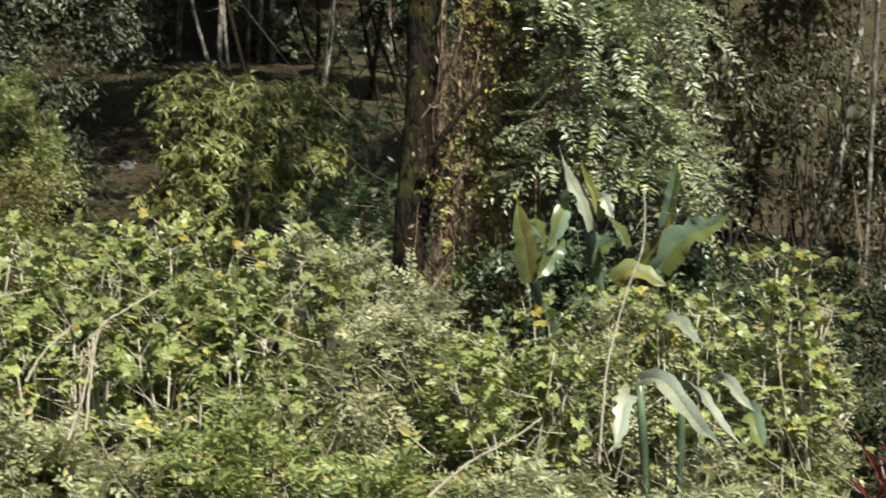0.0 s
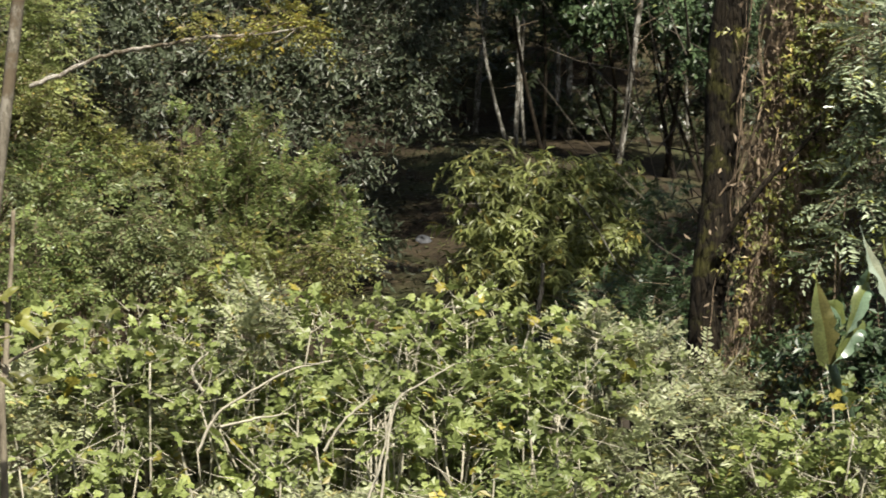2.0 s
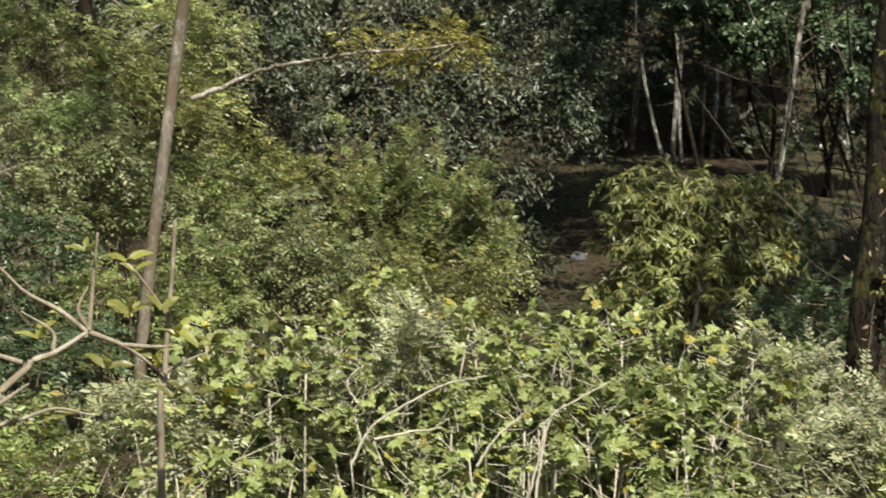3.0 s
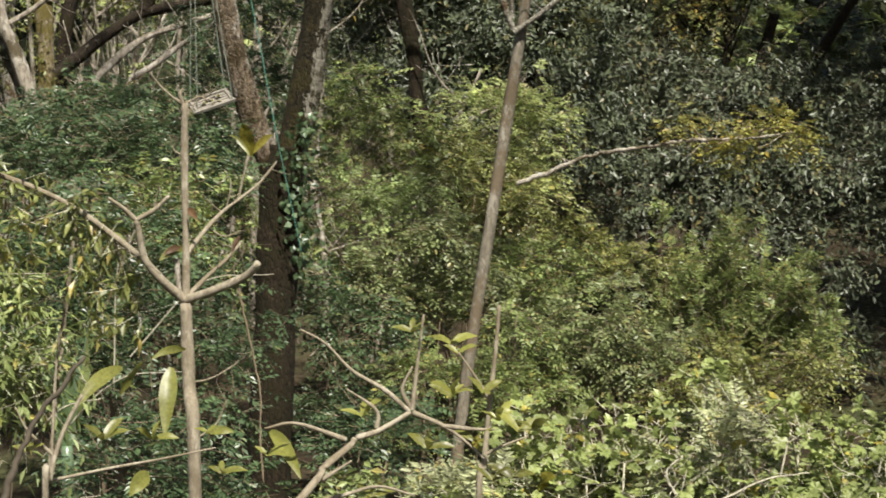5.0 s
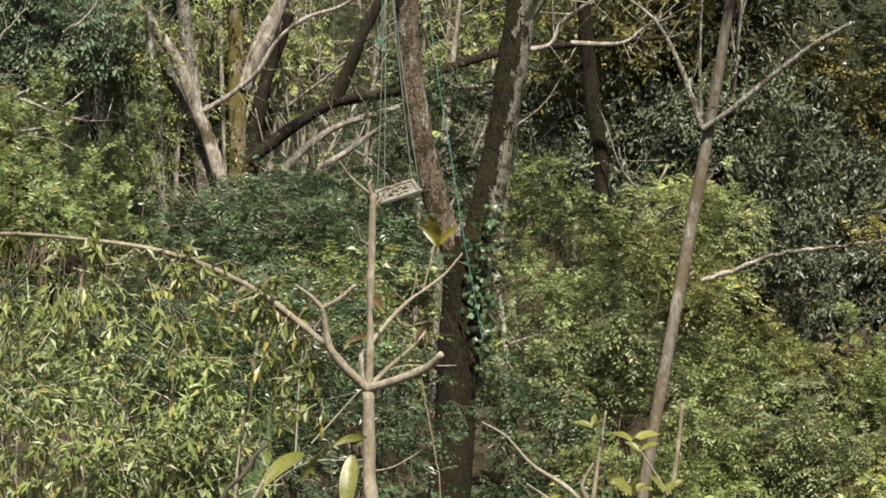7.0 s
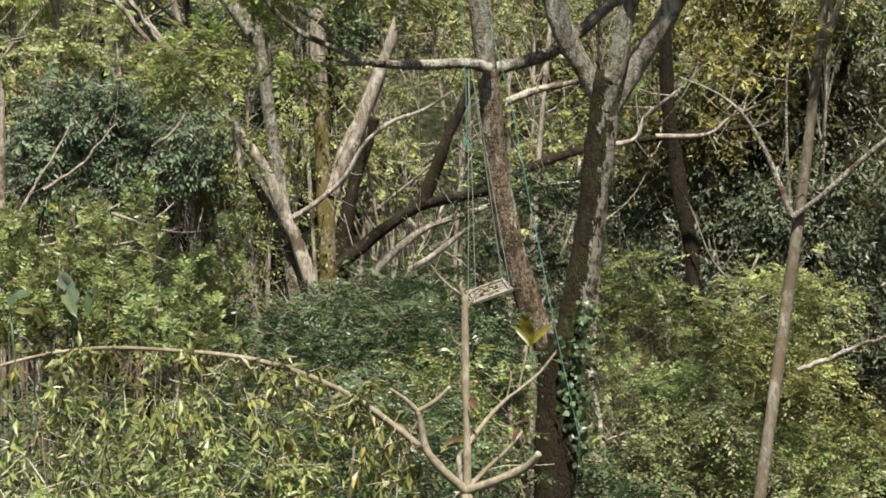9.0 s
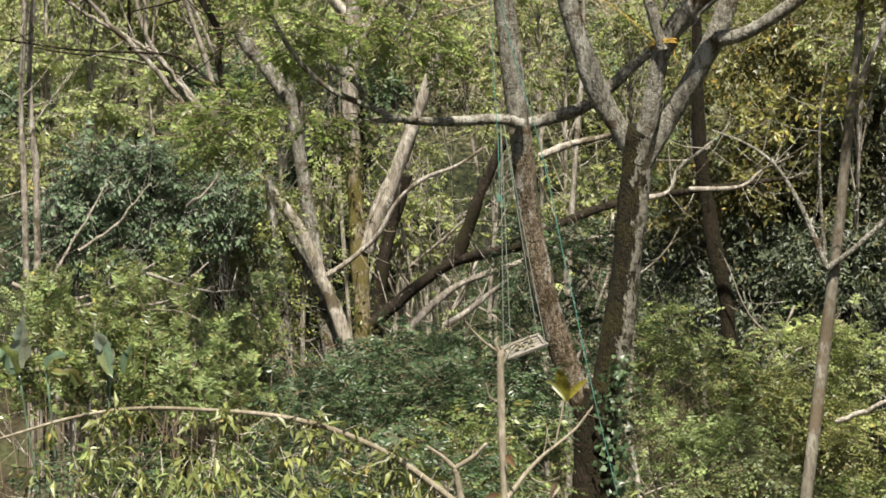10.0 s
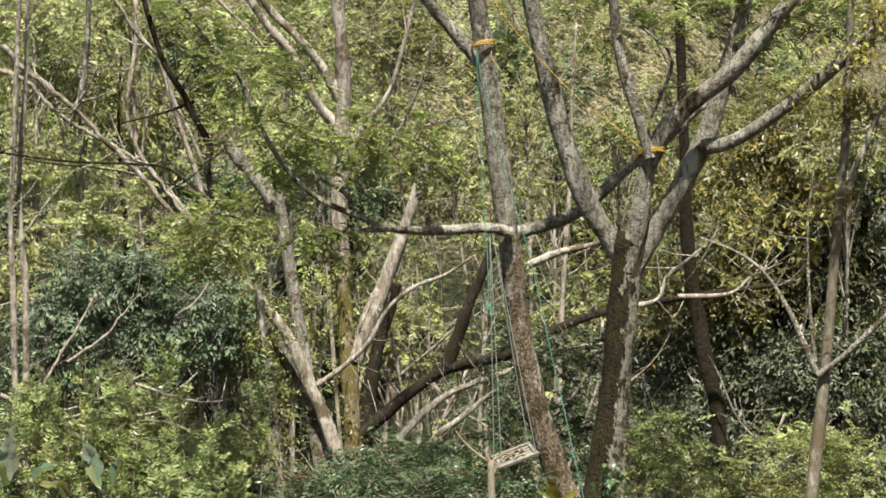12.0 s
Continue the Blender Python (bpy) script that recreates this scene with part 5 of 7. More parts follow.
valley_bush([((-6.19, 15.87, 3.12), (0.82, 0.62, 0.62)), ((-5.63, 15.49, 2.73), (0.72, 0.52, 0.62)), ((-6.33, 15.23, 2.76), (0.62, 0.52, 0.62)), ((-6.84, 21.17, 2.07), (0.52, 0.66, 1.18)), ((-7.18, 15.99, 3.06), (0.62, 0.51, 0.72)), ((-5.68, 14.86, 2.26), (0.93, 0.62, 0.52))], "dome", L_DARKFEATHER, "dense dark green feathery thicket", 0.24)
valley_bush([((-5.80, 17.09, 3.13), (0.41, 0.41, 0.51)), ((-6.83, 21.28, 2.95), (0.43, 0.50, 0.50)), ((-6.37, 17.44, 3.38), (0.41, 0.41, 0.31))], "broad", L_FEATHER, "small green bush in front of the forked tree", 0.24)
valley_bush([((-3.45, 14.39, 1.81), (0.5, 0.5, 0.4)), ((-4.24, 13.06, 1.64), (0.5, 0.5, 0.35)), ((-4.47, 12.54, 2.05), (0.6, 0.5, 0.4))], "dome", L_DARKFEATHER, "low dark feathery undergrowth in the valley", 0.24)
valley_bush([((-6.65, 22.16, 4.94), (0.7, 0.6, 0.7)), ((-6.47, 21.68, 4.25), (0.5, 0.5, 0.5)), ((-7.39, 20.84, 3.93), (0.9, 0.6, 0.5)), ((-8.51, 21.49, 3.90), (0.9, 0.6, 0.5))], "dome", L_DARKFEATHER, "dark green bush between the two stems", 0.24)

valley_bush([((-8.79, 14.85, 3.36), (0.38, 0.29, 0.29)), ((-8.26, 15.15, 3.30), (0.38, 0.29, 0.29)), ((-7.71, 15.42, 3.19), (0.38, 0.29, 0.29)), ((-7.19, 15.67, 3.14), (0.34, 0.29, 0.29))], "dome", L_DARKFEATHER, "dark leafy undergrowth below the plume shrubs", 0.26)
valley_bush([((-8.18, 13.98, 2.88), (0.41, 0.27, 0.27)), ((-7.63, 14.27, 2.77), (0.41, 0.27, 0.27)), ((-7.08, 14.56, 2.80), (0.41, 0.27, 0.27)), ((-6.63, 14.76, 2.70), (0.36, 0.27, 0.27))], "broad", L_DARKFEATHER, "dark leafy undergrowth below the plume shrubs", 0.26)


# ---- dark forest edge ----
# L_BROWN is dull olive, darkened further to stand for the forest edge's shade
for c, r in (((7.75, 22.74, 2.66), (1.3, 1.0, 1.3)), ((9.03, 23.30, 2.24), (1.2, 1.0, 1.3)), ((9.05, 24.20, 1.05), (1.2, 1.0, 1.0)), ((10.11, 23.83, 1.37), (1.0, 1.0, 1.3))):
    bush("forest_edge_bush", [(c, r)], "brown", L_BROWN, "dull olive bush with hanging leaves, coloured dark for deep shade", "bush", "forest edge bushes", density=0.21, stem_material=TWIG_DARK, stems=4, inner=0.2)
for c, r in (((7.04, 18.13, -0.21), (1.0, 0.7, 0.8)), ((7.62, 18.02, 0.25), (0.8, 0.7, 0.8)), ((8.00, 22.13, -0.37), (1.0, 0.8, 0.8)), ((2.68, 19.38, 0.23), (0.8, 0.6, 0.6)), ((1.54, 20.54, 0.24), (0.9, 0.6, 0.5)), ((6.07, 14.29, 0.60), (0.7, 0.6, 0.5))):
    bush("forest_edge_bush", [(c, r)], "olive", L_FORESTSHADE, "low bush, its leaves coloured dark for forest shade", "bush", "forest edge bushes", density=0.5, stem_material=TWIG_DARK)


# ---- palm fronds in the hollow ----
def palm(base, count, length, material, label, seed_dirs):
    rng = fresh_rng()
    foot = np.array(on_ground(base))
    root = thing("small_palm", foot, label, "palm", "small palms")
    heart = np.array(base)
    limb(root, [foot, heart], 0.05, 0.04, TWIG_DARK, "stem")
    for k in range(count):
        g = seed_dirs + k * 2.4
        d = np.array([math.cos(g), math.sin(g) * 0.8, rng.uniform(0.3, 1.2)])
        d /= np.linalg.norm(d)
        tip = heart + d * length - UP * length * 0.15
        line = spline([heart, heart + d * length * 0.55 + UP * 0.1, tip], 24)
        stalk = part("frond", *tube(line, 0.012, 0.004, 4, 0.02, rng), material, root)
        side = unit(np.cross(d, UP))
        s = np.arange(4, 24)
        pos = np.repeat(line[s], 2, 0)
        sg = np.tile([1.0, -1.0], len(s))[:, None]
        way = unit(side * sg * 0.9 + d * 0.7 - UP * 0.25)
        part("foliage", *leaves(pos, way, np.tile(UP, (len(pos), 1)) + rng.normal(0, 0.2, (len(pos), 3)), length * 0.42, 0.12, "simple"), material, stalk, smooth=False, kind="stuff")


palm((1.76, 13.71, 2.01), 9, 0.36, L_FEATHER, "small fan-like palm in the shade below the trunk", 0.4)
palm((1.14, 12.76, 2.07), 8, 0.4, L_DARKFEATHER, "dark small palm in the hollow", 1.3)


# ---- slim tree ----
def slim_tree():
    keys = [(-3.72, 20.21, 3.14), (-3.55, 20.30, 3.87), (-3.45, 20.34, 4.59), (-3.34, 20.36, 5.38), (-3.21, 20.34, 6.40), (-3.11, 20.30, 7.08), (-2.99, 20.19, 8.09), (-2.90, 20.02, 9.08)]
    foot = on_ground(keys[0])
    root = thing("slim_tree", foot, "slim leaning grey-brown tree with few thin branches", "tree")
    limb(root, [foot, (-3.85, 19.72, 0.29), (-3.87, 19.91, 1.18)] + keys[1:], 0.076, 0.036, BARK_SLIM, "trunk", 12, 0.05, n=60)
    limb(root, [(-3.44, 20.25, 5.02), (-3.14, 20.29, 5.24), (-2.75, 20.34, 5.59), (-2.35, 20.38, 5.91), (-2.01, 20.41, 6.12)], 0.034, 0.02, BARK_GREY, twigs=6)
    limb(root, [(-3.44, 20.15, 5.05), (-3.56, 20.12, 5.39), (-3.70, 20.09, 5.73), (-3.91, 20.03, 6.08), (-4.17, 19.97, 6.29), (-4.50, 19.89, 6.44)], 0.035, 0.008, BARK_GREY, twigs=14)
    limb(root, [(-3.04, 20.12, 6.89), (-2.86, 20.11, 7.27), (-2.73, 20.09, 7.54), (-2.63, 20.09, 7.65), (-2.44, 20.09, 7.86)], 0.03, 0.015, BARK_PALE, twigs=10)
    limb(root, [(-3.44, 20.15, 5.16), (-3.47, 20.13, 5.72), (-3.45, 20.09, 6.51), (-3.36, 20.05, 7.07)], 0.022, 0.006, BARK_GREY, twigs=6)
    rng = fresh_rng()
    for c, r in (((-2.73, 19.76, 7.73), (0.5, 0.5, 0.7)), ((-3.62, 20.77, 6.57), (0.5, 0.4, 0.5))):
        cs, out = shell(rng, c, r, 36)
        v, f, a, b = foliage(rng, cs, out, **{**STYLES["olive"], "leaf": 0.11, "twigs": 2, "per": 6})
        part("crown", v, f, L_YELLOW, root, "sparse yellowing leaves", smooth=False, kind="stuff")
        part("twiggery", *sticks(a, b, 0.005, 0.003), TWIG_BROWN, root, kind="stuff")


slim_tree()


# ---- forked tree with ropes and the hanging tray ----
def forked_tree():
    foot = on_ground((-5.89, 19.80, 0.51))
    root = thing("forked_tree", foot, "large two-stemmed tree with mossy bark and ivy", "tree")
    limb(root, [foot, (-5.90, 19.89, 0.96), (-5.91, 20.07, 2.01), (-5.90, 20.18, 2.84), (-5.89, 20.25, 3.49), (-5.87, 20.27, 3.82)], 0.235, 0.21, BARK_SHADED, "trunk", 24, 0.04, n=40)
    left = [(-5.97, 20.23, 3.54), (-6.14, 20.16, 4.01), (-6.35, 20.08, 4.78), (-6.48, 19.99, 5.55), (-6.50, 19.91, 6.20), (-6.52, 19.84, 6.55), (-6.54, 19.74, 7.07), (-6.57, 19.60, 7.77), (-6.59, 19.44, 8.51), (-6.60, 19.30, 8.96), (-6.60, 19.08, 9.73)]
    limb(root, left[:6], 0.135, 0.113, BARK_RUDDY, "stem", 18, 0.04, n=32, label="lower stem with scaly reddish brown bark")
    limb(root, left[4:], 0.116, 0.098, BARK_GREY, "stem", 18, 0.04, n=40, label="upper stem with light grey bark")
    limb(root, [(-6.64, 19.47, 8.34), (-6.81, 19.37, 8.58), (-6.99, 19.26, 8.81), (-7.15, 19.15, 9.04), (-7.42, 18.97, 9.39)], 0.080, 0.048, BARK_GREY)
    right = [(-5.86, 20.24, 3.36), (-5.74, 20.28, 3.94), (-5.63, 20.30, 4.52), (-5.51, 20.30, 5.23), (-5.41, 20.28, 5.93), (-5.34, 20.23, 6.39), (-5.29, 20.20, 6.50)]
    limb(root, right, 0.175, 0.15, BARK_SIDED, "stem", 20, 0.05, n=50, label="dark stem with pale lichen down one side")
    limb(root, [(-5.37, 20.31, 6.22), (-5.54, 20.21, 6.52), (-5.75, 20.09, 6.93), (-5.88, 19.97, 7.40), (-5.98, 19.84, 7.93), (-6.06, 19.69, 8.50), (-6.11, 19.56, 8.96), (-6.11, 19.43, 9.40)], 0.120, 0.084, BARK_GREY, sides=16, n=44)
    limb(root, [(-5.37, 20.21, 6.16), (-5.22, 20.17, 6.62), (-5.10, 20.12, 7.13), (-4.94, 20.08, 7.47), (-4.63, 20.07, 7.80), (-4.18, 20.08, 8.11), (-3.85, 20.06, 8.43), (-3.51, 20.02, 8.79), (-3.14, 19.96, 9.20)], 0.104, 0.080, BARK_GREY, sides=14, n=44)
    limb(root, [(-5.02, 19.99, 7.29), (-5.08, 19.93, 7.64), (-5.17, 19.86, 7.99), (-5.25, 19.78, 8.39), (-5.26, 19.68, 8.90), (-5.26, 19.58, 9.35)], 0.064, 0.048, BARK_GREY, sides=12)
    limb(root, [(-5.39, 20.31, 6.04), (-5.15, 20.40, 6.51), (-4.82, 20.48, 7.03), (-4.54, 20.54, 7.55), (-4.31, 20.55, 8.19), (-4.14, 20.55, 8.71), (-3.99, 20.52, 9.28)], 0.120, 0.080, BARK_GREY, sides=14, n=40)
    limb(root, [(-4.55, 20.40, 7.41), (-4.21, 20.36, 7.46), (-3.78, 20.32, 7.68), (-3.36, 20.25, 7.95), (-2.94, 20.17, 8.25), (-2.47, 20.07, 8.59)], 0.080, 0.056, BARK_GREY, sides=12)
    limb(root, [(-6.67, 20.31, 6.61), (-6.33, 20.46, 6.70), (-6.02, 20.59, 6.81), (-5.76, 20.69, 7.01), (-5.47, 20.78, 7.28), (-5.11, 20.89, 7.54), (-4.75, 20.98, 7.86), (-4.40, 21.06, 8.08)], 0.080, 0.036, BARK_GREY, sides=12, twigs=4)
    line = limb(root, [(-6.42, 19.66, 6.58), (-6.65, 19.51, 6.63), (-7.06, 19.29, 6.61), (-7.52, 19.04, 6.64), (-7.76, 18.86, 6.76), (-7.88, 18.72, 7.01), (-8.10, 18.53, 7.18)], 0.060, 0.024, BARK_GREY, sides=10, twigs=8)
    limb(root, [(-7.49, 18.95, 6.63), (-7.93, 18.66, 6.60), (-8.20, 18.44, 6.55), (-8.42, 18.24, 6.44)], 0.032, 0.012, BARK_GREY, twigs=6)
    limb(root, [(-7.71, 18.74, 6.74), (-8.09, 18.49, 6.95), (-8.35, 18.26, 7.28), (-8.54, 18.03, 7.78), (-8.63, 17.85, 8.16), (-8.86, 17.58, 8.54), (-9.11, 17.26, 9.06)], 0.032, 0.016, BARK_GREY, twigs=8)
    limb(root, [(-7.88, 18.64, 7.03), (-7.59, 18.63, 7.21), (-7.27, 18.61, 7.53), (-6.99, 18.55, 7.96), (-6.75, 18.44, 8.48)], 0.024, 0.010, BARK_GREY, twigs=8)
    # dark crooked limb
    limb(root, [(-9.00, 18.03, 6.91), (-9.04, 17.97, 7.25), (-9.00, 17.96, 7.47), (-9.11, 17.86, 7.75), (-9.21, 17.76, 8.03), (-9.34, 17.65, 8.31), (-9.43, 17.50, 8.80), (-9.47, 17.41, 9.07)], 0.040, 0.024, BARK_DARK, twigs=10)
    limb(root, [(-9.10, 17.84, 7.92), (-9.38, 17.71, 7.81), (-9.75, 17.52, 7.71)], 0.018, 0.008, BARK_DARK, twigs=5)
    limb(root, [(-9.02, 18.02, 6.91), (-9.37, 17.80, 7.25), (-9.71, 17.61, 7.31), (-10.23, 17.30, 7.34), (-10.79, 16.95, 7.43), (-11.14, 16.71, 7.49)], 0.016, 0.008, BARK_DARK, twigs=6)
    limb(root, [(-4.97, 19.85, 7.68), (-4.71, 19.83, 8.23), (-4.91, 19.73, 8.53), (-5.17, 19.63, 8.71)], 0.024, 0.010, BARK_GREY, twigs=8)
    rng = fresh_rng()
    crowns = [((-8.56, 17.96, 8.12), (0.55, 0.5, 0.4)), ((-8.31, 18.18, 7.50), (0.5, 0.5, 0.35)), ((-8.82, 18.03, 6.67), (0.55, 0.5, 0.25)), ((-8.26, 18.29, 6.66), (0.4, 0.4, 0.2)), ((-7.79, 18.40, 7.54), (0.4, 0.4, 0.3)),
              ((-7.43, 18.74, 7.70), (0.35, 0.3, 0.2)), ((-7.10, 19.13, 7.34), (0.35, 0.3, 0.25)), ((-9.13, 17.89, 6.45), (0.35, 0.3, 0.2)), ((-5.74, 19.76, 8.87), (0.5, 0.4, 0.15)), ((-4.16, 20.37, 8.80), (0.7, 0.5, 0.2)), ((-3.15, 20.57, 8.68), (0.5, 0.5, 0.2)), ((-9.05, 17.60, 8.73), (0.5, 0.4, 0.25))]
    for c, r in crowns:
        n = max(8, int(4 * math.pi * r[0] * r[1] * 4.2))
        cs, out = shell(rng, c, r, n, 0.2)
        v, f, a, b = foliage(rng, cs, out, **STYLES["fresh"])
        part("crown", v, f, L_FRESH, root, "fresh green pinnate leaves", smooth=False, kind="stuff")
        part("twiggery", *sticks(a, b, 0.006, 0.003), TWIG_BROWN, root, kind="stuff")
    # high crown over the view
    cs, out = shell(rng, (-5.41, 18.89, 12.77), (5.0, 4.0, 1.6), 90, 0.2)
    v, f, a, b = foliage(rng, cs, out, **{**STYLES["fresh"], "reach": 0.7, "leaf": 0.16, "twigs": 3})
    part("crown", v, f, L_FRESH, root, "fresh green pinnate leaves", smooth=False, kind="stuff")
    for q in ((-6.60, 19.08, 9.73), (-6.11, 19.43, 9.40), (-3.99, 20.52, 9.28), (-3.14, 19.96, 9.20)):
        k = cs[rng.integers(len(cs))]
        limb(root, [q, (np.array(q) + k) / 2 + UP * 0.3, k], 0.09, 0.03, BARK_GREY)
    # ivy round the foot of the stems
    n = 250
    s = rng.uniform(0, 1, n)
    line = spline([(-5.60, 20.04, 2.63), (-5.67, 20.03, 3.22), (-5.66, 20.07, 3.69), (-5.55, 20.17, 4.16)], 60)
    pos = line[(s * 59).astype(int)] + np.stack([rng.normal(0.03, 0.10, n), -rng.uniform(0.02, 0.2, n), rng.normal(0, 0.06, n)], -1)
    part("ivy", *leaves(pos, unit(rng.normal(0, 0.5, (n, 3)) - UP * 0.6), unit(rng.normal(0, 0.4, (n, 3)) + np.array([0, -1.0, 0.4])), rng.uniform(0.045, 0.10, n), 0.85, "simple"), L_IVY, root, "climbing ivy leaves", smooth=False, kind="stuff")


forked_tree()


def rope(name, keys, r, material, label, knots=0):
    rng = fresh_rng()
    line = spline(keys, 8 * (len(keys) - 1) + 1)
    root = thing(name, tuple(line[0]), label, "rope", "ropes")
    part("strand", *tube(line, r, r, 6, 0.05, rng), material, root)
    for k in range(knots):
        c = line[-1]
        g = np.linspace(0, 4 * math.pi, 40)
        coil = c + np.stack([0.022 * np.cos(g), 0.022 * np.sin(g) * 0.7, 0.035 * np.sin(2.5 * g)], -1)
        part("knot", *tube(coil, r * 1.4, r * 1.2, 6, 0.05, rng), material, root)
    return root


rope("rope", [(-6.51, 18.97, 8.40), (-6.47, 19.05, 7.98), (-6.36, 19.18, 7.30), (-6.19, 19.31, 6.56), (-6.06, 19.40, 5.87), (-5.96, 19.45, 5.24), (-5.86, 19.48, 4.72), (-5.71, 19.49, 3.93)] + [(-5.51, 19.75, 2.67)], 0.005, ROPE_GREEN, "long green rope tied down along the forked trunk", 0)
rope("rope", [(-6.51, 18.97, 8.39), (-6.53, 19.06, 7.76), (-6.55, 19.15, 7.02), (-6.54, 19.21, 6.34), (-6.55, 19.24, 5.80)], 0.0045, ROPE_GREEN, "thin green rope hanging with a knotted end", 1)
rope("rope", [(-6.36, 19.02, 8.94), (-6.19, 19.14, 8.63), (-5.92, 19.29, 8.26), (-5.57, 19.46, 7.85), (-5.25, 19.58, 7.58), (-5.00, 19.68, 7.33)], 0.005, ROPE_YELLOW, "yellow rope stretched between two limbs", 0)


def rope_loop(c, r, label):
    rng = fresh_rng()
    g = np.linspace(0, 6 * math.pi, 90)
    line = np.array(c) + np.stack([r * np.cos(g), r * np.sin(g), 0.03 * np.sin(g + 2.4) + 0.02 * np.sin(g * 0.6)], -1)
    root = thing("rope", c, label, "rope", "ropes")
    part("strand", *tube(line, 0.008, 0.008, 6, 0.05, rng), ROPE_YELLOW, root)
    tail = spline([line[0], line[0] + (-0.03, -0.02, -0.12), line[0] + (0.02, -0.03, -0.22)], 10)
    part("tail", *tube(tail, 0.006, 0.005, 6, 0.05, rng), ROPE_YELLOW, root)


rope_loop((-5.02, 20.08, 7.35), 0.14, "yellow rope wound round the middle limb")
rope_loop((-6.58, 19.40, 8.49), 0.118, "yellow rope wound round the thinner stem")


def box(c, x, y, z, ux, uy):
    """A plank with slightly broken corners: centre, half sizes, and its two level axes."""
    bm = bmesh.new()
    bmesh.ops.create_cube(bm, size=2)
    bmesh.ops.bevel(bm, geom=bm.edges[:], offset=0.12, segments=1, affect="EDGES")
    v = np.array([q.co for q in bm.verts])
    bmesh.ops.triangulate(bm, faces=bm.faces[:])
    f = np.array([[q.index for q in p.verts] for p in bm.faces])
    bm.free()
    uz = np.cross(ux, uy)
    return np.array(c) + v[:, :1] * x * ux + v[:, 1:2] * y * uy + v[:, 2:3] * z * uz, f


def feeding_tray():
    """A slatted board tray on cords."""
    front, end, side = (np.array(q) for q in ((-6.23, 18.45, 4.19), (-5.89, 18.64, 4.32), (-6.36, 18.68, 4.31)))
    c = (end + side) / 2
    ux = unit(end - front)
    uy = unit((side - front) - ux * ((side - front) @ ux))
    root = thing("feeding_tray", tuple(c), "weathered slatted wooden feeding tray hanging from a limb", "feeding tray")
    hx, hy = 0.18, 0.125
    for k in range(5):
        part("slat", *box(c + uy * (-hy + 0.027 + k * 0.049), hx + 0.03, 0.019, 0.008, ux, uy), WOOD_GREY, root, smooth=False)
    uz = np.cross(ux, uy)
    for s in (-1, 1):
        part("rail", *box(c + uy * s * hy + uz * 0.018, hx + 0.03, 0.012, 0.014, ux, uy), WOOD_GREY, root, smooth=False)
        part("rail", *box(c + ux * s * hx + uz * 0.017, 0.012, hy - 0.016, 0.012, ux, uy), WOOD_GREY, root, smooth=False)
    rng = fresh_rng()
    for k in range(7):
        q = c + ux * rng.uniform(-0.14, 0.14) + uy * rng.uniform(-0.09, 0.09) + uz * 0.022
        part("food_scrap", *leaves(np.tile(q, (3, 1)), rng.normal(0, 1, (3, 3)) * (1, 1, 0.2), np.tile(UP, (3, 1)), 0.06, 0.7, "simple"), (L_YELLOW, STEM_TAN)[k % 2], root)
    hang = np.array((-6.61, 19.54, 6.63))
    for sx in (-1, 1):
        for sy in (-1, 1):
            part("cord", *tube(spline([c + ux * sx * hx + uy * sy * hy + uz * 0.03, hang + ux * sx * 0.01], 8), 0.004, 0.004, 5, 0.02, rng), CORD, root)


feeding_tray()


# ---- snags, mossy trunks and fallen limbs behind ----
def back_trunk(keys, r0, r1, material, label, twigs=0, foot=True, name="old_tree", limbs=(), leaf=0, upper=None):
    base = tuple(keys[0])
    if foot:  # carry the trunk on downwards, bending to the plumb, until it meets the ground
        p, d = np.array(keys[0], dtype=float), unit(np.array(keys[0], dtype=float) - np.array(keys[1], dtype=float))
        while p[2] > ground_height(p[0], p[1]) - 0.1:
            d = unit(d - UP * 0.06)
            p = p + d * 0.15
        base = tuple(p)
    root = thing(name, base, label, "tree" if name == "old_tree" else "dead tree", "old trees")
    line = limb(root, ([base] if foot else []) + list(keys), r0, r1, material, "trunk", 14, 0.09, n=50, twigs=twigs, twig_len=0.8, twig_r=0.01)
    for ks, a, b in limbs:
        limb(root, ks, a, b, upper or material, sides=10, rough=0.08, twigs=8, twig_len=0.7, twig_r=0.01)
    if leaf:
        rng = fresh_rng()
        i = rng.integers(4, len(line) - 4, leaf)
        v, f, a, b = foliage(rng, line[i] + rng.normal(0, r0 * 1.3, (leaf, 3)), unit(rng.normal(0, 1, (leaf, 3))), **{**STYLES["olive"], "per": 8, "twigs": 3})
        part("climber", v, f, L_OLIVE, root, "creeper leaves on the bark", smooth=False, kind="stuff")
    return line


back_trunk([(-11.72, 27.72, 3.42), (-11.77, 27.72, 3.77), (-11.92, 27.67, 4.18), (-12.08, 27.61, 4.69), (-12.21, 27.55, 5.03), (-12.35, 27.49, 5.45), (-12.55, 27.39, 5.88), (-12.80, 27.26, 6.27), (-12.91, 27.20, 6.44)], 0.105, 0.085, BARK_PALE, "broken bleached snag leaning to one side",
           limbs=[([(-12.19, 27.57, 5.07), (-11.80, 27.64, 5.31), (-11.37, 27.73, 5.68), (-11.05, 27.75, 6.17), (-10.65, 27.80, 6.49), (-10.14, 27.89, 6.68), (-9.71, 27.94, 6.94)], 0.045, 0.02)])
back_trunk([(-11.94, 28.05, 3.23), (-12.13, 28.01, 4.08), (-12.36, 27.93, 4.69), (-12.62, 27.81, 5.29), (-12.83, 27.70, 5.81), (-12.98, 27.62, 6.16)], 0.12, 0.09, BARK_LICHEN, "rough grey snag behind the bleached one", leaf=30)
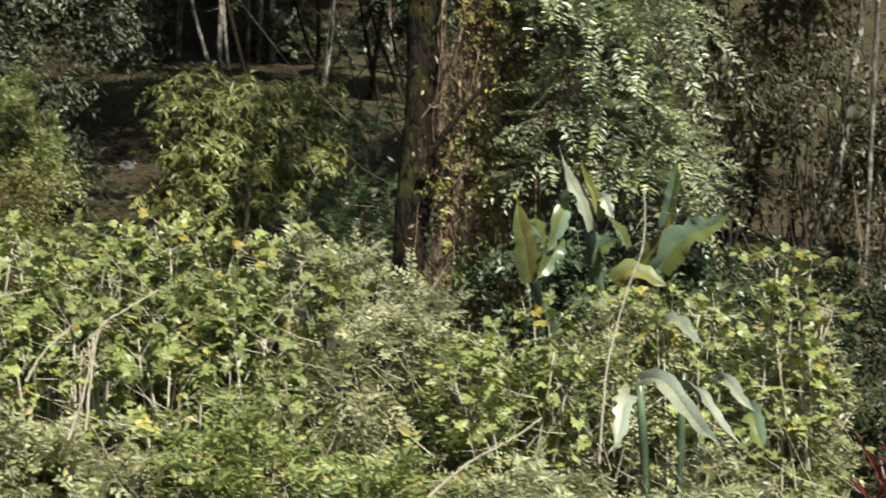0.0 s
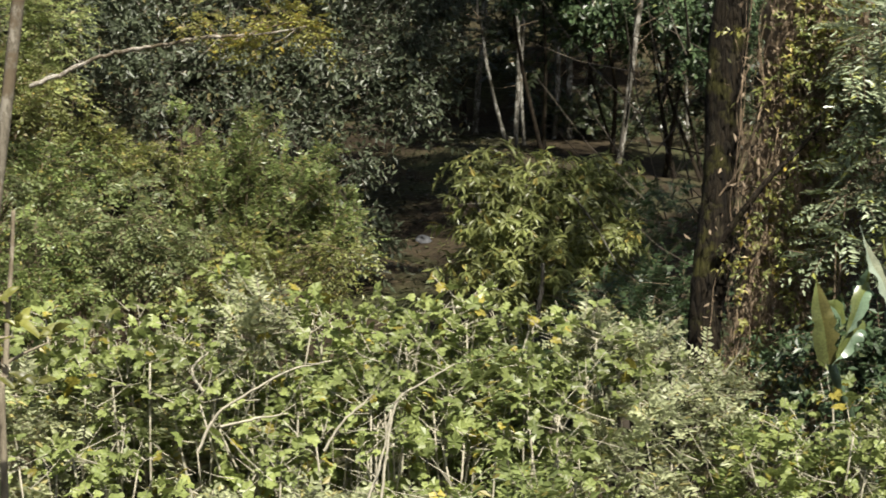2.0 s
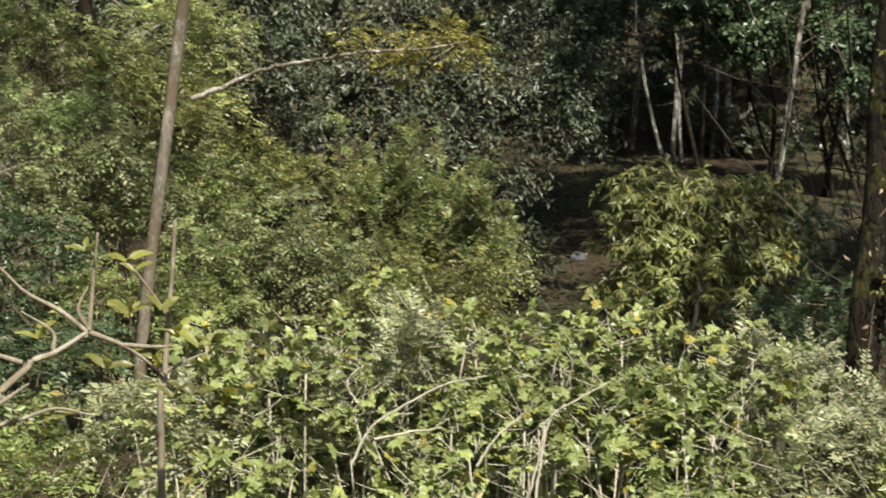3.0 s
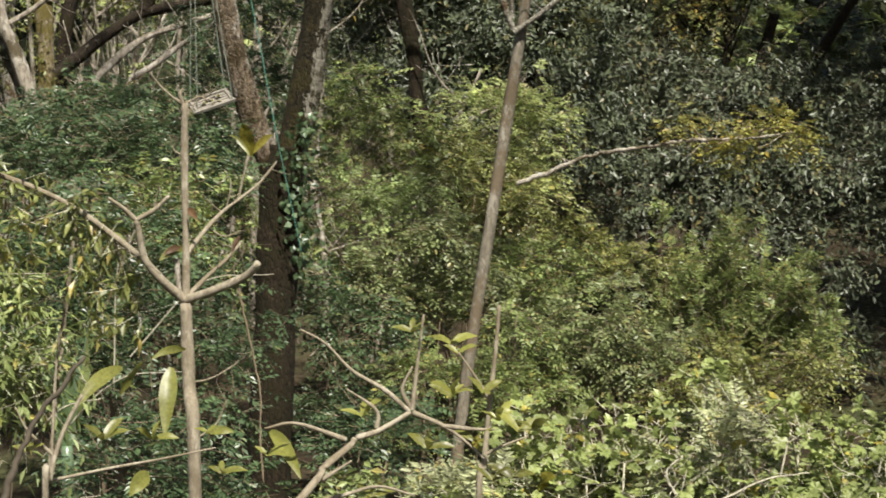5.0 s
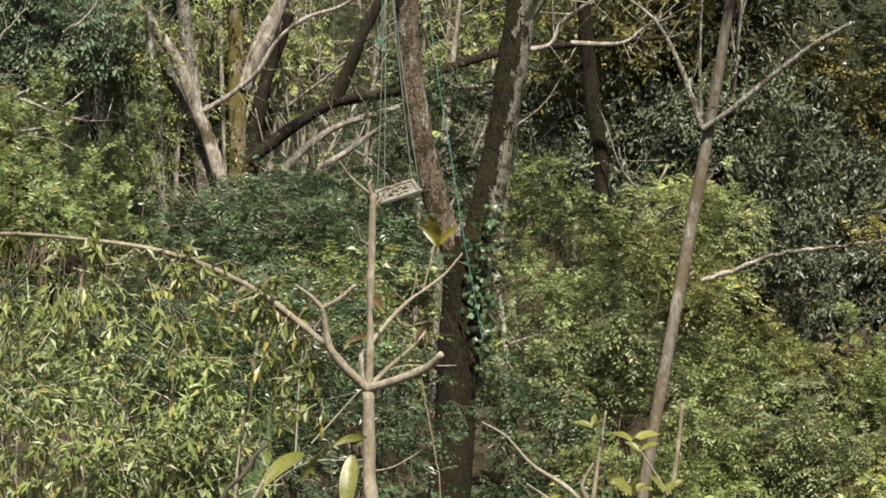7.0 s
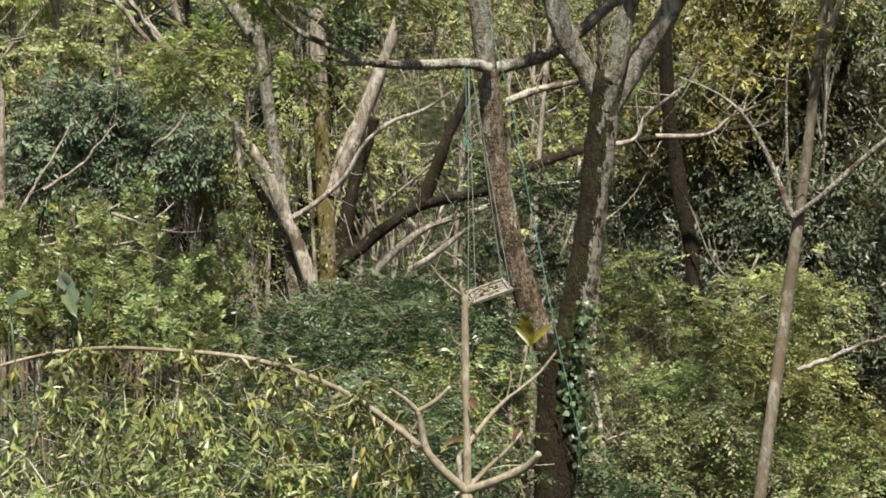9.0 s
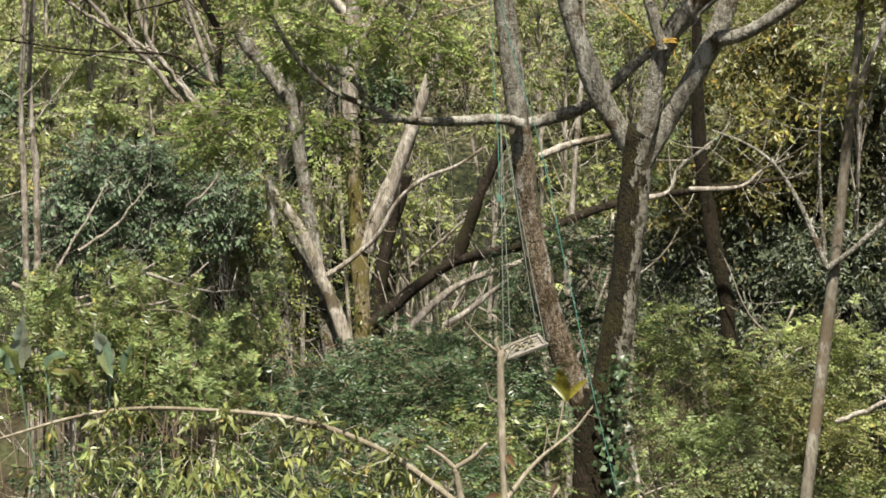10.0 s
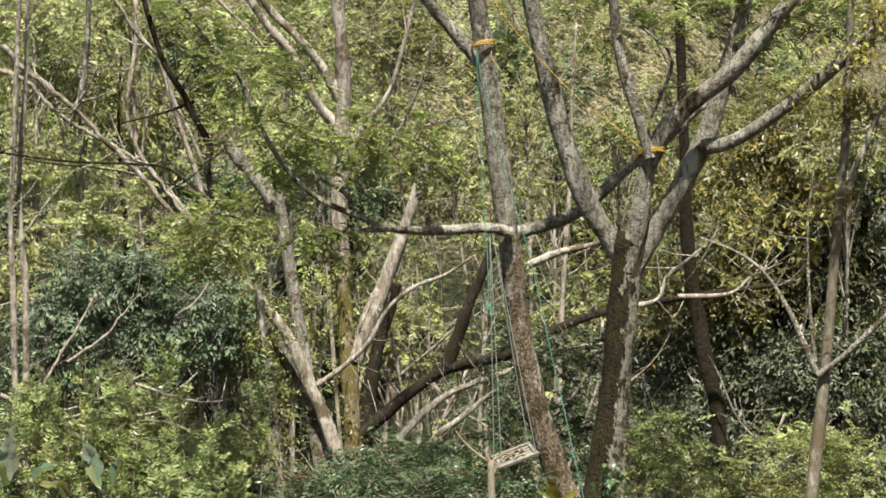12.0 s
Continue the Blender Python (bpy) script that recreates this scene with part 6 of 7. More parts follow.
back_trunk([(-12.46, 26.94, 3.14), (-12.48, 26.95, 3.55), (-12.52, 26.96, 4.13), (-12.58, 26.95, 4.80), (-12.63, 26.92, 5.46), (-12.70, 26.87, 6.13), (-12.72, 26.83, 6.59)], 0.08, 0.06, BARK_LICHEN, "twisted snag wrapped in creepers", leaf=70, twigs=10)
back_trunk([(-12.03, 28.67, 3.36), (-12.04, 28.69, 3.88), (-12.06, 28.71, 4.75), (-12.10, 28.68, 5.80), (-12.12, 28.62, 6.85), (-12.13, 28.60, 7.20)], 0.135, 0.115, BARK_YELLOW, "tall pale trunk with yellow moss round its foot", twigs=12, leaf=40, upper=BARK_PALE,
           limbs=[([(-12.13, 28.61, 7.07), (-12.12, 28.55, 7.72), (-12.01, 28.47, 8.85), (-11.90, 28.34, 9.97), (-11.88, 28.15, 10.99), (-11.84, 27.94, 12.00)], 0.135, 0.10), ([(-12.01, 28.73, 5.45), (-11.85, 28.79, 5.88), (-11.60, 28.86, 6.48), (-11.35, 28.92, 7.09), (-11.14, 28.96, 7.61), (-10.95, 28.98, 8.13), (-10.75, 28.97, 8.82)], 0.14, 0.08), ([(-11.97, 28.40, 9.46), (-12.20, 28.21, 9.98), (-12.48, 28.01, 10.41), (-12.83, 27.76, 10.84), (-13.09, 27.53, 11.35)], 0.09, 0.05), ([(-12.03, 28.52, 8.42), (-11.72, 28.57, 9.02), (-11.27, 28.66, 9.61), (-10.95, 28.63, 10.46), (-10.71, 28.57, 11.22)], 0.05, 0.03)])
back_trunk([(-12.47, 30.13, 3.55), (-12.41, 30.18, 4.55), (-12.29, 30.24, 5.37), (-12.08, 30.30, 6.19), (-11.92, 30.34, 6.73)], 0.13, 0.11, BARK_DARK, "dark trunk in the shade of the mossy one", twigs=8)
back_trunk([(-11.16, 26.91, 4.36), (-10.77, 27.07, 4.71), (-10.39, 27.23, 5.02), (-10.00, 27.37, 5.26), (-9.53, 27.53, 5.37), (-9.14, 27.67, 5.45), (-8.74, 27.79, 5.67), (-8.11, 27.97, 5.94), (-7.39, 28.16, 6.12), (-6.76, 28.32, 6.19), (-6.05, 28.48, 6.27), (-5.18, 28.64, 6.35)], 0.10, 0.03, BARK_DARK, "long fallen trunk lying across the slope", name="dead_tree", foot=False, twigs=24,
           limbs=[([(-9.99, 27.37, 5.30), (-9.84, 27.42, 5.70), (-9.67, 27.46, 6.15), (-9.48, 27.51, 6.59), (-9.29, 27.55, 7.00)], 0.10, 0.07)])
back_trunk([(-10.41, 26.13, 4.13), (-10.08, 26.27, 4.55), (-9.66, 26.43, 4.90), (-9.21, 26.59, 5.08), (-8.80, 26.73, 5.22), (-8.38, 26.86, 5.39), (-8.00, 26.98, 5.49), (-7.57, 27.10, 5.53)], 0.055, 0.035, BARK_PALE, "bleached dead tree fallen across the slope", name="dead_tree", foot=False, twigs=14)
back_trunk([(-9.65, 25.89, 4.36), (-9.35, 26.00, 4.55), (-9.06, 26.11, 4.79), (-8.83, 26.19, 4.95), (-8.45, 26.31, 5.21)], 0.045, 0.032, BARK_PALE, "bleached dead tree fallen across the slope", name="dead_tree", foot=False, twigs=8)
back_trunk([(-7.19, 27.70, 6.09), (-6.91, 27.77, 6.18), (-6.78, 27.78, 6.48), (-6.54, 27.83, 6.67), (-6.30, 27.87, 6.86)], 0.035, 0.015, BARK_PALE, "bleached forked dead tree top", name="dead_tree", foot=False, twigs=10)
back_trunk([(-6.57, 27.54, 6.18), (-5.88, 27.70, 6.20), (-5.57, 27.75, 6.42), (-5.14, 27.82, 6.60)], 0.035, 0.012, BARK_PALE, "bleached forked dead tree top", name="dead_tree", foot=False, twigs=12)
back_trunk([(-8.81, 27.72, 6.74), (-8.41, 27.83, 6.90), (-7.98, 27.95, 6.99), (-7.66, 28.04, 7.06)], 0.055, 0.04, BARK_PALE, "bleached dead tree fallen across the slope", name="dead_tree", foot=False)
back_trunk([(-9.62, 31.71, 4.82), (-9.57, 31.72, 5.75), (-9.48, 31.71, 6.68), (-9.40, 31.69, 7.42), (-9.27, 31.62, 8.53), (-9.18, 31.50, 9.63), (-9.01, 31.34, 10.90)], 0.06, 0.02, BARK_PALE, "thin pale straight tree on the slope", twigs=6)
back_trunk([(-6.36, 29.42, 3.44), (-6.46, 29.42, 4.02), (-6.50, 29.43, 4.61), (-6.66, 29.39, 5.45), (-6.72, 29.37, 5.96), (-6.79, 29.32, 6.63), (-6.81, 29.26, 7.47), (-6.78, 29.15, 8.56), (-6.74, 28.97, 9.89), (-6.66, 28.71, 11.28)], 0.13, 0.07, BARK_SHADED, "dark leaning trunk at the forest edge", twigs=16)
back_trunk([(-15.23, 30.46, 7.46), (-15.46, 30.31, 7.80), (-15.85, 30.04, 8.42), (-16.22, 29.77, 9.00), (-16.37, 29.58, 9.75), (-16.14, 29.50, 10.87), (-16.07, 29.39, 11.60)], 0.06, 0.035, BARK_PALE, "pale forked tree on the hillside", twigs=14)
back_trunk([(-15.51, 31.45, 7.23), (-15.77, 31.24, 8.22), (-15.90, 31.09, 8.91), (-16.06, 30.91, 9.59), (-16.24, 30.66, 10.56), (-16.33, 30.46, 11.32), (-16.38, 30.27, 12.08)], 0.055, 0.04, BARK_PALE, "grey tree on the hillside", twigs=14)
back_trunk([(-14.18, 30.93, 7.82), (-14.33, 30.82, 8.20), (-14.52, 30.69, 8.59), (-14.72, 30.56, 8.88), (-14.94, 30.40, 9.26)], 0.12, 0.10, BARK_GREY, "broken grey trunk on the hillside", twigs=12)
back_trunk([(-13.80, 33.10, 9.47), (-14.31, 32.78, 10.18), (-14.61, 32.51, 10.99), (-15.01, 32.21, 11.59), (-15.38, 31.86, 12.37)], 0.10, 0.06, BARK_PALE, "pale leaning tree on the hillside", twigs=16, foot=False, name="dead_tree")
back_trunk([(-13.88, 22.09, 3.43), (-13.90, 22.12, 4.35), (-13.91, 22.12, 5.42), (-13.90, 22.08, 6.50), (-13.88, 22.02, 7.36), (-13.77, 21.96, 8.35), (-13.65, 21.86, 9.34), (-13.49, 21.71, 10.46)], 0.05, 0.028, BARK_PALE, "thin straight young tree", twigs=10)
back_trunk([(-13.94, 22.40, 3.40), (-13.97, 22.43, 4.34), (-13.95, 22.45, 5.49), (-13.93, 22.42, 6.51), (-13.94, 22.37, 7.02), (-13.91, 22.29, 7.96), (-13.75, 22.21, 9.04), (-13.56, 22.01, 10.52)], 0.055, 0.028, BARK_PALE, "thin straight young tree", twigs=12)
back_trunk([(-15.73, 31.42, 4.39), (-15.73, 31.42, 5.47), (-15.69, 31.41, 6.35), (-15.69, 31.37, 7.14)], 0.05, 0.04, BARK_PALE, "thin pale tree on the hillside", twigs=8)
back_trunk([(-18.47, 33.36, 5.87), (-18.47, 33.31, 6.93), (-18.46, 33.22, 8.20), (-18.48, 33.13, 8.94), (-18.44, 32.99, 10.10), (-18.29, 32.86, 11.35)], 0.09, 0.02, BARK_DARK, "dark trunk on the hillside", twigs=6)
for ks in ([(-14.24, 23.10, 4.91), (-14.05, 23.21, 5.35), (-13.78, 23.36, 5.86), (-13.51, 23.49, 6.38)], [(-14.61, 22.87, 5.07), (-13.87, 23.32, 4.75), (-13.35, 23.62, 5.10), (-12.83, 23.91, 5.39)], [(-13.18, 22.56, 4.18), (-12.81, 22.78, 4.59), (-12.23, 23.10, 5.01), (-11.91, 23.27, 5.29)], [(-14.81, 26.23, 6.11), (-14.08, 26.62, 6.09), (-13.56, 26.89, 6.12)], [(-15.07, 27.21, 6.40), (-14.45, 27.53, 6.73), (-13.90, 27.79, 6.98)]):
    leaning_stick("dead_branch", ks, 0.03, 0.01, BARK_PALE, "bare grey dead branch in the scrub", twigs=10, group="dead branches")

def hillside_limb(ks, r0, r1, bark):
    leaning_stick("hillside_limb", ks, r0, r1, bark, "bare thin limb reaching across the hillside", twigs=9, group="hillside limbs", twig_len=0.7)


hillside_limb([(-16.69, 26.32, 10.41), (-16.38, 26.60, 9.99), (-15.86, 27.01, 9.47), (-15.53, 27.27, 9.00), (-15.18, 27.52, 8.61), (-14.80, 27.80, 8.02), (-14.49, 28.01, 7.53)], 0.05, 0.035, BARK_PALE)
hillside_limb([(-16.77, 26.35, 10.04), (-16.43, 26.59, 9.87), (-16.15, 26.84, 9.47), (-15.69, 27.17, 9.09), (-15.25, 27.46, 8.80), (-14.86, 27.72, 8.41), (-14.48, 28.00, 7.77), (-14.32, 28.10, 7.53)], 0.038, 0.022, BARK_PALE)
hillside_limb([(-15.51, 26.89, 11.12), (-15.60, 26.97, 10.51), (-15.73, 27.03, 9.80), (-15.87, 27.02, 9.38)], 0.043, 0.051, BARK_LICHEN)
hillside_limb([(-15.17, 27.08, 11.12), (-14.89, 27.35, 10.56), (-14.60, 27.59, 10.18), (-14.52, 27.73, 9.60), (-14.31, 27.94, 8.98), (-14.06, 28.15, 8.25), (-13.95, 28.25, 7.91)], 0.030, 0.034, BARK_PALE)
hillside_limb([(-14.71, 27.34, 11.12), (-14.41, 27.58, 10.74), (-14.11, 27.81, 10.36)], 0.017, 0.010, BARK_LICHEN)
hillside_limb([(-13.77, 27.82, 11.12), (-13.46, 28.05, 10.73), (-13.00, 28.39, 10.11)], 0.030, 0.017, BARK_PALE)
hillside_limb([(-15.69, 27.01, 10.04), (-15.15, 27.31, 10.06), (-14.64, 27.59, 10.05)], 0.010, 0.005, BARK_LICHEN)
hillside_limb([(-16.87, 26.49, 8.81), (-16.41, 26.80, 8.66), (-15.69, 27.24, 8.56), (-15.19, 27.53, 8.46), (-14.78, 27.78, 8.31), (-14.28, 28.05, 8.21)], 0.015, 0.010, BARK_DARK)
hillside_limb([(-16.60, 26.80, 7.62), (-16.29, 26.95, 8.09), (-16.11, 27.02, 8.33)], 0.017, 0.009, BARK_PALE)
hillside_limb([(-16.62, 26.89, 6.28), (-16.27, 27.08, 6.62), (-15.89, 27.28, 7.05)], 0.025, 0.010, BARK_PALE)
hillside_limb([(-15.16, 27.74, 6.25), (-14.53, 28.06, 6.58), (-14.17, 28.22, 6.93), (-14.01, 28.30, 7.01)], 0.017, 0.007, BARK_LICHEN)
hillside_limb([(-14.03, 28.20, 7.98), (-14.09, 28.26, 6.93), (-14.13, 28.31, 4.98)], 0.034, 0.025, BARK_LICHEN)


def bare_tree(foot, height, lean, r, material, label, limbs=7):
    """A mostly leafless tree: a leaning trunk that forks again and again."""
    rng = fresh_rng()
    foot = np.array(on_ground(foot)) - UP * 0.1
    root = thing("bare_tree", tuple(foot), label, "tree", "bare hillside trees")
    top = foot + np.array([lean * height, rng.normal(0, 0.1) * height, height])
    mid = (foot + top) / 2 + np.array([rng.normal(0, 0.05), rng.normal(0, 0.05), 0]) * height
    line = spline([foot, foot * 0.7 + mid * 0.3 + rng.normal(0, 0.05, 3), mid, top], 26)
    part("trunk", *tube(line, r, r * 0.35, 9, 0.09, rng), material, root)
    fine = [side_twigs(rng, line, 10, height * 0.14, r * 0.12)]
    for k in range(limbs):
        i = rng.integers(8, 24)
        g = rng.uniform(0, 2 * math.pi)
        d = unit(np.array([math.cos(g), math.sin(g) * 0.5, rng.uniform(0.3, 1.2)]))
        L = height * rng.uniform(0.25, 0.5)
        a = line[i]
        bl = spline([a, a + d * L * 0.4 + rng.normal(0, 0.06, 3) * L, a + d * L * 0.75 + UP * L * 0.08, a + d * L + UP * L * rng.uniform(0.0, 0.3)], 14)
        part("limb", *tube(bl, r * 0.42, r * 0.12, 6, 0.08, rng), material, root)
        fine.append(side_twigs(rng, bl, 9, L * 0.4, r * 0.11))
    part("twiggery", *join(fine), material, root, kind="stuff")
    ends = np.concatenate([q[0][6::9] for q in fine])[::4]
    v, f, a, b = foliage(rng, ends, unit(rng.normal(0, 1, ends.shape) + UP), **{**STYLES["hill"], "twigs": 1, "reach": 0.35, "per": 10, "leaf": 0.13})
    part("crown", v, f, L_HILL, root, "sparse light green leaves", smooth=False, kind="stuff")


BARE = "pale nearly leafless tree on the sunny hillside"
for foot, h, lean, r in (((-16.29, 26.76, 5.75), 5.5, 0.15, 0.053), ((-17.37, 29.81, 6.57), 6.0, -0.25, 0.060), ((-14.22, 26.89, 6.02), 5.0, -0.35, 0.053), ((-14.31, 29.62, 6.63), 6.0, -0.2, 0.068), ((-14.72, 33.04, 7.17), 6.0, 0.2, 0.068), ((-12.94, 31.93, 7.43), 5.5, 0.3, 0.060), ((-11.32, 30.87, 6.91), 6.0, -0.15, 0.060),
                         ((-9.80, 29.74, 6.35), 5.0, 0.25, 0.053), ((-9.85, 33.05, 6.94), 6.0, 0.1, 0.060), ((-8.50, 31.76, 7.00), 5.0, -0.3, 0.060), ((-7.04, 28.77, 6.20), 4.5, 0.35, 0.053), ((-10.14, 26.14, 4.91), 4.0, 0.4, 0.045), ((-9.10, 26.52, 5.19), 4.0, -0.3, 0.045), ((-13.15, 23.86, 4.94), 4.0, 0.2, 0.045), ((-7.84, 35.26, 7.86), 5.5, 0.1, 0.060)):
    bare_tree(foot, h, lean, r, BARK_PALE, BARE)


def tangle(xs, ys, zs, count, length, r, material, label):
    """Bare sticks in the undergrowth."""
    rng = fresh_rng()
    a = np.stack([rng.uniform(*xs, count), rng.uniform(*ys, count), rng.uniform(*zs, count)], -1)
    a[:, 2] += ground_height(a[:, 0], a[:, 1])
    d = unit(rng.normal(0, 0.7, (count, 3)) + UP * 0.9)
    lone("undergrowth_sticks", *sticks(a, a + d * length * rng.uniform(0.4, 1.4, (count, 1)), r * rng.uniform(0.5, 1.3, count), r * 0.3, 0.05), material, label, "sticks", kind="stuff")


tangle((-32, -9), (37, 60), (0, 4), 450, 2.2, 0.024, BARK_PALE, "bare pale saplings standing on the hillside")
tangle((-18, -5), (28, 42), (0, 3.5), 420, 1.7, 0.013, BARK_PALE, "bare pale sticks and saplings on the slope")
tangle((-9, -1), (26, 36), (0, 2), 130, 0.9, 0.009, BARK_LICHEN, "bare grey sticks in the shade")
tangle((-9, -5), (30, 35), (1.5, 5), 120, 1.5, 0.012, BARK_LICHEN, "bare pale sticks before the forest trees")
tangle((3, 12), (20, 32), (0, 4), 300, 1.8, 0.014, TWIG_DARK, "dark bare sticks at the forest edge")


# ---- foreground tree with broken top and large leaves ----
def large_leaf(parent, base, tip, width, name="leaf", face=(0.2, -1, 0.3), material=L_BIG):
    rng = fresh_rng()
    a, b = np.array(base, dtype=float), np.array(tip, dtype=float)
    n, length = 9, np.linalg.norm(b - a)
    s = np.linspace(0, 1, n)
    line = a + (b - a) * s[:, None] + UP * (length * 0.10 * 4 * (s * (1 - s)))[:, None]
    t = unit(np.gradient(line, axis=0))
    x = unit(np.cross(t, np.array(face) + rng.normal(0, 0.25, 3)))
    z = np.cross(x, t)
    w = 0.82 * width * np.sin(np.clip(s, 0.03, 0.985) ** 0.85 * math.pi) ** 0.75 * 0.5
    v, f = [], []
    for i in range(n):
        for c in (-1, -0.5, 0, 0.5, 1):
            v.append(line[i] + x[i] * w[i] * c + z[i] * (0.22 * w[i] * abs(c) + 0.03 * width * math.sin(i * 1.7 + c)))
    for i in range(n - 1):
        for c in range(4):
            f.append([i * 5 + c, i * 5 + c + 1, i * 5 + c + 6, i * 5 + c + 5])
    part(name, v, f, material, parent)


def leaf_whorl(parent, at, count, size, lift=0.6):
    rng = fresh_rng()
    at = np.array(at)
    for k in range(count):
        g = k * 2.4 + rng.uniform(0, 1)
        d = unit(np.array([math.cos(g), math.sin(g) * 0.8, rng.uniform(0.1, 1.2) * lift]))
        L = size * rng.uniform(0.6, 1.15)
        large_leaf(parent, at, at + d * L, L * rng.uniform(0.36, 0.46), face=(rng.normal(0, 0.5), -0.5, 1.0))


def fore_tree():
    d = 10.0
    foot = on_ground((-3.12, 9.30, 2.44))
    root = thing("broken_sapling", foot, "young tan-barked tree with a snapped top and few large leaves", "tree")
    limb(root, [foot, (-3.16, 9.37, 2.76), (-3.22, 9.46, 3.26), (-3.25, 9.51, 3.65)], 0.037, 0.030, STEM_TAN, "trunk", 14, 0.04, n=30)
    limb(root, [(-3.25, 9.51, 3.65), (-3.26, 9.54, 3.90), (-3.27, 9.56, 4.15), (-3.28, 9.58, 4.43), (-3.28, 9.59, 4.64)], 0.021, 0.017, STEM_TAN, "trunk", 10, 0.06, n=26, label="upright leader snapped at the top")
    limb(root, [(-3.28, 9.59, 4.61), (-3.30, 9.58, 4.68), (-3.29, 9.59, 4.71)], 0.014, 0.004, STEM_TAN)
    limb(root, [(-3.27, 9.59, 4.62), (-3.34, 9.57, 4.67), (-3.40, 9.55, 4.73), (-3.44, 9.53, 4.79)], 0.009, 0.003, STEM_TAN)
    limb(root, [(-3.27, 9.59, 4.64), (-3.21, 9.61, 4.67), (-3.17, 9.62, 4.65)], 0.007, 0.003, STEM_TAN)
    limb(root, [(-3.25, 9.51, 3.67), (-3.13, 9.50, 3.71), (-3.01, 9.50, 3.76), (-2.92, 9.48, 3.81), (-2.86, 9.45, 3.87)], 0.026, 0.018, STEM_TAN, n=20)
    limb(root, [(-3.26, 9.51, 3.67), (-3.35, 9.46, 3.76), (-3.43, 9.42, 3.87), (-3.45, 9.40, 3.99), (-3.46, 9.38, 4.07)], 0.024, 0.014, STEM_TAN, n=20)
    limb(root, [(-3.46, 9.38, 4.07), (-3.52, 9.36, 4.13), (-3.59, 9.34, 4.18)], 0.012, 0.008, STEM_TAN)
    limb(root, [(-3.46, 9.38, 4.07), (-3.38, 9.41, 4.12), (-3.31, 9.44, 4.19)], 0.013, 0.009, STEM_TAN)
    limb(root, [(-3.30, 9.52, 3.87), (-3.29, 9.51, 3.76), (-3.28, 9.50, 3.67)], 0.014, 0.014, BARK_PALE, "stub")
    limb(root, [(-3.24, 9.52, 3.69), (-3.17, 9.62, 3.78), (-3.11, 9.72, 3.85), (-3.06, 9.82, 3.93)], 0.014, 0.007, STEM_TAN, twigs=5, twig_len=0.15, twig_r=0.004)
    limb(root, [(-3.25, 9.54, 3.90), (-3.18, 9.64, 4.02), (-3.12, 9.73, 4.10), (-3.07, 9.82, 4.15), (-2.99, 9.91, 4.23), (-2.93, 10.00, 4.33)], 0.013, 0.005, STEM_TAN, twigs=6, twig_len=0.14, twig_r=0.004)
    limb(root, [(-3.08, 9.83, 4.15), (-3.05, 9.85, 4.30), (-3.04, 9.87, 4.39)], 0.006, 0.004, STEM_TAN)
    for ks, a in (([(-3.27, 9.59, 4.57), (-3.23, 9.61, 4.64), (-3.14, 9.64, 4.71)], 0.006), ([(-3.27, 9.58, 4.37), (-3.33, 9.56, 4.41), (-3.35, 9.56, 4.48)], 0.005), ([(-3.19, 9.68, 4.01), (-3.11, 9.70, 3.97), (-3.03, 9.73, 4.00)], 0.005), ([(-3.14, 9.81, 4.09), (-3.12, 9.83, 4.22), (-3.15, 9.82, 4.30)], 0.005), ([(-3.03, 9.72, 3.94), (-3.02, 9.72, 3.89), (-3.07, 9.69, 3.80)], 0.005), ([(-3.22, 9.46, 3.26), (-3.12, 9.49, 3.28), (-3.02, 9.54, 3.34), (-2.92, 9.58, 3.42)], 0.006), ([(-3.18, 9.41, 2.98), (-3.08, 9.46, 3.06), (-3.04, 9.50, 3.17)], 0.006), ([(-3.46, 9.37, 4.02), (-3.49, 9.35, 3.95), (-3.47, 9.35, 3.88)], 0.004), ([(-3.38, 9.41, 4.12), (-3.36, 9.43, 4.24)], 0.004)):
        limb(root, ks, a, a * 0.35, STEM_TAN, "twig", 5, twigs=3, twig_len=0.1, twig_r=0.0025)
    withered = (((-3.27, 9.49, 3.93), (-3.33, 9.41, 3.90), 0.04), ((-3.04, 9.72, 3.97), (-3.06, 9.66, 3.89), 0.04), ((-3.24, 9.51, 4.12), (-3.18, 9.48, 4.07), 0.045))
    for a, c, w in withered:
        large_leaf(root, a, c, w, "withered_leaf", material=L_WITHERED)
    # long arching branch
    arch = limb(root, [(-3.30, 9.50, 3.69), (-3.43, 9.52, 3.82), (-3.62, 9.51, 3.97), (-3.84, 9.49, 4.12), (-4.10, 9.44, 4.24), (-4.38, 9.37, 4.32), (-4.70, 9.26, 4.36), (-5.07, 9.11, 4.38), (-5.38, 8.98, 4.34), (-5.72, 8.81, 4.24)], 0.018, 0.007, STEM_TAN, n=60)
    rng = fresh_rng()
    hang = arch[rng.integers(10, 60, 46)]
    b = hang + unit(rng.normal(0, 0.5, (46, 3)) - UP * 1.2) * rng.uniform(0.1, 0.5, (46, 1))
    part("twiggery", *sticks(hang, b, 0.0028, 0.0015, 0.05), TWIG_BROWN, root, kind="stuff")
    ends = np.concatenate([b, hang[:30]])
    v, f, p, q = foliage(rng, ends, unit(rng.normal(0, 1, ends.shape) - UP * 0.3), twigs=2, reach=0.12, per=7, leaf=0.085, width=0.32, droop=0.7, lift=0.0, sag=0.3)
    part("foliage", v, f, L_OLIVE, root, "narrow light green leaves on hanging twigs", smooth=False, kind="stuff")
    part("twiggery", *sticks(p, q, 0.003, 0.0015), TWIG_PALE, root, kind="stuff")
    # the large leaves
    for a, c, w in (((-3.03, 9.86, 4.37), (-3.14, 9.89, 4.47), 0.03),
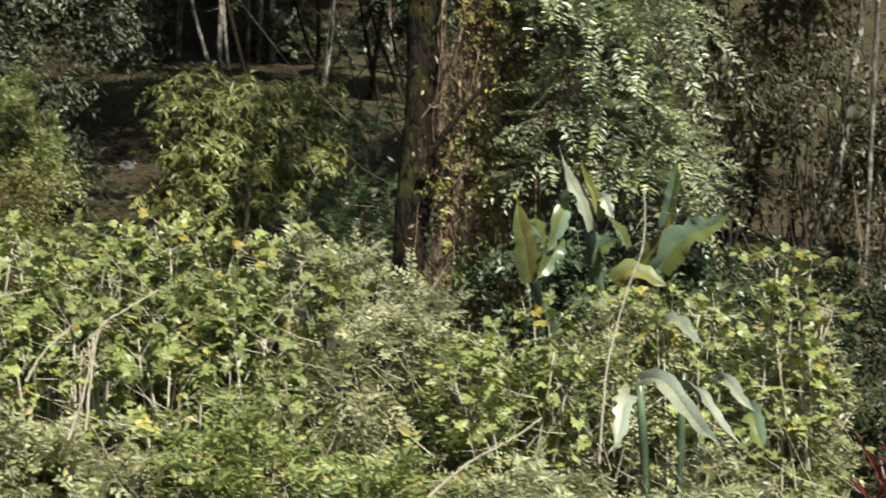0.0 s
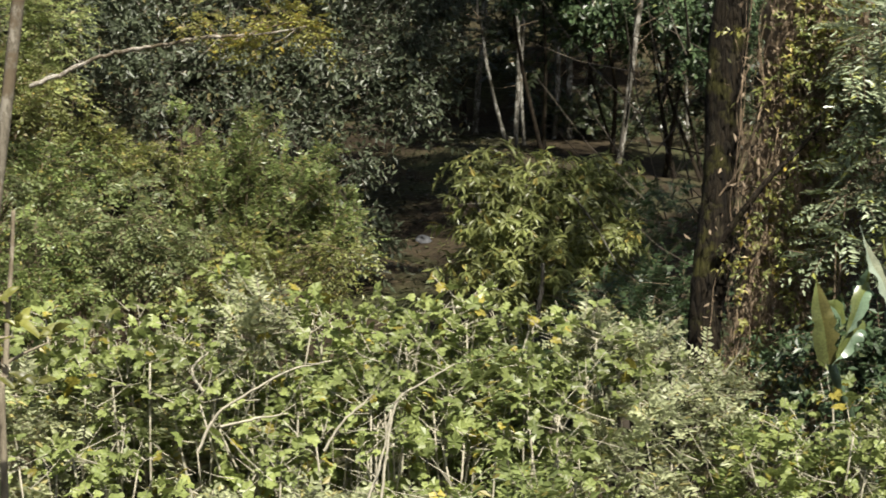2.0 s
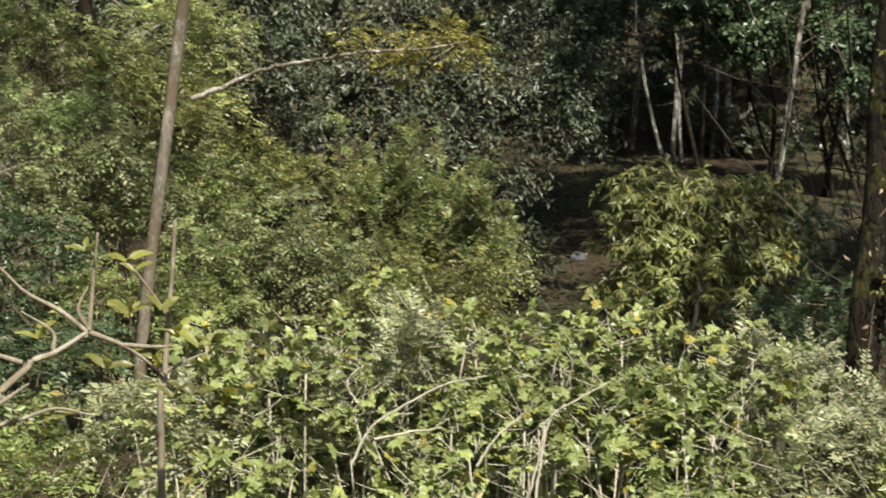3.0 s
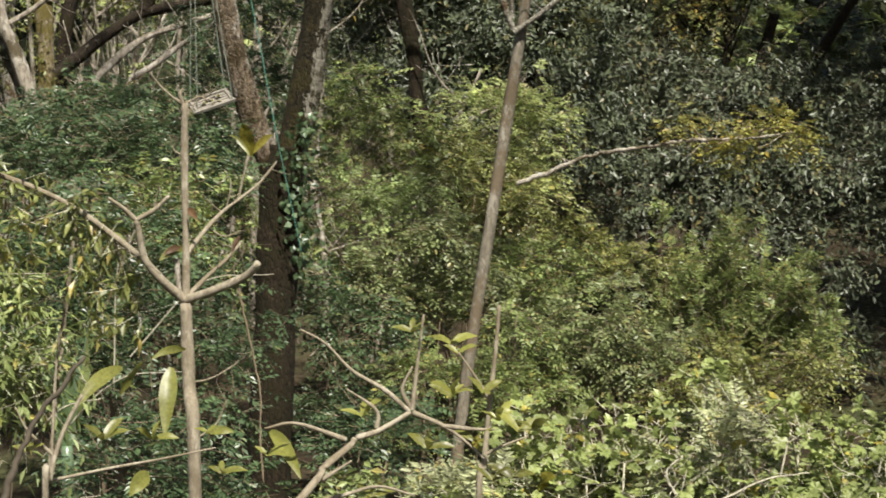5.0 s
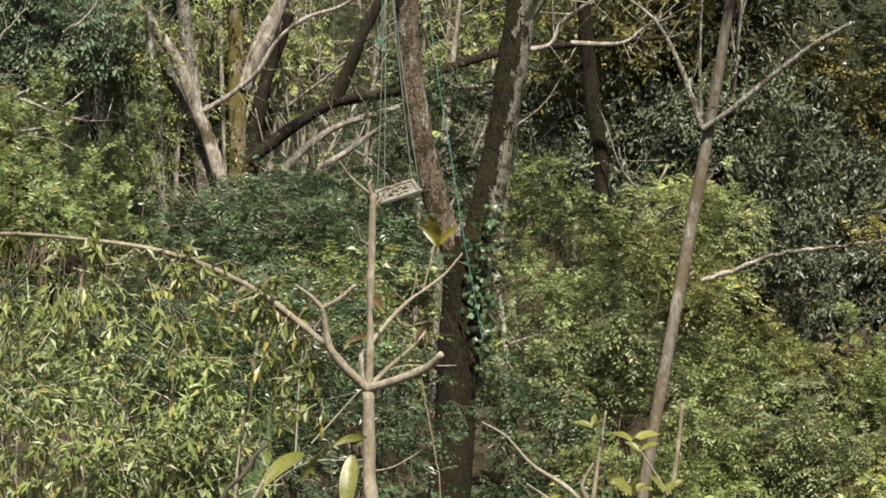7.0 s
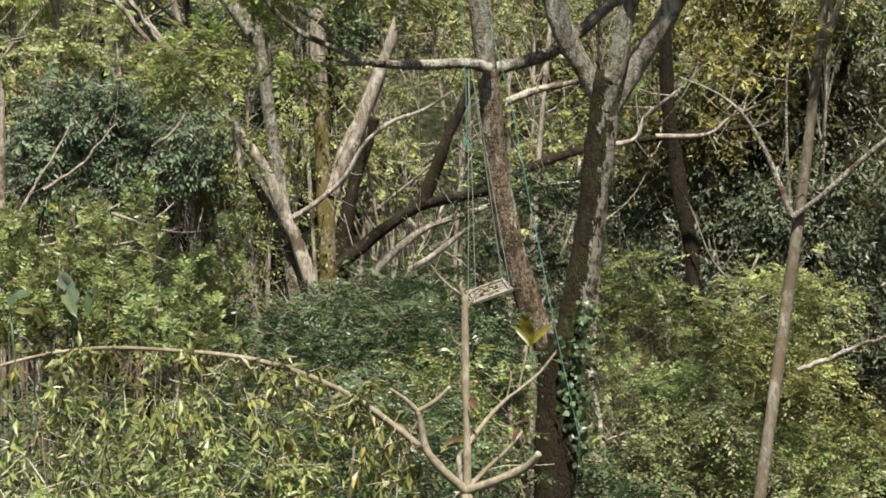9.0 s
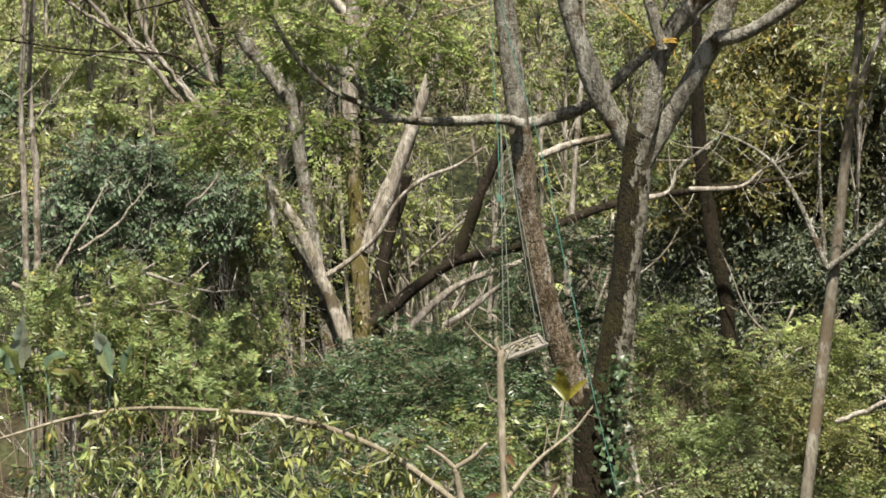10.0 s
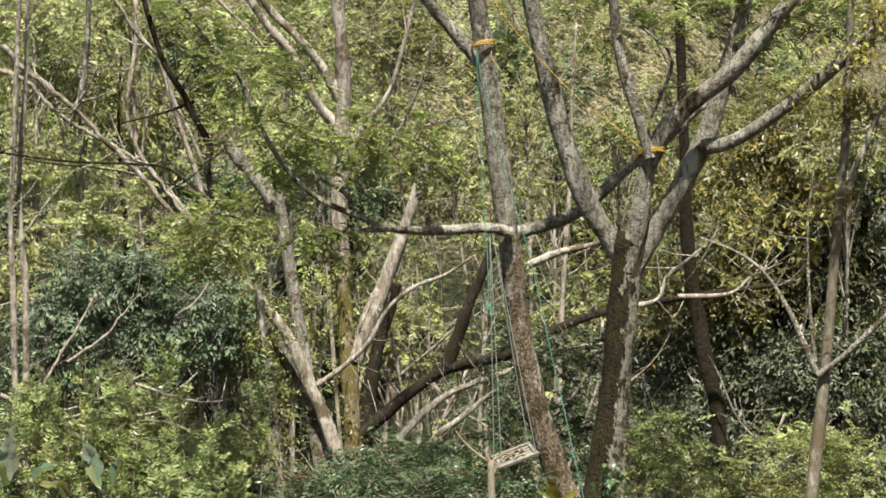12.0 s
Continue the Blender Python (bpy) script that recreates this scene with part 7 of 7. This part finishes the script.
                    ((-3.04, 8.69, 3.47), (-3.02, 8.54, 3.18), 0.10), ((-3.16, 8.66, 3.50), (-3.22, 8.50, 3.36), 0.085), ((-3.25, 8.62, 3.47), (-3.36, 8.33, 3.33), 0.085), ((-2.60, 8.78, 3.18), (-2.40, 8.59, 3.01), 0.08),
                    ((-3.57, 8.02, 3.33), (-3.64, 7.85, 3.19), 0.085), ((-3.27, 9.54, 3.92), (-3.35, 9.40, 3.87), 0.06), ((-3.04, 8.39, 3.04), (-3.08, 8.25, 2.97), 0.09), ((-3.21, 9.38, 3.44), (-3.33, 9.23, 3.41), 0.05)):
        large_leaf(root, a, c, w)
    large_leaf(root, (-3.05, 9.96, 4.36), (-3.08, 9.91, 4.53), 0.10, face=(0.1, -1, 0.0), material=L_BRIGHT)
    large_leaf(root, (-3.05, 9.96, 4.37), (-2.95, 10.00, 4.47), 0.045, face=(0.3, -1, 0.2), material=L_BRIGHT)
    large_leaf(root, (-3.06, 9.96, 4.37), (-3.13, 9.84, 4.47), 0.03, face=(0.3, -0.6, 0.8), material=L_OLIVE)


fore_tree()


def leafy_sapling(keys, r, whorls, label, size=0.12, limbs=()):
    foot = on_ground(keys[0])
    root = thing("leafy_sapling", foot, label, "sapling", "large-leaved saplings")
    limb(root, [foot] + list(keys), r, r * 0.5, STEM_TAN, "stem", 9, 0.06, n=42)
    for ks in limbs:
        limb(root, ks, r * 0.55, r * 0.2, STEM_TAN, n=16)
    for at, n in whorls:
        leaf_whorl(root, at, n, size)
    return root


leafy_sapling([(-2.68, 7.77, 2.69), (-2.44, 8.01, 2.88), (-2.31, 8.14, 2.99), (-2.22, 8.25, 3.11), (-2.22, 8.32, 3.13), (-2.13, 8.42, 3.21), (-2.12, 8.48, 3.23), (-2.04, 8.57, 3.25), (-1.92, 8.67, 3.32)], 0.022, [((-1.93, 8.73, 3.67), 4), ((-1.76, 8.76, 3.62), 3), ((-2.13, 8.62, 3.30), 4), ((-1.74, 8.72, 3.40), 5), ((-1.84, 8.66, 3.16), 4), ((-1.39, 8.76, 3.26), 3), ((-1.55, 8.68, 3.03), 4), ((-1.46, 8.70, 3.04), 3), ((-1.64, 8.70, 3.20), 3), ((-2.07, 8.56, 2.95), 3)],
              "low crooked sapling with yellow-green oblong leaves",
              limbs=[[(-1.92, 8.67, 3.32), (-2.04, 8.66, 3.42), (-2.18, 8.64, 3.50), (-2.30, 8.63, 3.62), (-2.41, 8.61, 3.68)], [(-1.91, 8.67, 3.33), (-1.90, 8.71, 3.52), (-1.88, 8.75, 3.75)], [(-1.92, 8.68, 3.34), (-1.96, 8.68, 3.42), (-1.92, 8.71, 3.52)], [(-1.91, 8.67, 3.32), (-1.77, 8.69, 3.26), (-1.67, 8.70, 3.19), (-1.59, 8.70, 3.12)], [(-2.19, 8.58, 3.20), (-2.41, 8.54, 3.27), (-2.54, 8.49, 3.25)], [(-2.06, 8.62, 3.25), (-2.07, 8.64, 3.33), (-2.20, 8.62, 3.42)], [(-2.28, 8.52, 3.03), (-2.16, 8.57, 3.11)], [(-1.77, 8.69, 3.26), (-1.64, 8.71, 3.25), (-1.55, 8.73, 3.25)], [(-2.40, 8.46, 2.91), (-2.19, 8.53, 2.96), (-2.04, 8.57, 3.00), (-1.88, 8.60, 2.96)]])
leafy_sapling([(-1.67, 9.01, 2.73), (-1.66, 9.07, 2.98), (-1.65, 9.13, 3.26), (-1.63, 9.18, 3.52), (-1.62, 9.21, 3.74)], 0.018, [((-1.66, 9.04, 3.35), 4), ((-1.46, 8.84, 3.22), 4), ((-1.57, 8.93, 3.25), 5), ((-1.82, 9.24, 3.50), 2), ((-1.80, 9.01, 3.33), 4)],
              "thin dry-topped sapling with broad yellow-green leaves", limbs=[[(-1.65, 9.09, 3.06), (-1.57, 9.11, 3.10), (-1.47, 9.14, 3.14)], [(-1.64, 9.14, 3.29), (-1.72, 9.15, 3.41), (-1.80, 9.15, 3.52)]])
leafy_sapling([(-3.29, 7.82, 2.90), (-3.29, 7.87, 3.11), (-3.26, 7.93, 3.29), (-3.19, 7.99, 3.46)], 0.016, [((-2.80, 8.51, 3.21), 4), ((-3.17, 8.17, 3.23), 4), ((-3.42, 7.95, 3.21), 4), ((-3.00, 8.33, 3.21), 4), ((-2.68, 8.31, 3.08), 4), ((-2.55, 8.57, 3.11), 3)],
              "low sapling with oblong yellowing leaves", limbs=[[(-3.32, 7.96, 3.09), (-3.11, 8.06, 3.13), (-2.88, 8.15, 3.17), (-2.68, 8.23, 3.21)], [(-3.31, 7.99, 3.18), (-3.43, 7.97, 3.30), (-3.48, 7.96, 3.40)]])
for ks, r in (([(-4.59, 10.92, 2.37), (-4.57, 11.05, 2.92), (-4.55, 11.14, 3.38), (-4.53, 11.18, 3.65), (-4.51, 11.21, 3.88)], 0.012), ([(-5.89, 10.85, 2.31), (-5.97, 10.90, 2.74), (-6.04, 10.95, 3.18)], 0.012), ([(-5.10, 10.16, 2.52), (-5.19, 10.22, 3.01), (-5.25, 10.23, 3.21)], 0.022), ([(-4.00, 9.59, 2.73), (-4.02, 9.68, 3.19), (-4.00, 9.74, 3.48), (-3.98, 9.78, 3.71), (-3.96, 9.83, 4.03)], 0.01)):
    leaning_stick("bare_sapling", ks, r, r * 0.5, STEM_TAN, "thin bare tan stem rising from the thicket", "sapling", base=on_ground(ks[0]), twigs=5, twig_len=0.25, group="bare saplings")
leaning_stick("hanging_vine", [(-2.98, 9.50, 3.76), (-2.93, 9.49, 3.55), (-2.89, 9.48, 3.38), (-2.85, 9.46, 3.22), (-2.84, 9.42, 3.00), (-2.81, 9.38, 2.79)], 0.005, 0.004, TWIG_BROWN, "thin dry vine hanging from a stub", "vine")
leaning_stick("dark_stem", [(-3.47, 7.76, 2.98), (-3.43, 7.82, 3.16), (-3.37, 7.89, 3.34), (-3.27, 7.96, 3.50), (-3.19, 8.02, 3.62)], 0.018, 0.008, TWIG_DARK, "dark crooked stem in the thicket", "sapling")

# ---- light green thicket around the arching branch ----
bush("light_thicket", [((-5.83, 11.11, 3.45), (0.6, 0.5, 0.5)), ((-5.19, 11.05, 3.22), (0.6, 0.5, 0.4)), ((-5.72, 10.51, 2.99), (0.6, 0.5, 0.5)), ((-5.24, 10.50, 2.83), (0.7, 0.5, 0.4)), ((-6.42, 10.73, 3.18), (0.6, 0.5, 0.7)), ((-4.83, 10.92, 2.83), (0.5, 0.5, 0.3))],
     "drape", L_NEARGREEN, "airy thicket of narrow light green leaves and bare twigs", "bush", stems=2, stem_material=TWIG_BROWN, twig_material=TWIG_PALE, over={"leaf": 0.095, "per": 8, "width": 0.3}, density=0.026, stem_r=0.007, plumes=5)
def plume_shrub(c, height, count, spread, material, label, leaf=0.085, group="plume shrubs", stem=TWIG_BROWN):
    """Upright stalks, each with a plume of fine leaves that narrows to its tip."""
    rng = fresh_rng()
    c = np.array(c, dtype=float)
    foot = np.array(on_ground(c))
    root = thing("plume_shrub", tuple(foot), label, "shrub", group)
    lv, tw = [], []
    for k in range(count):
        top = c + rng.normal(0, 1, 3) * (spread, spread * 0.6, height * 0.25)
        low = top - UP * height * rng.uniform(0.7, 1.2) + rng.normal(0, 0.08, 3)
        if k < 6:
            limb(root, [foot + rng.normal(0, 0.1, 3) * (1, 1, 0), low * 0.6 + foot * 0.4, low, top], 0.010, 0.004, stem, "stalk", 5, n=14)
        n = 22
        u = rng.uniform(0, 1, n) ** 0.8
        at = low + (top - low) * u[:, None]
        g = rng.uniform(0, 2 * math.pi, n)
        out = np.stack([np.cos(g), np.sin(g), 0.5 + u], -1)
        v, f, a, b = foliage(rng, at, unit(out), twigs=1, reach=height * 0.34, per=11, leaf=leaf, width=0.42, droop=0.05, lift=0.25, shape="thin", flat=True, sag=0.05, spread=0.25)
        lv.append((v, f))
        tw.append(sticks(a, b, 0.003, 0.0015, 0.0))
    part("foliage", *join(lv), material, root, smooth=False, kind="stuff")
    part("twiggery", *join(tw), stem, root, kind="stuff")
    return root


plume_shrub((-1.99, 25.37, 1.89), 0.90, 9, 0.28, L_FEATHER, "upright bright green shrub with feathery plumes below the dark tree")
plume_shrub((-1.42, 25.44, 2.17), 0.90, 9, 0.28, L_FEATHER, "upright bright green shrub with feathery plumes below the dark tree")
plume_shrub((-1.63, 25.35, 1.53), 0.80, 9, 0.28, L_FEATHER, "upright bright green shrub with feathery plumes below the dark tree")
plume_shrub((-2.35, 25.27, 1.32), 0.70, 9, 0.28, L_FEATHER, "upright bright green shrub with feathery plumes below the dark tree")
plume_shrub((-0.55, 25.44, 1.88), 0.70, 9, 0.28, L_FEATHER, "upright bright green shrub with feathery plumes below the dark tree")
plume_shrub((-1.20, 25.39, 1.67), 0.80, 9, 0.28, L_FEATHER, "upright bright green shrub with feathery plumes below the dark tree")
plume_shrub((-0.70, 25.40, 1.59), 0.60, 9, 0.28, L_FEATHER, "upright bright green shrub with feathery plumes below the dark tree")
for c in ((-2.05, 24.90, 2.22), (-1.65, 24.95, 2.38), (-1.30, 24.92, 1.98), (-2.09, 24.82, 1.60), (-1.54, 24.82, 1.36)):
    plume_shrub(c, 0.8, 9, 0.28, L_FEATHER, "upright bright green shrub with feathery plumes below the dark tree")
PLUME = "upright pale green shrub with feathery plumes of leaves"
plume_shrub((-11.61, 18.84, 4.93), 0.70, 9, 0.35, L_PLUME, PLUME)
plume_shrub((-11.15, 19.12, 5.03), 0.70, 9, 0.35, L_NEARGREEN, PLUME)
plume_shrub((-10.87, 19.86, 5.08), 0.75, 10, 0.40, L_FEATHER, PLUME)
plume_shrub((-10.37, 20.12, 5.00), 0.70, 9, 0.35, L_PLUME, PLUME)
plume_shrub((-10.43, 17.22, 4.49), 0.60, 9, 0.35, L_NEARGREEN, PLUME)
plume_shrub((-9.86, 17.55, 4.52), 0.60, 9, 0.35, L_FEATHER, PLUME)
plume_shrub((-9.38, 17.81, 4.45), 0.60, 9, 0.35, L_PLUME, PLUME)
plume_shrub((-9.38, 18.94, 4.52), 0.60, 8, 0.30, L_NEARGREEN, PLUME)
plume_shrub((-10.17, 16.20, 4.32), 0.50, 8, 0.30, L_FEATHER, PLUME)
plume_shrub((-8.86, 16.38, 4.19), 0.50, 8, 0.35, L_PLUME, PLUME)
plume_shrub((-8.36, 16.64, 4.17), 0.50, 8, 0.30, L_NEARGREEN, PLUME)
plume_shrub((-9.47, 16.03, 4.17), 0.50, 8, 0.30, L_FEATHER, PLUME)
spray_tree((-9.66, 19.89, 3.94), (0.49, 0.70, 0.28), L_DARKFEATHER, "leafy green bush spreading level sprays below the snags", boughs=20, leaf=0.1, name="hillfoot_bush", category="bush", group="hillfoot bushes", bark=TWIG_BROWN, trunk=0.025)
spray_tree((-9.74, 22.04, 3.62), (0.60, 0.70, 0.27), L_DARKFEATHER, "leafy green bush spreading level sprays below the snags", boughs=20, leaf=0.1, name="hillfoot_bush", category="bush", group="hillfoot bushes", bark=TWIG_BROWN, trunk=0.025)
spray_tree((-8.88, 22.42, 3.85), (0.60, 0.70, 0.23), L_DARKFEATHER, "leafy green bush spreading level sprays below the snags", boughs=20, leaf=0.1, name="hillfoot_bush", category="bush", group="hillfoot bushes", bark=TWIG_BROWN, trunk=0.025)
spray_tree((-7.97, 21.69, 3.76), (0.51, 0.70, 0.26), L_DARKFEATHER, "leafy green bush spreading level sprays below the snags", boughs=20, leaf=0.1, name="hillfoot_bush", category="bush", group="hillfoot bushes", bark=TWIG_BROWN, trunk=0.025)

for ks in ([(-11.64, 18.83, 4.79), (-11.36, 19.00, 4.87), (-11.05, 19.18, 4.96), (-10.89, 19.27, 5.08), (-10.72, 19.37, 5.26)], [(-11.62, 18.84, 4.68), (-11.05, 19.18, 4.77), (-10.63, 19.42, 4.80), (-10.20, 19.65, 4.93), (-10.01, 19.75, 4.99)], [(-11.30, 19.03, 5.40), (-10.98, 19.21, 5.64), (-10.79, 19.31, 5.88), (-10.60, 19.41, 6.12)], [(-10.68, 19.39, 5.14), (-10.36, 19.57, 5.01), (-10.04, 19.73, 4.92), (-9.71, 19.90, 4.95)], [(-9.82, 19.81, 3.87), (-10.20, 19.64, 4.63), (-10.84, 19.30, 4.75)], [(-10.28, 19.59, 5.86), (-10.06, 19.69, 6.04), (-9.88, 19.77, 6.35), (-9.77, 19.81, 6.47)], [(-11.46, 18.91, 4.08), (-11.57, 18.86, 4.26), (-11.36, 18.99, 4.46), (-10.90, 19.27, 4.60)]):
    leaning_stick("dead_branch", ks, 0.02, 0.006, BARK_PALE, "bare grey dead branch in the scrub", twigs=9, group="dead branches")


def thicket_twigs(count):
    """Arching bare twigs through the airy thicket."""
    rng = fresh_rng()
    for k in range(count):
        a = np.array([rng.uniform(-7.0, -4.2), rng.uniform(10.6, 12.4), rng.uniform(1.8, 3.4)])
        L, g = rng.uniform(0.6, 1.5), rng.uniform(-1.0, 1.0)
        b = a + np.array([math.sin(g) * L, rng.normal(0, 0.1), math.cos(g) * L * 0.6])
        leaning_stick("arching_twig", [a, (a + b) / 2 + UP * 0.15 * L, b], 0.006, 0.002, TWIG_PALE, "thin arching bare twig of the airy thicket", "twig", twigs=7, twig_len=0.3, group="arching twigs")


thicket_twigs(18)

# ---- near shrubs ----
def near_top(x, y):
    """Height of the shrubs' outline along the near belt."""
    return float(np.interp(x * 10.0 / y, [-3.0, -2.2, -1.4, -0.6, 0.3, 1.0, 1.7, 2.2, 2.8, 3.4, 4.5], [2.5, 2.5, 2.74, 2.76, 2.74, 2.65, 2.42, 2.25, 2.35, 2.25, 2.0])) - 0.34 * max(0.0, 10.8 - y)


belt = fresh_rng()
for row, (y, step) in enumerate(((8.3, 0.85), (9.5, 0.8), (10.8, 0.85))):
    x = -2.5 * y / 10
    while x < 4.3 * y / 10:
        top = near_top(x, y) + belt.uniform(-0.12, 0.1)
        r = belt.uniform(0.42, 0.55)
        pick = belt.random()
        style, material, words = (("pale", L_PALE, "pale twiggy shrub with tiny grey-green leaves") if pick < 0.72 else ("neargreen", L_NEARGREEN, "bright green shrub with small soft leaves"))
        bush("near_shrub", [((x, y, top - r * 0.8), (r, r * 0.8, r * 0.8)), ((x + 0.2, y - 0.1, top - r * 2.0), (r * 1.1, r * 0.8, r * 0.8))], "tuft", material, words, "shrub", "near shrubs",
             stems=5, stem_material=TWIG_PALE, stem_r=0.011, spacing=0.155, over={} if style == "pale" else {"leaf": 0.075, "width": 0.46})
        x += step * belt.uniform(0.85, 1.15)


def lobed_shrub(x, y, top, spread, stalks):
    """Upright stalks that carry whorls of lobed leaves."""
    rng = fresh_rng()
    foot = np.array(on_ground((x, y, 0)))
    root = thing("lobed_shrub", foot, "shrub with lobed bright yellow-green leaves on pale stalks", "shrub", "lobed shrubs")
    cs = []
    for k in range(stalks):
        tip = np.array([x + rng.normal(0, spread), y + rng.normal(0, spread * 0.7), top - abs(rng.normal(0, 0.2))])
        line = limb(root, [foot + rng.normal(0, 0.08, 3) * (1, 1, 0), (foot + tip) / 2 + rng.normal(0, 0.12, 3), tip], 0.014, 0.005, TWIG_PALE, "stalk", 5, n=12)
        cs.append(tip)
        for q in line[[-3, -5]]:
            cs.append(q + unit(rng.normal(0, 1, 3) * (1, 1, 0.3)) * rng.uniform(0.05, 0.14))
    cs = np.array(cs)
    v, f, a, b = foliage(rng, cs, np.tile(UP, (len(cs), 1)), **STYLES["lobed"])
    part("foliage", v, f, L_LOBED, root, smooth=False, kind="stuff")
    part("twiggery", *sticks(a, b, 0.003, 0.002), TWIG_PALE, root, kind="stuff")


for k in range(36):
    y = belt.uniform(9.9, 11.4)
    x = belt.uniform(-1.55, 1.2) * y / 10
    lobed_shrub(x, y, near_top(x, y) + belt.uniform(-0.1, 0.16), 0.22, 6)
for k in range(9):
    y = belt.uniform(10.4, 11.8)
    x = belt.uniform(2.1, 3.7) * y / 10
    lobed_shrub(x, y, near_top(x, y) + belt.uniform(-0.1, 0.2), 0.25, 5)


for at in (((4.04, 10.79, 2.78)), ((3.81, 10.41, 2.60)), ((4.08, 10.49, 2.45)), ((3.30, 10.53, 2.40)), ((2.64, 10.49, 2.34)), ((0.54, 10.94, 2.98)), ((-0.26, 10.75, 2.99)), ((-0.72, 11.16, 3.15))):
    lobed_shrub(*at, 0.12, 5)
for c, h in (((1.26, 11.39, 2.45), 0.26), ((1.66, 11.54, 2.42), 0.24), ((-0.59, 10.53, 2.95), 0.22), ((1.93, 11.16, 2.34), 0.2)):
    bush("spire_shrub", [(c, (0.11, 0.11, h))], "pale", L_PALE, "upright pale shrub with a plume of fine leaves", "shrub", "spire shrubs", stems=2, stem_material=TWIG_PALE, stem_r=0.008, density=1.2, plumes=5)
leaning_stick("hanging_vine", [(2.27, 22.33, 2.07), (2.52, 22.26, 1.73), (2.77, 22.16, 1.28)], 0.012, 0.008, BARK_LICHEN, "thin bare vine slanting across the shrub", "vine")


def dry_sticks(count):
    """Bleached dead branches sticking out of the near shrubs."""
    rng = fresh_rng()
    for k in range(count):
        y = rng.uniform(8.2, 10.6)
        x = rng.uniform(-2.3, 3.2) * y / 10
        z = near_top(x, y) - rng.uniform(0.2, 0.7)
        g = rng.uniform(-1.2, 1.2)
        L = rng.uniform(0.35, 0.9)
        a = np.array([x, y, z - 0.2])
        b = a + np.array([math.sin(g) * L, -rng.uniform(-0.2, 0.3), math.cos(g) * L * 0.7])
        leaning_stick("dry_branch", [a, (a + b) / 2 + rng.normal(0, 0.05, 3), b], rng.uniform(0.003, 0.008), 0.002, TWIG_PALE, "bleached dry branch in the shrubs", twigs=6, twig_len=0.3, group="dry branches")


dry_sticks(46)


def near_twigs(count):
    """Fine pale twigs all through the near shrubs."""
    rng = fresh_rng()
    y = rng.uniform(8.0, 11.2, count)
    x = rng.uniform(-2.4, 3.9, count) * y / 10
    z = np.array([near_top(p, q) for p, q in zip(x, y)]) - np.abs(rng.normal(0, 0.35, count)) + 0.05
    b = np.stack([x, y, z], -1)
    a = b - unit(np.stack([rng.normal(0, 0.7, count), rng.normal(0, 0.4, count), rng.uniform(0.2, 1.2, count)], -1)) * rng.uniform(0.15, 0.6, (count, 1))
    lone("near_twigs", *sticks(a, b, rng.uniform(0.002, 0.005, count), 0.0012, 0.05), TWIG_PALE, "fine pale twigs tangled through the near shrubs", "twigs", kind="stuff")


near_twigs(900)
for ks in ([(0.04, 9.17, 2.36), (0.07, 9.23, 2.59), (0.12, 9.28, 2.81), (0.25, 9.30, 2.90), (0.39, 9.31, 2.98)], [(-0.80, 9.10, 2.63), (-0.72, 9.15, 2.78), (-0.59, 9.18, 2.87), (-0.38, 9.21, 2.98), (-0.18, 9.23, 3.02)], [(-0.69, 9.04, 2.76), (-0.53, 9.06, 2.79), (-0.38, 9.07, 2.81)], [(-0.23, 9.42, 2.54), (-0.14, 9.45, 2.67), (0.01, 9.49, 2.80)], [(-0.04, 8.96, 2.38), (0.04, 9.02, 2.59), (0.09, 9.08, 2.82)], [(1.54, 8.55, 2.16), (1.72, 8.56, 2.30), (1.90, 8.55, 2.40), (2.05, 8.55, 2.50)], [(2.79, 10.27, 1.72), (2.86, 10.40, 2.23), (2.98, 10.47, 2.62), (3.08, 10.50, 2.90), (3.09, 10.55, 3.20)], [(2.84, 10.46, 1.66), (3.13, 10.47, 1.97), (3.31, 10.44, 2.07)], [(-0.82, 9.65, 2.79), (-0.87, 9.67, 2.89), (-0.79, 9.70, 2.97)]):
    leaning_stick("dry_branch", ks, 0.0075, 0.0035, TWIG_PALE, "bleached forking branch in the shrubs", twigs=10, twig_len=0.3, group="dry branches")


# ---- red-leaved plant ----
def red_plant(c):
    rng = fresh_rng()
    foot = np.array(on_ground(c))
    root = thing("red_plant", foot, "red strap-leaved plant at the edge of the shrubs", "plant")
    limb(root, [foot, c], 0.02, 0.012, TWIG_BROWN, "stem")
    n = 70
    d = unit(rng.normal(0, 0.7, (n, 3)) + UP * 0.7)
    pos = np.array(c) + rng.normal(0, 0.07, (n, 3))
    part("foliage", *leaves(pos, d, rng.normal(0, 1, (n, 3)), rng.uniform(0.12, 0.24, n), 0.13, "simple"), L_RED, root, smooth=False)


red_plant((3.55, 7.95, 2.24))
red_plant((3.71, 8.13, 2.31))
